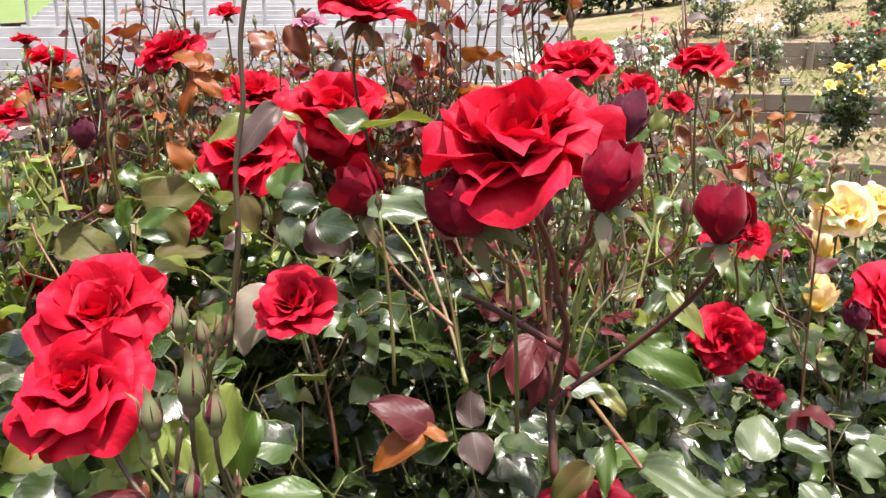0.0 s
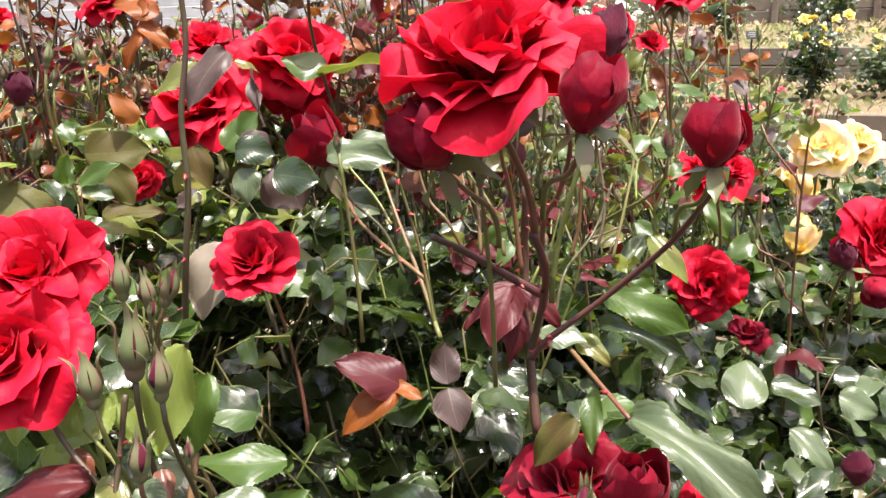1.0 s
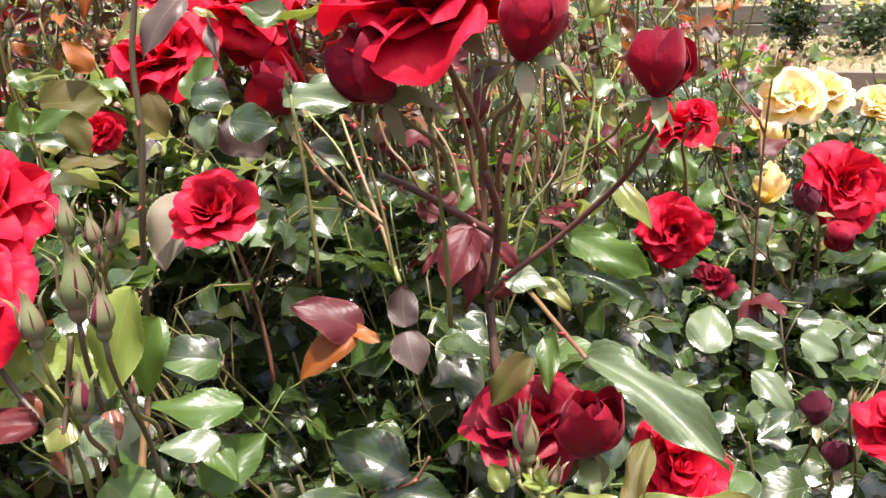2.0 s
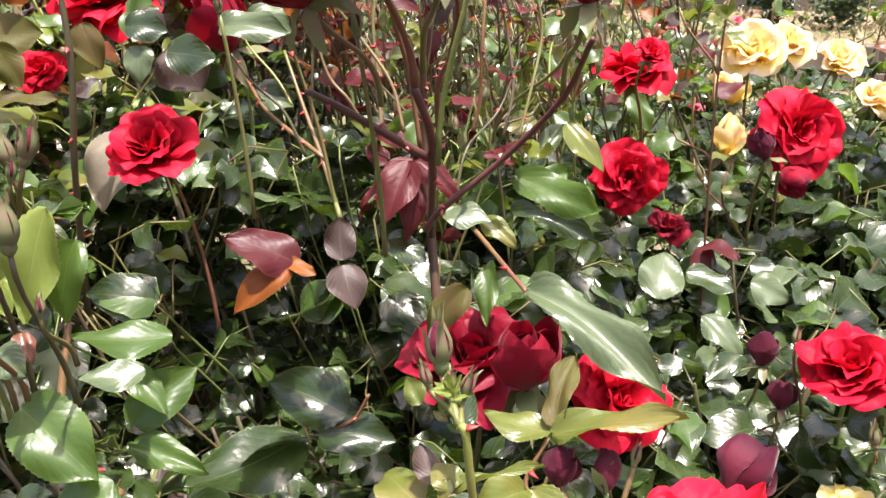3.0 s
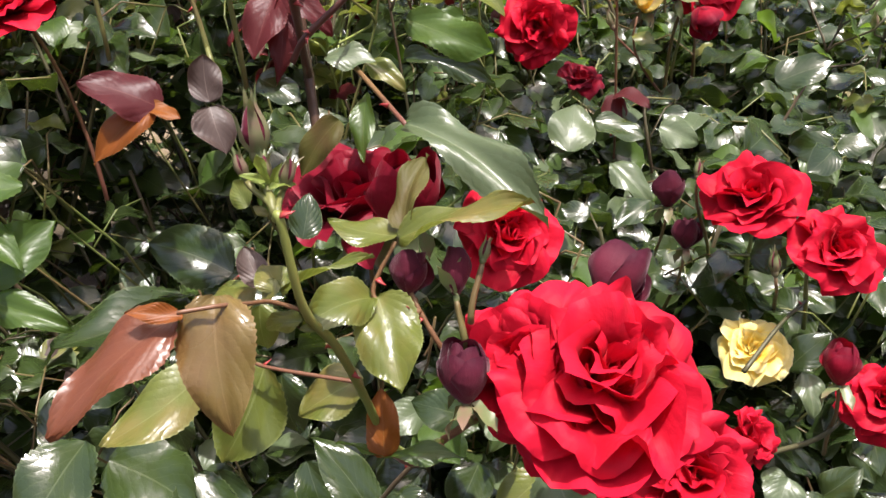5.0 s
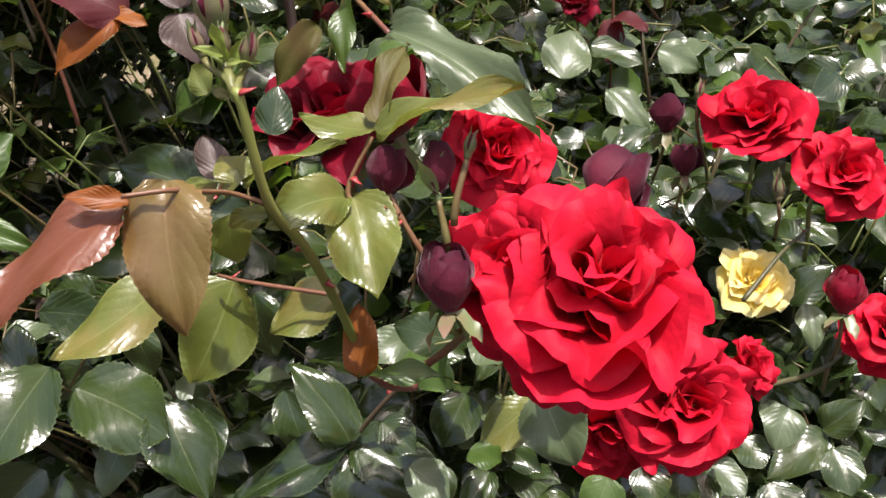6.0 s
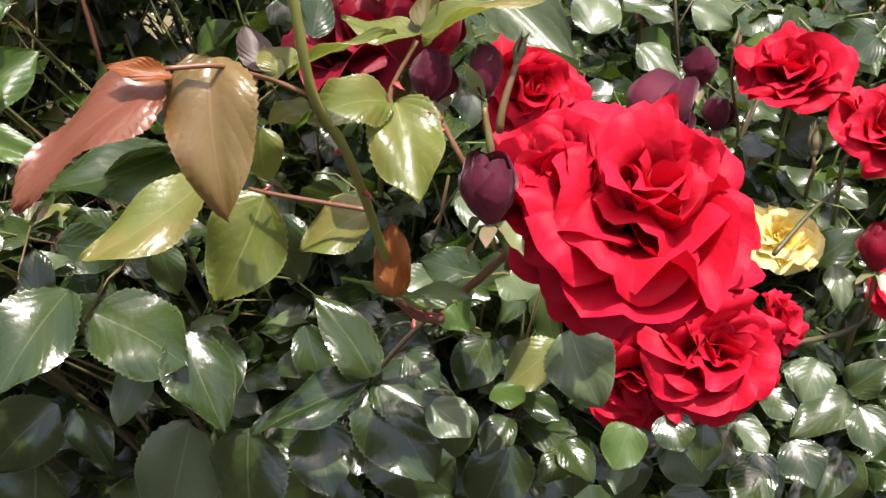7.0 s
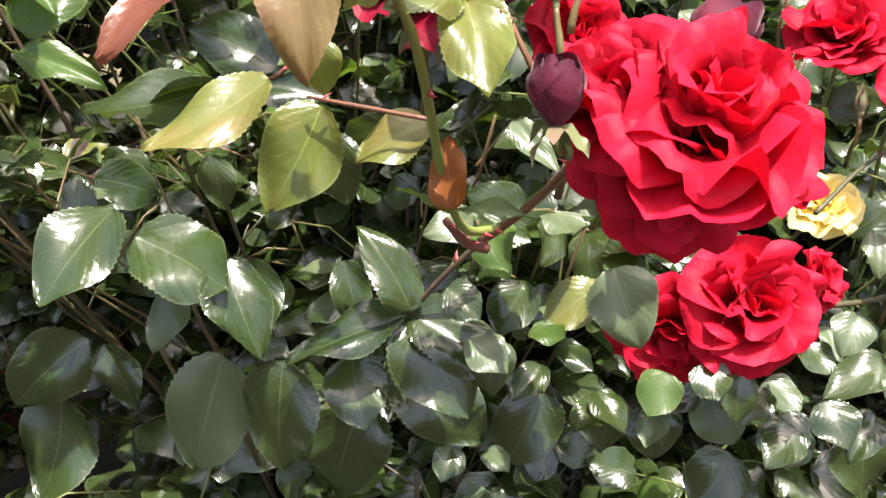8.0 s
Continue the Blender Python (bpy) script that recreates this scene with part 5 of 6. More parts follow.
leaf(bush_front, "green", 0.214, 0.814, 1.009, 0.287, 0.765, 1.006, 0.016, 0.013, -0.194, 0.981, 0)
leaf(bush_right, "bright", 0.383, 1.023, 1.079, 0.404, 0.998, 1.045, 0.027, 0.065, -0.776, 0.627, 0)
leaf(bush_right, "bright", 0.438, 1.004, 1.039, 0.399, 0.989, 1.021, 0.029, 0.065, -0.776, 0.627, 1)
leaf(bush_front, "silver", 0.148, 0.741, 1.032, 0.183, 0.719, 1.037, 0.026, -0.013, -0.507, 0.862, 1)
leaf(bush_front, "lime", 0.182, 0.756, 1.022, 0.208, 0.729, 1.011, 0.020, -0.013, -0.507, 0.862, 2)
leaf(bush_front, "green", 0.099, 0.680, 1.033, 0.128, 0.662, 1.020, 0.027, -0.024, -0.624, 0.781, 3)
leaf(bush_right, "green", 0.550, 0.783, 0.968, 0.592, 0.767, 0.991, 0.039, -0.036, -0.583, 0.812, 3)
leaf(bush_right, "silver", 0.461, 0.677, 0.761, 0.482, 0.668, 0.770, 0.026, -0.036, -0.583, 0.812, 3)
leaf(bush_left, "fresh", -0.170, 0.541, 1.075, -0.194, 0.534, 1.049, 0.029, 0.010, -0.727, 0.686, 5)
leaf(bush_left, "orange", -0.255, 1.106, 1.310, -0.310, 1.111, 1.333, 0.033, -0.096, -0.706, 0.702, 1)
leaf(bush_left, "orange", -0.268, 1.110, 1.326, -0.289, 1.104, 1.302, 0.023, -0.096, -0.706, 0.702, 1)
leaf(bush_left, "orange", -0.275, 1.102, 1.292, -0.305, 1.091, 1.248, 0.027, -0.298, -0.863, 0.409, 2)
leaf(bush_left, "orange", -0.278, 1.104, 1.302, -0.242, 1.098, 1.273, 0.023, 0.209, -0.782, 0.587, 3)
leaf(bush_left, "lime", -0.183, 0.992, 1.257, -0.237, 0.985, 1.229, 0.028, -0.091, -0.644, 0.760, 3)
leaf(bush_left, "mauve", -0.137, 0.914, 1.273, -0.179, 0.883, 1.226, 0.041, -0.091, -0.797, 0.597, 2)
leaf(bush_left, "mauve", -0.119, 0.941, 1.254, -0.111, 0.908, 1.199, 0.013, -0.778, -0.539, 0.324, 3)
leaf(bush_left, "bright", -0.049, 0.992, 1.250, -0.097, 0.993, 1.257, 0.039, 0.011, -0.828, 0.561, 4)
leaf(bush_left, "lime", -0.058, 0.990, 1.240, 0.021, 0.977, 1.267, 0.023, 0.006, -0.355, 0.935, 5)
leaf(bush_left, "lime", -0.158, 1.044, 1.257, -0.130, 1.042, 1.247, 0.017, 0.009, -0.622, 0.783, 5)
leaf(bush_left, "bright", -0.161, 0.972, 1.168, -0.128, 0.979, 1.197, 0.035, 0.011, -0.828, 0.561, 6)
leaf(bush_left, "silver", -0.030, 0.773, 1.188, 0.025, 0.754, 1.190, 0.030, 0.010, -0.727, 0.686, 6)
leaf(bush_left, "green", -0.118, 0.823, 1.187, -0.083, 0.813, 1.186, 0.030, 0.011, -0.854, 0.520, 6)
leaf(bush_left, "green", -0.085, 0.819, 1.165, -0.045, 0.808, 1.162, 0.035, 0.012, -0.908, 0.419, 1)
leaf(bush_left, "silver", -0.107, 0.820, 1.171, -0.108, 0.803, 1.144, 0.027, 0.010, -0.727, 0.686, 2)
leaf(bush_left, "olive", -0.292, 0.921, 1.174, -0.227, 0.923, 1.179, 0.049, 0.012, -0.908, 0.419, 3)
leaf(bush_left, "olive", -0.277, 0.907, 1.113, -0.215, 0.909, 1.119, 0.025, 0.007, -0.465, 0.885, 3)
leaf(bush_left, "bright", -0.323, 0.973, 1.181, -0.320, 0.979, 1.206, 0.018, 0.010, -0.727, 0.686, 4)
leaf(bush_left, "bright", -0.308, 0.914, 1.143, -0.316, 0.920, 1.171, 0.017, 0.010, -0.727, 0.686, 4)
leaf(bush_left, "silver", -0.292, 0.915, 1.149, -0.261, 0.919, 1.164, 0.017, 0.007, -0.465, 0.885, 5)
leaf(bush_left, "lime", -0.510, 1.079, 1.205, -0.475, 1.081, 1.212, 0.018, 0.007, -0.465, 0.885, 5)
leaf(bush_front, "lime", 0.319, 1.099, 1.249, 0.297, 1.095, 1.231, 0.022, 0.010, -0.708, 0.706, 5)
leaf(bush_front, "bright", 0.327, 0.990, 1.218, 0.372, 0.988, 1.208, 0.023, 0.010, -0.708, 0.706, 5)
leaf(bush_front, "bronze", 0.325, 0.935, 1.203, 0.356, 0.932, 1.190, 0.017, 0.010, -0.708, 0.706, 5)
leaf(bush_behind, "bronze", -0.224, 1.316, 1.330, -0.258, 1.323, 1.363, 0.033, 0.010, -0.708, 0.706, 1)
leaf(bush_behind, "bronze", -0.198, 1.325, 1.367, -0.169, 1.314, 1.317, 0.035, 0.011, -0.854, 0.520, 2)
leaf(bush_right, "green", 0.441, 0.602, 0.777, 0.412, 0.593, 0.798, 0.020, -0.157, -0.511, 0.845, 0)
leaf(bush_right, "green", 0.479, 0.622, 0.780, 0.495, 0.605, 0.793, 0.021, -0.041, -0.449, 0.893, 1)
leaf(bush_right, "silver", 0.505, 0.596, 0.780, 0.501, 0.565, 0.764, 0.022, 0.064, -0.385, 0.921, 2)
leaf(bush_right, "green", 0.550, 0.598, 0.750, 0.533, 0.599, 0.791, 0.028, -0.157, -0.511, 0.845, 3)
leaf(bush_right, "green", 0.484, 0.572, 0.731, 0.459, 0.570, 0.765, 0.021, -0.041, -0.449, 0.893, 4)
leaf(bush_right, "green", 0.488, 0.569, 0.727, 0.497, 0.542, 0.720, 0.021, 0.064, -0.385, 0.921, 5)
leaf(bush_right, "silver", 0.455, 0.550, 0.728, 0.457, 0.522, 0.719, 0.020, -0.157, -0.511, 0.845, 6)
leaf(bush_right, "green", 0.471, 0.485, 0.737, 0.472, 0.455, 0.724, 0.030, -0.041, -0.449, 0.893, 7)
leaf(bush_right, "green", 0.489, 0.518, 0.718, 0.438, 0.497, 0.711, 0.032, 0.064, -0.385, 0.921, 8)
leaf(bush_right, "green", 0.486, 0.521, 0.722, 0.502, 0.512, 0.751, 0.027, -0.157, -0.511, 0.845, 9)
leaf(bush_right, "silver", 0.404, 0.520, 0.705, 0.418, 0.492, 0.698, 0.027, -0.041, -0.449, 0.893, 10)
leaf(bush_right, "green", 0.392, 0.502, 0.711, 0.367, 0.475, 0.699, 0.027, 0.064, -0.385, 0.921, 11)
leaf(bush_right, "green", 0.356, 0.520, 0.695, 0.325, 0.502, 0.699, 0.021, -0.157, -0.511, 0.845, 12)
leaf(bush_right, "green", 0.364, 0.521, 0.699, 0.371, 0.497, 0.698, 0.018, -0.041, -0.449, 0.893, 13)
leaf(bush_front, "silver", 0.327, 0.517, 0.685, 0.312, 0.490, 0.675, 0.023, 0.064, -0.385, 0.921, 14)
leaf(bush_right, "green", 0.434, 0.494, 0.704, 0.441, 0.463, 0.691, 0.033, -0.157, -0.511, 0.845, 15)
leaf(bush_right, "green", 0.468, 0.486, 0.697, 0.444, 0.459, 0.684, 0.029, -0.041, -0.449, 0.893, 16)
leaf(bush_right, "green", 0.410, 0.492, 0.698, 0.407, 0.463, 0.685, 0.025, 0.064, -0.385, 0.921, 17)
leaf(bush_front, "green", 0.279, 0.509, 0.702, 0.258, 0.483, 0.693, 0.025, -0.157, -0.511, 0.845, 18)
leaf(bush_front, "green", 0.279, 0.511, 0.706, 0.292, 0.481, 0.696, 0.026, -0.041, -0.449, 0.893, 19)
leaf(bush_front, "green", 0.241, 0.523, 0.720, 0.218, 0.499, 0.713, 0.024, 0.064, -0.385, 0.921, 20)
leaf(bush_front, "green", 0.257, 0.544, 0.721, 0.276, 0.519, 0.720, 0.020, -0.157, -0.511, 0.845, 21)
leaf(bush_front, "green", 0.231, 0.533, 0.737, 0.210, 0.529, 0.766, 0.016, -0.041, -0.449, 0.893, 22)
leaf(bush_front, "silver", 0.406, 0.808, 0.895, 0.437, 0.770, 0.874, 0.030, 0.064, -0.385, 0.921, 23)
leaf(bush_right, "green", 0.432, 0.768, 0.870, 0.389, 0.744, 0.859, 0.024, -0.157, -0.511, 0.845, 24)
leaf(bush_right, "silver", 0.493, 0.834, 0.876, 0.460, 0.827, 0.898, 0.026, -0.041, -0.449, 0.893, 25)
leaf(bush_right, "green", 0.446, 0.729, 0.842, 0.455, 0.702, 0.837, 0.017, 0.064, -0.385, 0.921, 26)
leaf(bush_front, "silver", 0.412, 0.900, 0.897, 0.378, 0.876, 0.888, 0.026, -0.157, -0.511, 0.845, 27)
leaf(bush_right, "green", 0.548, 0.694, 0.799, 0.569, 0.667, 0.794, 0.025, -0.041, -0.449, 0.893, 28)
leaf(bush_right, "green", 0.519, 0.647, 0.750, 0.547, 0.642, 0.787, 0.029, 0.064, -0.385, 0.921, 29)
cane(bush_front, "wine", 0.0040, 0.0030, (0.137, 0.675, 0.969), (0.134, 0.697, 1.027), (0.132, 0.715, 1.103), (0.132, 0.708, 1.167), thorns=7, seed=1)
cane(bush_front, "wine", 0.0030, 0.0026, (0.134, 0.697, 1.027), (0.131, 0.587, 1.126), (0.120, 0.565, 1.166), thorns=3, seed=2)
cane(bush_front, "wine", 0.0025, 0.0018, (0.127, 0.632, 1.053), (0.139, 0.625, 1.071), (0.181, 0.614, 1.108), (0.215, 0.584, 1.153), (0.221, 0.532, 1.195), thorns=5, seed=4)
cane(bush_front, "wine", 0.0028, 0.0022, (0.129, 0.594, 1.115), (0.080, 0.581, 1.149), (0.056, 0.564, 1.166), thorns=3, seed=5)
cane(bush_front, "green", 0.0021, 0.0015, (0.061, 0.726, 1.036), (0.046, 0.784, 1.070), (0.025, 0.845, 1.115), (0.009, 0.883, 1.156), thorns=4, seed=6)
cane(bush_front, "red", 0.0021, 0.0015, (0.050, 0.764, 1.077), (-0.003, 0.823, 1.109), (-0.028, 0.877, 1.133), thorns=3, seed=7)
cane(bush_front, "lime", 0.0025, 0.0018, (0.196, 0.469, 0.854), (0.175, 0.444, 0.867), (0.162, 0.423, 0.898), (0.155, 0.407, 0.931), (0.149, 0.390, 0.961), (0.143, 0.375, 0.986), (0.134, 0.359, 1.012), (0.130, 0.355, 1.052), (0.128, 0.359, 1.052), thorns=6, seed=8)
cane(bush_front, "red", 0.0010, 0.0008, (0.134, 0.359, 1.011), (0.122, 0.356, 1.018), (0.115, 0.343, 1.025), (0.107, 0.330, 1.032), (0.092, 0.326, 1.033), thorns=0, seed=9)
cane(bush_front, "red", 0.0011, 0.0009, (0.153, 0.412, 0.939), (0.113, 0.429, 0.941), (0.097, 0.441, 0.940), thorns=1, seed=10)
cane(bush_front, "red", 0.0013, 0.0010, (0.183, 0.385, 0.990), (0.163, 0.398, 0.994), (0.175, 0.405, 1.017), thorns=2, seed=11)
cane(bush_front, "brown", 0.0018, 0.0011, (0.188, 0.480, 0.840), (0.164, 0.488, 0.808), (0.146, 0.495, 0.775), (0.129, 0.493, 0.728), thorns=1, seed=12)
cane(bush_front, "red", 0.0026, 0.0022, (0.188, 0.480, 0.840), (0.207, 0.459, 0.869), (0.220, 0.423, 0.909), (0.220, 0.392, 0.937), thorns=2, seed=13)
cane(bush_front, "red", 0.0014, 0.0011, (0.212, 0.392, 0.935), (0.194, 0.383, 0.967), (0.184, 0.389, 0.986), (0.180, 0.397, 0.995), thorns=2, seed=14)
cane(bush_front, "green", 0.0013, 0.0011, (0.206, 0.385, 0.942), (0.201, 0.376, 0.977), (0.199, 0.381, 0.996), thorns=0, seed=15)
cane(bush_right, "brown", 0.0022, 0.0016, (0.448, 0.541, 0.751), (0.499, 0.556, 0.748), (0.541, 0.579, 0.755), thorns=2, seed=16)
cane(bush_right, "brown", 0.0018, 0.0012, (0.430, 0.556, 0.817), (0.470, 0.585, 0.835), (0.502, 0.607, 0.841), thorns=1, seed=17)
cane(bush_front, "red", 0.0022, 0.0018, (0.166, 0.738, 1.027), (0.184, 0.688, 1.013), (0.199, 0.621, 1.006), thorns=1, seed=19)
cane(bush_left, "brown", 0.0031, 0.0022, (-0.187, 0.814, 0.925), (-0.174, 0.792, 1.008), (-0.160, 0.769, 1.086), (-0.149, 0.766, 1.163), (-0.149, 0.770, 1.225), (-0.140, 0.774, 1.285), (-0.140, 0.775, 1.335), (-0.132, 0.778, 1.392), thorns=5, seed=20)
cane(bush_left, "brown", 0.0020, 0.0016, (-0.095, 0.859, 0.964), (-0.107, 0.877, 1.008), (-0.119, 0.890, 1.041), thorns=1, seed=21)
cane(bush_left, "red", 0.0030, 0.0024, (-0.069, 0.502, 0.933), (-0.089, 0.510, 0.951), (-0.108, 0.532, 0.977), (-0.106, 0.561, 1.024), thorns=4, seed=22)
cane(bush_front, "red", 0.0018, 0.0013, (0.047, 0.666, 0.874), (0.066, 0.659, 0.887), (0.079, 0.656, 0.910), thorns=1, seed=23)
cane(bush_behind, "brown", 0.0040, 0.0022, (-0.046, 1.273, 1.132), (-0.038, 1.302, 1.255), (-0.072, 1.324, 1.354), (-0.038, 1.341, 1.428), thorns=4, seed=24)
cane(bush_behind, "brown", 0.0036, 0.0020, (-0.038, 1.303, 1.263), (0.000, 1.319, 1.329), (0.013, 1.340, 1.420), thorns=4, seed=25)
cane(bush_behind, "grey", 0.0050, 0.0034, (0.128, 1.386, 1.169), (0.121, 1.417, 1.302), (0.124, 1.447, 1.435), thorns=4, seed=26)
cane(bush_behind, "brown", 0.0030, 0.0020, (0.128, 1.391, 1.187), (0.174, 1.415, 1.293), (0.228, 1.430, 1.355), (0.265, 1.447, 1.426), thorns=3, seed=27)
cane(bush_behind, "brown", 0.0030, 0.0020, (0.101, 1.388, 1.178), (0.046, 1.414, 1.294), (0.037, 1.436, 1.391), thorns=3, seed=28)
leaf(bush_front, "silver", 0.024, 0.541, 0.723, -0.005, 0.517, 0.634, 0.062, 0.180, -0.720, 0.660, 0)
leaf(bush_front, "green", 0.067, 0.514, 0.736, 0.056, 0.490, 0.653, 0.056, -0.210, -0.720, 0.660, 1)
leaf(bush_front, "green", 0.117, 0.537, 0.680, 0.095, 0.513, 0.604, 0.063, 0.080, -0.720, 0.660, 2)
leaf(bush_front, "green", 0.141, 0.532, 0.729, 0.204, 0.508, 0.662, 0.060, -0.110, -0.720, 0.660, 3)
leaf(bush_front, "green", -0.132, 0.642, 0.615, -0.155, 0.618, 0.527, 0.075, -0.100, -0.800, 0.550, 1460)
leaf(bush_front, "green", -0.102, 0.642, 0.671, -0.167, 0.618, 0.624, 0.056, -0.100, -0.800, 0.550, 1461)
leaf(bush_front, "green", -0.090, 0.642, 0.665, -0.070, 0.618, 0.612, 0.035, -0.100, -0.800, 0.550, 1462)
leaf(bush_front, "green", 0.244, 0.524, 0.698, 0.219, 0.500, 0.648, 0.050, 0.080, -0.720, 0.660, 7)
leaf(bush_front, "green", 0.294, 0.542, 0.682, 0.296, 0.518, 0.639, 0.039, 0.180, -0.720, 0.660, 8)
leaf(bush_front, "green", 0.329, 0.528, 0.678, 0.326, 0.504, 0.647, 0.042, -0.050, -0.720, 0.660, 9)
leaf(bush_right, "silver", 0.361, 0.520, 0.696, 0.379, 0.496, 0.665, 0.043, -0.230, -0.720, 0.660, 10)
leaf(bush_right, "green", 0.423, 0.513, 0.674, 0.408, 0.489, 0.649, 0.043, -0.040, -0.720, 0.660, 11)
leaf(bush_right, "green", 0.488, 0.522, 0.664, 0.496, 0.498, 0.603, 0.058, -0.080, -0.720, 0.660, 12)
leaf(bush_right, "green", 0.399, 0.539, 0.620, 0.369, 0.515, 0.587, 0.053, -0.010, -0.720, 0.660, 13)
leaf(bush_front, "green", 0.229, 0.542, 0.775, 0.208, 0.518, 0.751, 0.035, 0.000, -0.720, 0.660, 14)
leaf(bush_front, "silver", 0.001, 0.542, 0.772, -0.020, 0.518, 0.745, 0.028, -0.140, -0.720, 0.660, 15)
leaf(bush_front, "green", 0.165, 0.542, 0.750, 0.201, 0.518, 0.746, 0.036, -0.240, -0.720, 0.660, 16)
leaf(bush_front, "green", 0.108, 0.542, 0.795, 0.119, 0.518, 0.753, 0.027, -0.100, -0.720, 0.660, 17)
leaf(bush_front, "green", 0.047, 0.542, 0.797, 0.056, 0.518, 0.751, 0.035, -0.190, -0.720, 0.660, 18)
cane(bush_front, "red", 0.0034, 0.0022, (0.189, 0.463, 0.845), (0.176, 0.452, 0.855), (0.164, 0.44, 0.874), thorns=6, seed=31)
# leaves under the blooms, their shade painted in as dark mauve and olive
leaf(bush_left, "mauve", -0.125, 0.860, 1.187, -0.089, 0.850, 1.180, 0.036, 0.000, -0.750, 0.620, 4)
leaf(bush_left, "mauve", -0.088, 0.840, 1.167, -0.060, 0.830, 1.132, 0.054, 0.070, -0.750, 0.620, 1)
leaf(bush_left, "olive", -0.333, 0.800, 1.155, -0.270, 0.790, 1.141, 0.045, 0.200, -0.750, 0.620, 3)
leaf(bush_left, "olive", -0.161, 0.840, 1.190, -0.146, 0.830, 1.152, 0.026, 0.120, -0.750, 0.620, 5)
leaf(bush_left, "silver", -0.011, 0.800, 1.194, 0.026, 0.790, 1.185, 0.032, 0.010, -0.750, 0.620, 6)
leaf(bush_left, "olive", -0.248, 0.860, 1.172, -0.224, 0.850, 1.133, 0.030, -0.050, -0.750, 0.620, 4)
leaf(bush_left, "bright", -0.126, 0.880, 1.192, -0.108, 0.870, 1.217, 0.027, -0.060, -0.750, 0.620, 6)
leaf(bush_left, "orange", -0.240, 0.930, 1.203, -0.256, 0.920, 1.235, 0.026, 0.180, -0.750, 0.620, 1)
leaf(bush_left, "bright", -0.281, 0.850, 1.214, -0.270, 0.840, 1.198, 0.018, 0.180, -0.750, 0.620, 3)
leaf(bush_left, "bright", -0.269, 0.800, 1.166, -0.258, 0.790, 1.193, 0.018, 0.090, -0.750, 0.620, 3)
leaf(bush_left, "bright", -0.253, 0.800, 1.166, -0.218, 0.790, 1.187, 0.018, 0.060, -0.750, 0.620, 1)
leaf(bush_left, "silver", -0.250, 0.800, 1.164, -0.221, 0.790, 1.155, 0.018, -0.000, -0.750, 0.620, 3)
leaf(bush_left, "lime", -0.257, 0.820, 1.207, -0.225, 0.810, 1.217, 0.010, 0.000, -0.750, 0.620, 6)
cane(bush_front, "green", 0.0016, 0.0011, (0.058, 0.74, 1.037), (0.047, 0.75, 1.104), (0.034, 0.75, 1.156), (0.029, 0.74, 1.175), thorns=5, seed=40)
cane(bush_front, "brown", 0.0016, 0.0010, (0.032, 0.78, 1.077), (0.014, 0.79, 1.116), (-0.012, 0.8, 1.14), (-0.027, 0.8, 1.164), thorns=4, seed=41)
cane(bush_front, "red", 0.0022, 0.0016, (0.142, 0.69, 1.1), (0.14, 0.66, 1.15), (0.148, 0.64, 1.176), (0.152, 0.62, 1.209), (0.146, 0.6, 1.231), thorns=4, seed=42)
cane(bush_front, "red", 0.0020, 0.0014, (0.128, 0.7, 1.098), (0.121, 0.7, 1.156), (0.111, 0.68, 1.196), (0.107, 0.66, 1.222), thorns=4, seed=43)
cane(bush_front, "green", 0.0016, 0.0012, (0.098, 0.74, 1.104), (0.097, 0.76, 1.147), (0.095, 0.77, 1.188), (0.101, 0.78, 1.223), thorns=2, seed=44)
cane(bush_front, "green", 0.0016, 0.0012, (0.116, 0.72, 1.108), (0.107, 0.74, 1.145), (0.083, 0.76, 1.18), (0.066, 0.76, 1.203), thorns=3, seed=45)
cane(bush_front, "red", 0.0017, 0.0013, (0.171, 0.72, 1.106), (0.177, 0.72, 1.133), (0.179, 0.72, 1.173), (0.183, 0.73, 1.211), thorns=3, seed=46)
cane(bush_front, "green", 0.0015, 0.0012, (0.214, 0.76, 1.09), (0.229, 0.78, 1.135), (0.24, 0.8, 1.175), (0.232, 0.8, 1.214), thorns=2, seed=47)
cane(bush_front, "brown", 0.0015, 0.0011, (0.203, 0.78, 1.086), (0.215, 0.8, 1.127), (0.213, 0.82, 1.169), (0.206, 0.82, 1.203), thorns=3, seed=48)
cane(bush_front, "green", 0.0016, 0.0012, (0.084, 0.78, 1.1), (0.071, 0.78, 1.125), (0.055, 0.79, 1.144), (0.044, 0.8, 1.181), thorns=2, seed=49)
cane(bush_front, "lime", 0.0013, 0.0010, (0.021, 0.8, 1.119), (0.006, 0.82, 1.141), (-0.019, 0.84, 1.169), (-0.022, 0.84, 1.194), thorns=1, seed=50)
cane(bush_front, "lime", 0.0013, 0.0010, (0.258, 0.86, 1.12), (0.264, 0.88, 1.155), (0.287, 0.9, 1.195), thorns=1, seed=51)
cane(bush_front, "brown", 0.0014, 0.0010, (0.154, 0.7, 1.055), (0.166, 0.72, 1.092), (0.197, 0.76, 1.115), (0.217, 0.78, 1.154), thorns=3, seed=52)
green_bud_on(bush_left, -0.117, 0.500, 1.113, 0.0249, 0.050, 0.020, 0.990, 0, (-0.006, 0.036, -0.120), "brown")
green_bud_on(bush_left, -0.141, 0.495, 1.097, 0.0197, -0.100, 0.020, 0.990, 1, (0.006, 0.036, -0.114), "green")
green_bud_on(bush_left, -0.097, 0.480, 1.106, 0.0186, 0.020, 0.020, 0.990, 2, (0.006, 0.036, -0.112), "brown")
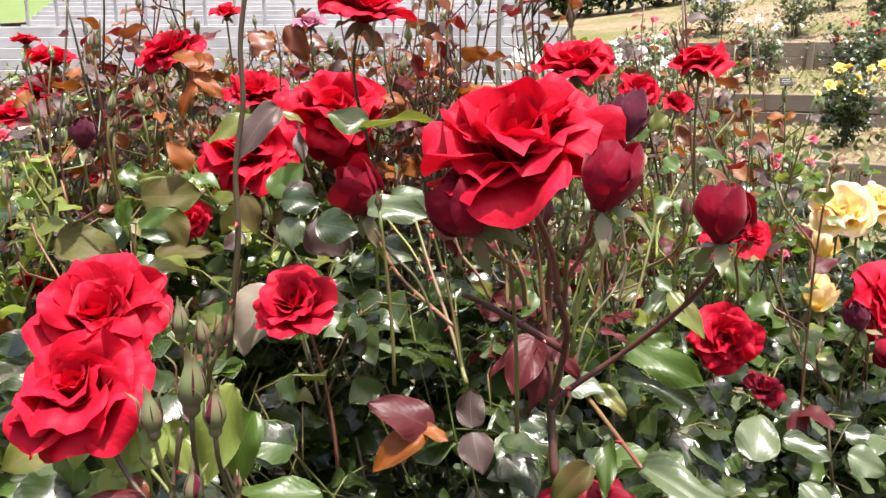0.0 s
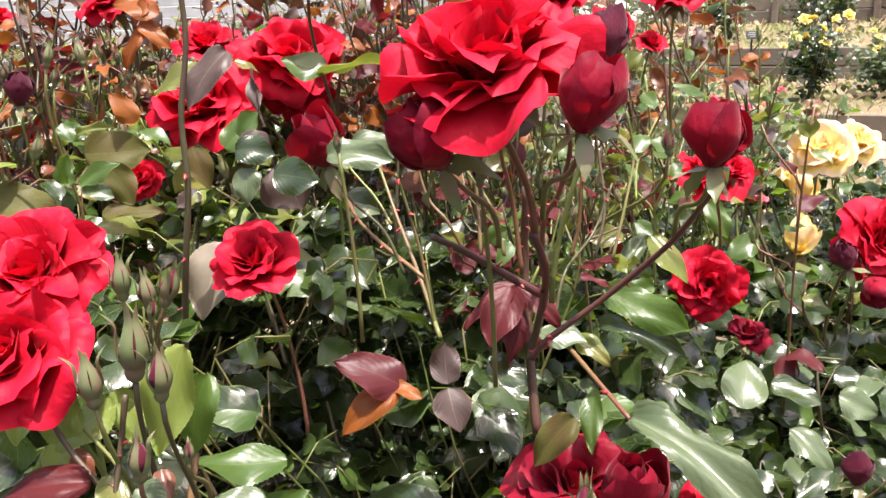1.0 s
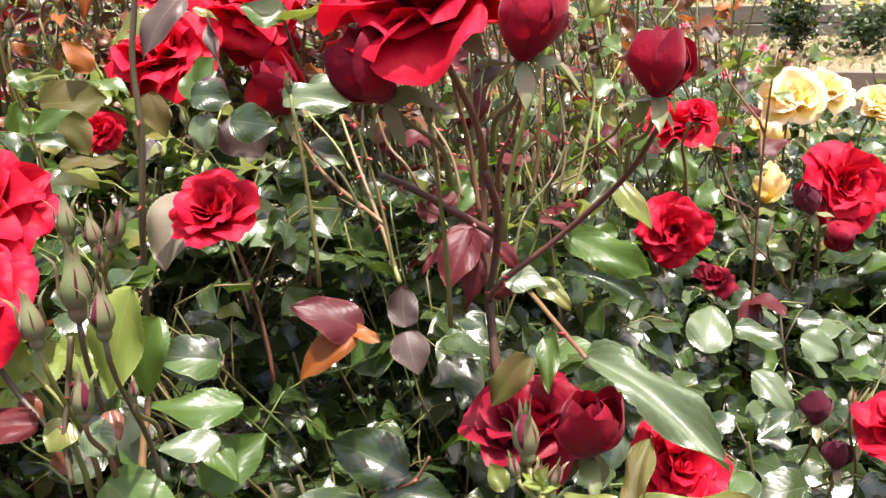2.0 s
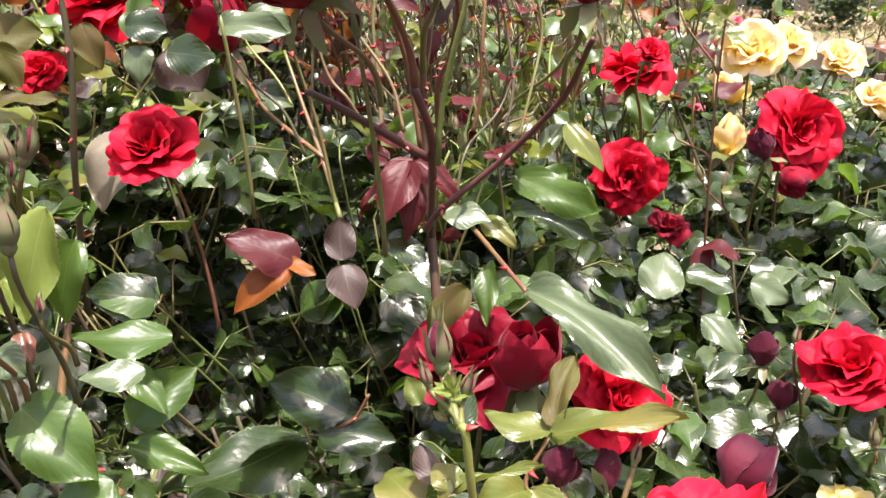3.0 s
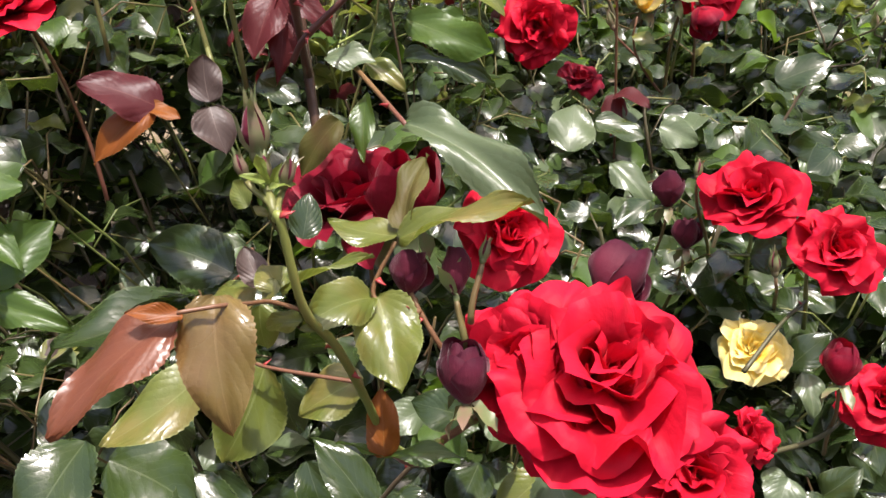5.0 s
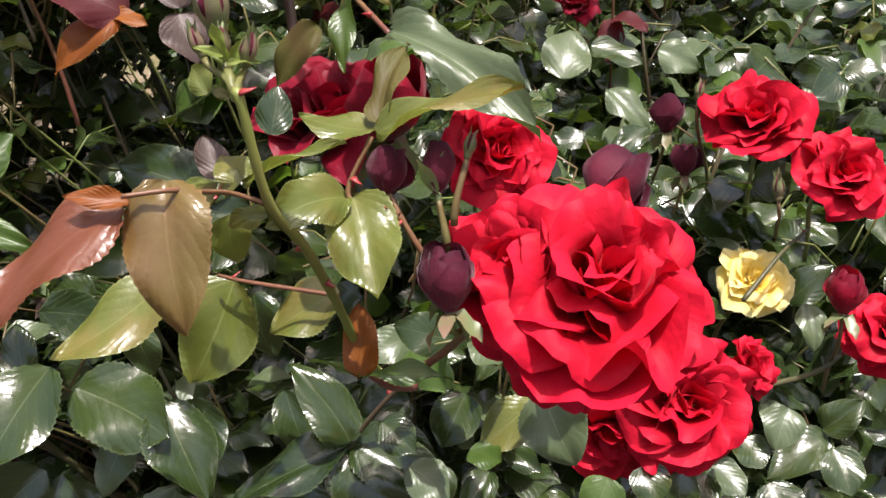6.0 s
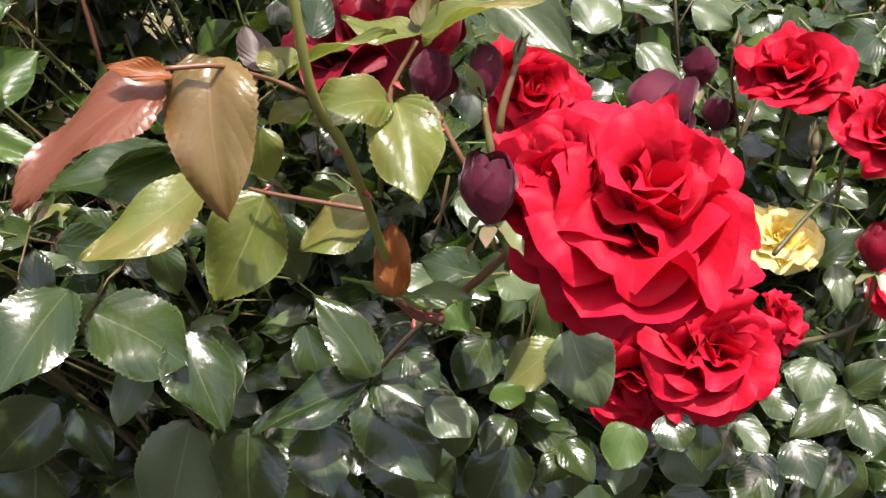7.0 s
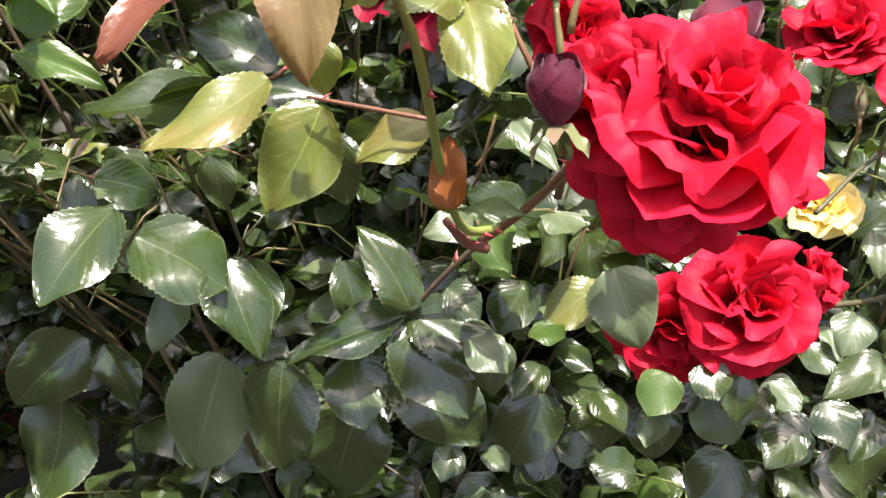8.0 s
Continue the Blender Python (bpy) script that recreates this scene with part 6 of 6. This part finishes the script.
green_bud_on(bush_left, -0.107, 0.460, 1.067, 0.0160, 0.060, 0.020, 0.990, 3, (-0.003, 0.036, -0.056), "red")
green_bud_on(bush_left, -0.083, 0.470, 1.069, 0.0080, 0.100, 0.020, 0.990, 4, (0.000, 0.036, -0.045), "green")
green_bud_on(bush_left, -0.128, 0.570, 1.128, 0.0155, -0.120, 0.020, 0.990, 5, (-0.005, 0.036, -0.088), "green")
green_bud_on(bush_left, -0.113, 0.560, 1.134, 0.0171, 0.350, 0.020, 0.990, 6, (-0.024, 0.036, -0.080), "green")
green_bud_on(bush_left, -0.144, 0.570, 1.136, 0.0176, 0.000, 0.020, 0.990, 7, (0.008, 0.036, -0.082), "green")
green_bud_on(bush_left, -0.124, 0.560, 1.121, 0.0092, 0.250, 0.020, 0.990, 8, (-0.008, 0.036, -0.051), "green")
leaf(bush_left, "fresh", -0.103, 0.551, 1.104, -0.127, 0.537, 1.034, 0.036, -0.010, -0.680, 0.700, 3)
leaf(bush_left, "bright", -0.093, 0.561, 1.080, -0.111, 0.547, 1.026, 0.033, -0.040, -0.680, 0.700, 2)
leaf(bush_left, "fresh", -0.162, 0.581, 1.052, -0.207, 0.567, 1.030, 0.033, -0.110, -0.680, 0.700, 1)
leaf(bush_left, "fresh", -0.163, 0.586, 1.061, -0.146, 0.572, 1.025, 0.023, 0.110, -0.680, 0.700, 4)
leaf(bush_left, "fresh", -0.219, 0.606, 1.014, -0.202, 0.592, 0.986, 0.025, -0.150, -0.680, 0.700, 5)
leaf(bush_left, "fresh", -0.236, 0.606, 1.050, -0.243, 0.592, 1.018, 0.027, 0.000, -0.680, 0.700, 0)
leaf(bush_left, "burgundy", -0.154, 0.506, 1.037, -0.201, 0.492, 1.041, 0.025, 0.120, -0.680, 0.700, 2)
leaf(bush_left, "bronze", -0.171, 0.526, 1.046, -0.154, 0.512, 1.037, 0.013, -0.130, -0.680, 0.700, 3)
leaf(bush_left, "bronze", -0.111, 0.506, 1.043, -0.104, 0.492, 1.032, 0.012, 0.020, -0.680, 0.700, 5)
leaf(bush_left, "lime", -0.136, 0.506, 1.037, -0.146, 0.492, 1.027, 0.022, 0.030, -0.680, 0.700, 1)
leaf(bush_left, "silver", -0.121, 0.496, 1.038, -0.105, 0.482, 1.029, 0.022, -0.140, -0.680, 0.700, 2)
leaf(bush_left, "silver", -0.064, 0.566, 0.986, -0.103, 0.552, 0.988, 0.024, -0.040, -0.680, 0.700, 4)
cane(bush_left, "brown", 0.0019, 0.0015, (-0.187, 0.53, 1.076), (-0.171, 0.52, 1.053), (-0.153, 0.51, 1.035), (-0.136, 0.5, 1.018), thorns=3, seed=61)
cane(bush_left, "green", 0.0014, 0.0011, (-0.184, 0.55, 1.066), (-0.165, 0.54, 1.05), (-0.142, 0.52, 1.037), (-0.13, 0.5, 1.025), thorns=2, seed=62)
cane(bush_left, "brown", 0.0019, 0.0015, (-0.13, 0.515, 1.088), (-0.135, 0.51, 1.057), (-0.138, 0.5, 1.029), (-0.134, 0.49, 1.005), thorns=4, seed=63)
# upturned leaves in the sun; the silver and bright ones have glare in their colour
leaf(bush_front, "green", 0.169, 0.473, 0.814, 0.186, 0.453, 0.807, 0.024, -0.150, -0.450, 0.880, 0)
leaf(bush_front, "silver", 0.183, 0.473, 0.778, 0.205, 0.453, 0.771, 0.027, 0.100, -0.450, 0.880, 1)
leaf(bush_front, "green", 0.200, 0.473, 0.777, 0.196, 0.453, 0.750, 0.027, 0.000, -0.450, 0.880, 2)
leaf(bush_front, "bright", 0.310, 0.473, 0.748, 0.295, 0.453, 0.731, 0.031, 0.200, -0.450, 0.880, 3)
leaf(bush_front, "green", 0.331, 0.473, 0.754, 0.337, 0.453, 0.740, 0.027, -0.150, -0.450, 0.880, 4)
leaf(bush_right, "green", 0.358, 0.473, 0.746, 0.355, 0.453, 0.720, 0.030, 0.100, -0.450, 0.880, 5)
leaf(bush_front, "green", 0.175, 0.473, 0.694, 0.167, 0.453, 0.685, 0.022, 0.000, -0.450, 0.880, 6)
leaf(bush_front, "silver", 0.198, 0.473, 0.689, 0.209, 0.453, 0.694, 0.018, 0.200, -0.450, 0.880, 7)
leaf(bush_right, "green", 0.406, 0.473, 0.698, 0.380, 0.453, 0.688, 0.028, -0.150, -0.450, 0.880, 8)
leaf(bush_right, "silver", 0.426, 0.473, 0.787, 0.412, 0.453, 0.774, 0.027, 0.100, -0.450, 0.880, 9)
leaf(bush_right, "green", 0.398, 0.473, 0.767, 0.404, 0.453, 0.759, 0.026, 0.000, -0.450, 0.880, 10)
leaf(bush_front, "bright", 0.221, 0.473, 0.785, 0.237, 0.453, 0.788, 0.020, 0.200, -0.450, 0.880, 11)
leaf(bush_front, "olive", 0.154, 0.600, 1.020, 0.121, 0.590, 0.989, 0.026, -0.100, -0.700, 0.700, 2)
leaf(bush_front, "bright", 0.174, 0.630, 1.028, 0.165, 0.600, 0.991, 0.017, -0.500, -0.700, 0.500, 3)
leaf(bush_front, "mauve", 0.118, 0.372, 1.017, 0.111, 0.385, 1.030, 0.013, -0.100, -0.700, 0.700, 4)
leaf(bush_front, "lime", 0.124, 0.366, 1.023, 0.118, 0.360, 1.016, 0.007, 0.000, -0.600, 0.800, 1)
leaf(bush_front, "fresh", 0.125, 0.367, 1.065, 0.117, 0.362, 1.070, 0.004, 0.400, -0.700, 0.400, 0)
leaf(bush_front, "lime", 0.124, 0.374, 1.048, 0.117, 0.377, 1.051, 0.004, -0.420, -0.700, 0.400, 1)
leaf(bush_front, "fresh", 0.125, 0.367, 1.062, 0.118, 0.380, 1.067, 0.004, 0.110, -0.700, 0.400, 2)
leaf(bush_front, "bright", 0.123, 0.380, 1.048, 0.120, 0.379, 1.056, 0.004, 0.510, -0.700, 0.400, 3)
leaf(bush_front, "fresh", 0.126, 0.368, 1.063, 0.124, 0.365, 1.077, 0.004, -0.340, -0.700, 0.400, 4)
leaf(bush_front, "lime", 0.123, 0.372, 1.057, 0.126, 0.370, 1.069, 0.004, 0.100, -0.700, 0.400, 5)
leaf(bush_front, "fresh", 0.125, 0.382, 1.051, 0.129, 0.378, 1.067, 0.005, -0.400, -0.700, 0.400, 6)
leaf(bush_front, "bright", 0.124, 0.369, 1.052, 0.131, 0.382, 1.059, 0.004, 0.090, -0.700, 0.400, 7)
leaf(bush_front, "fresh", 0.125, 0.379, 1.049, 0.130, 0.372, 1.058, 0.003, -0.420, -0.700, 0.400, 8)
leaf(bush_front, "lime", 0.123, 0.367, 1.054, 0.131, 0.379, 1.056, 0.004, -0.200, -0.700, 0.400, 9)
leaf(bush_front, "fresh", 0.126, 0.367, 1.062, 0.137, 0.376, 1.060, 0.003, -0.560, -0.700, 0.400, 10)
leaf(bush_front, "lime", 0.113, 0.400, 1.042, 0.106, 0.410, 1.052, 0.011, -0.200, -0.700, 0.600, 5)
leaf(bush_front, "green", 0.133, 0.420, 1.016, 0.139, 0.430, 1.035, 0.016, 0.300, -0.700, 0.600, 1)

# ---- foliage of the near bed ----
_gap = random.Random(5)


def thin_middle(p):
    """Thins the leaves in the middle of the front bush, standing in for deep shade."""
    d = ((p.x - 0.01) / 0.15) ** 2 + ((p.y - 0.60) / 0.17) ** 2 + ((p.z - 0.87) / 0.17) ** 2
    e = ((p.x + 0.03) / 0.14) ** 2 + ((p.y - 0.51) / 0.13) ** 2 + ((p.z - 0.72) / 0.14) ** 2
    f = ((p.x + 0.10) / 0.19) ** 2 + ((p.y - 0.80) / 0.22) ** 2 + ((p.z - 0.92) / 0.12) ** 2
    g = ((p.x - (-0.099)) / 0.12) ** 2 + ((p.y - 0.560) / 0.14) ** 2 + ((p.z - 0.663) / 0.10) ** 2
    return (min(d, e, f) > 1 or _gap.random() < 0.36) and (g > 1 or _gap.random() < 0.08)


GREENS = (("green", 17), ("bright", 2), ("silver", 2))
grow(bush_front, 11, 60, (0.44, 0.38), near_top, 1.3, GREENS, 0.045, shoots=290, keep=thin_middle)
grow(bush_left, 12, 34, (0.48, 0.52), near_top, 1.6, (("green", 7), ("bright", 4), ("lime", 4), ("bronze", 1), ("mauve", 1)), 0.043, shoots=330, keep=thin_middle)
grow(bush_right, 13, 44, (0.48, 0.48), near_top, 1.6, GREENS, 0.044, shoots=230)
grow(bush_behind, 14, 24, (0.72, 0.62), near_top, 1.2, (("green", 8), ("bright", 3), ("silver", 1)), 0.042, shoots=170)
grow(bush_far_left, 15, 24, (0.75, 0.72), near_top, 1.2, (("green", 7), ("bright", 3), ("bronze", 2), ("orange", 1)), 0.042, shoots=170)
grow(bush_corner, 16, 22, (0.95, 0.85), near_top, 1.2, (("green", 7), ("bright", 3), ("bronze", 1)), 0.042, shoots=170)
grow(bush_back, 18, 22, (0.85, 0.65), near_top, 1.2, (("green", 7), ("bright", 3), ("bronze", 1)), 0.042, shoots=150)
grow(bush_apricot, 17, 24, (0.52, 0.46), near_top, 1.3, (("green", 9), ("bright", 3), ("silver", 1)), 0.042, shoots=120)

stalks(bush_front, 21, 70, 0.09, 0.46, 0.80, 1.20, 1.06, 1.24, near_top, ("bud", "bud", "bud", "burgundy", "bright", "lime"), 0.16, True, ("green", "lime", "red", "brown"), 0.0015)
stalks(bush_behind, 22, 80, -0.45, 0.65, 1.2, 2.2, 1.12, 1.36, near_top, ("bud", "bud", "bronze", "orange", "bright", "mauve", "lime"), joined=True)
stalks(bush_behind, 29, 46, -0.35, 0.45, 1.2, 1.9, 1.22, 1.44, near_top, ("bud", "bronze", "mauve"), 0.4, True, ("brown", "brown", "red", "grey"), 0.0026)
stalks(bush_left, 23, 112, -0.90, -0.16, 0.80, 1.5, 1.08, 1.27, near_top, ("bud", "bud", "bud", "bright", "fresh", "lime"), 0.22, True, ("green", "lime", "red", "lime"))
stalks(bush_left, 33, 90, -0.50, 0.06, 1.02, 1.5, 1.16, 1.40, near_top, ("bud", "bronze", "orange", "burgundy", "bronze", "mauve"), 0.22, True, ("brown", "red", "brown"), 0.0022)
stalks(bush_left, 35, 48, -0.45, 0.15, 1.0, 1.5, 1.30, 1.50, near_top, ("bud", "bronze", "orange", "burgundy", "mauve"), 0.22, True, ("brown", "red", "brown", "green"), 0.0022)
stalks(bush_far_left, 24, 90, -1.6, -0.4, 1.5, 2.6, 1.14, 1.33, near_top, ("bud", "bud", "bronze", "lime", "fresh", "mauve"), joined=True)
stalks(bush_corner, 25, 60, -2.4, -0.9, 2.5, 3.7, 1.16, 1.37, near_top, ("bud", "bud", "bronze", "orange", "lime"), joined=True)
stalks(bush_back, 28, 60, -0.7, 0.8, 2.2, 3.2, 1.14, 1.38, near_top, ("bud", "bud", "bronze", "orange", "bright"), joined=True)
stalks(bush_right, 26, 36, 0.40, 0.98, 0.85, 1.35, 0.98, 1.14, near_top, ("bud", "bud", "bright", "lime"))
stalks(bush_apricot, 27, 26, 0.65, 1.4, 1.3, 1.9, 1.0, 1.18, near_top, ("bud", "bright", "bronze", "lime"), joined=True)

# ---- bushes on the terraces ----
far_bush(0.36, 4.2, 0, 1.05, 0.34, "apricot", 12, 71, "tall rose bush with creamy apricot blooms", leaves=420, bloom_size=0.085)
far_bush(0.05, 4.7, 0, 1.05, 0.34, "white", 9, 72, "tall rose bush with creamy white blooms", leaves=420, bloom_size=0.08)
far_bush(2.25, 10.6, on_slope(2.25, 10.6), 1.0, 0.4, "white", 16, 73, "rose bush with white blooms on the mulched terrace", leaves=520)
far_bush(2.0, 8.9, on_slope(2.0, 8.9), 0.9, 0.36, "white", 10, 74, "rose bush with white blooms above the low wall", leaves=520)
YEL = "rose bush with clear yellow blooms on the mulched terrace"
far_bush(3.95, 8.75, on_slope(3.95, 8.75), 0.72, 0.30, "yellow", 16, 31, YEL, "green", leaves=700)
far_bush(4.75, 8.9, on_slope(4.75, 8.9), 0.55, 0.32, "yellow", 9, 32, YEL, leaves=700)
far_bush(2.35, 6.3, 0, 0.75, 0.34, "pink", 6, 33, "rose bush with pale pink blooms and thin leaves")
far_bush(1.75, 4.6, 0, 0.80, 0.30, "pink", 4, 34, "rose bush with deep pink blooms, thinly leaved", leaves=260)
far_bush(4.4, 13.2, on_slope(4.4, 13.2), 0.85, 0.3, "pink", 1, 35, "sparse rose bush with bronze leaves in dry mulch", "bronze", 260)
far_bush(5.6, 12.6, on_slope(5.6, 12.6), 0.80, 0.35, "red", 3, 36, "sparse rose bush with a few dark red blooms", "green", 300)
far_bush(6.9, 12.0, on_slope(6.9, 12.0), 0.8, 0.4, "white", 3, 37, "rose bush with pale blooms and bronze leaves", "bronze", 320)
for k, (p, q, col) in enumerate(((-3.5, 17.9, "white"), (-2.0, 17.6, "white"), (-0.6, 17.8, "pink"), (0.8, 17.7, "white"), (2.2, 17.9, "pink"), (3.6, 17.6, "white"),
                                 (5.0, 17.8, "white"), (6.6, 17.9, "pink"), (-1.6, 20.4, "white"), (1.6, 20.6, "white"), (4.4, 20.4, "pink"), (7.0, 20.7, "white"))):
    x, y = at_pq(p, q)
    far_bush(x, y, ground_height(q, p), 0.85, 0.45, col, 30, 40 + k, "rose bush thick with %s blooms on the upper terrace" % col, leaves=520, bloom_size=0.21)
for k, (p, q, col) in enumerate(((-3.4, 13.3, "pink"), (-1.9, 13.6, "white"), (-0.6, 14.2, "pink"), (0.7, 14.4, "white"))):
    x, y = at_pq(p, q)
    far_bush(x, y, ground_height(q), 0.85, 0.40, col, 11, 60 + k, "rose bush with %s blooms below the upper timber wall" % col, leaves=560)


def name_sign(x, y, z, h):
    """A small black plant label on a stake."""
    sign = thing("plant_sign", x, y, z, "small black plant label on a thin stake", "sign", "plant labels")
    part("stake", mesh_of("stake", *box(0, 0, h / 2, 0.018, 0.012, h, 0.002), BLACK, smooth=False), sign)
    plate = part("plate", mesh_of("plate", *box(0, 0, 0, 0.13, 0.012, 0.09, 0.004), BLACK, smooth=False), sign, pose(0, -0.012, h + 0.02, -25, 0, 0))
    for k, w in enumerate((0.08, 0.095, 0.06)):
        part("bar", mesh_of("bar", *box(0, -0.008, 0.022 - 0.02 * k, w, 0.003, 0.006), BAR, smooth=False), plate)


name_sign(3.53, 9.3, on_slope(3.53, 9.3), 0.62)
name_sign(5.0, 16.6, on_slope(5.0, 16.6), 0.7)


def far_hedge():
    """Dark shrubs along the top of the slope."""
    rng = random.Random(77)
    for k in range(9):
        p, q = -15.5 + k * 1.25 + rng.uniform(-.4, .4), 24.5 + rng.uniform(0, 2)
        x, y = at_pq(p, q)
        shrub = thing("shrub", x, y, ground_height(q, p), "dark dense evergreen shrub at the top of the slope", "shrub", "shrubs along the slope's top")
        part("trunk", mesh_of("trunk", *tube([Vector((0, 0, -.05)), Vector((.03, 0, .5)), Vector((0, .04, 1.1))], .09, .05, 7), STEM["brown"]), shrub)
        soup = Soup()
        for i in range(700):
            a, b = rng.uniform(0, 6.28), math.acos(rng.uniform(-.5, 1))
            rr = rng.uniform(.7, 1.05) * (1 + .25 * noise.noise(Vector((math.cos(a) * 2 + k * 9, math.sin(a) * 2, b))))
            c = Vector((1.5 * rr * math.cos(a) * math.sin(b), 1.5 * rr * math.sin(a) * math.sin(b), 0.75 + 1.2 * rr * math.cos(b)))
            d = Vector((rng.gauss(0, 1), rng.gauss(0, 1), rng.gauss(0, .6))).normalized()
            m = np.array(leaf_pose(c, d, Vector((rng.gauss(0, .5), rng.gauss(0, .5), 1)), .22, .17))
            v, f, u = ROUGH_NP[rng.randrange(5)]
            soup.add(v @ m[:3, :3].T + m[:3, 3], f, u)
        part("crown", soup.mesh("crown", LEAF["green"]), shrub)


far_hedge()


def straw():
    """Dry stalks and thin grass scattered over the terraces."""
    rng = random.Random(91)
    for colour, count in ((((0.40, 0.31, 0.18), (0.56, 0.46, 0.30)), 5200), (((0.10, 0.13, 0.03), (0.24, 0.25, 0.08)), 3600)):
        sh = Shader("straw_blade")
        sh.set(Base_Color=sh.mix(sh.chance(), *colour), Roughness=0.8)
        sh.translucent(0.25, colour[1])
        verts, faces = [], []
        for i in range(count):
            q = rng.choice((rng.uniform(4, 8.3), rng.uniform(8.5, 11.8), rng.uniform(12.1, 16.6), rng.uniform(16.9, 26)))
            p = rng.uniform(-5, 7)
            x, y = at_pq(p, q)
            z = ground_height(q, p)
            a, ln, lift = rng.uniform(0, 6.28), rng.uniform(.06, .16), rng.uniform(.01, .10)
            dx, dy = math.cos(a) * ln, math.sin(a) * ln
            n = len(verts)
            verts += [(x - dy * .05, y + dx * .05, z), (x + dy * .05, y - dx * .05, z), (x + dx * .6, y + dy * .6, z + lift + .02), (x + dx, y + dy, z + lift)]
            faces.append((n, n + 1, n + 2))
            faces.append((n, n + 2, n + 3))
        tagged(new("grass", mesh_of("grass", verts, faces, sh.m)), "dry straw and thin grass on the terraces", "grass", kind="stuff")


straw()
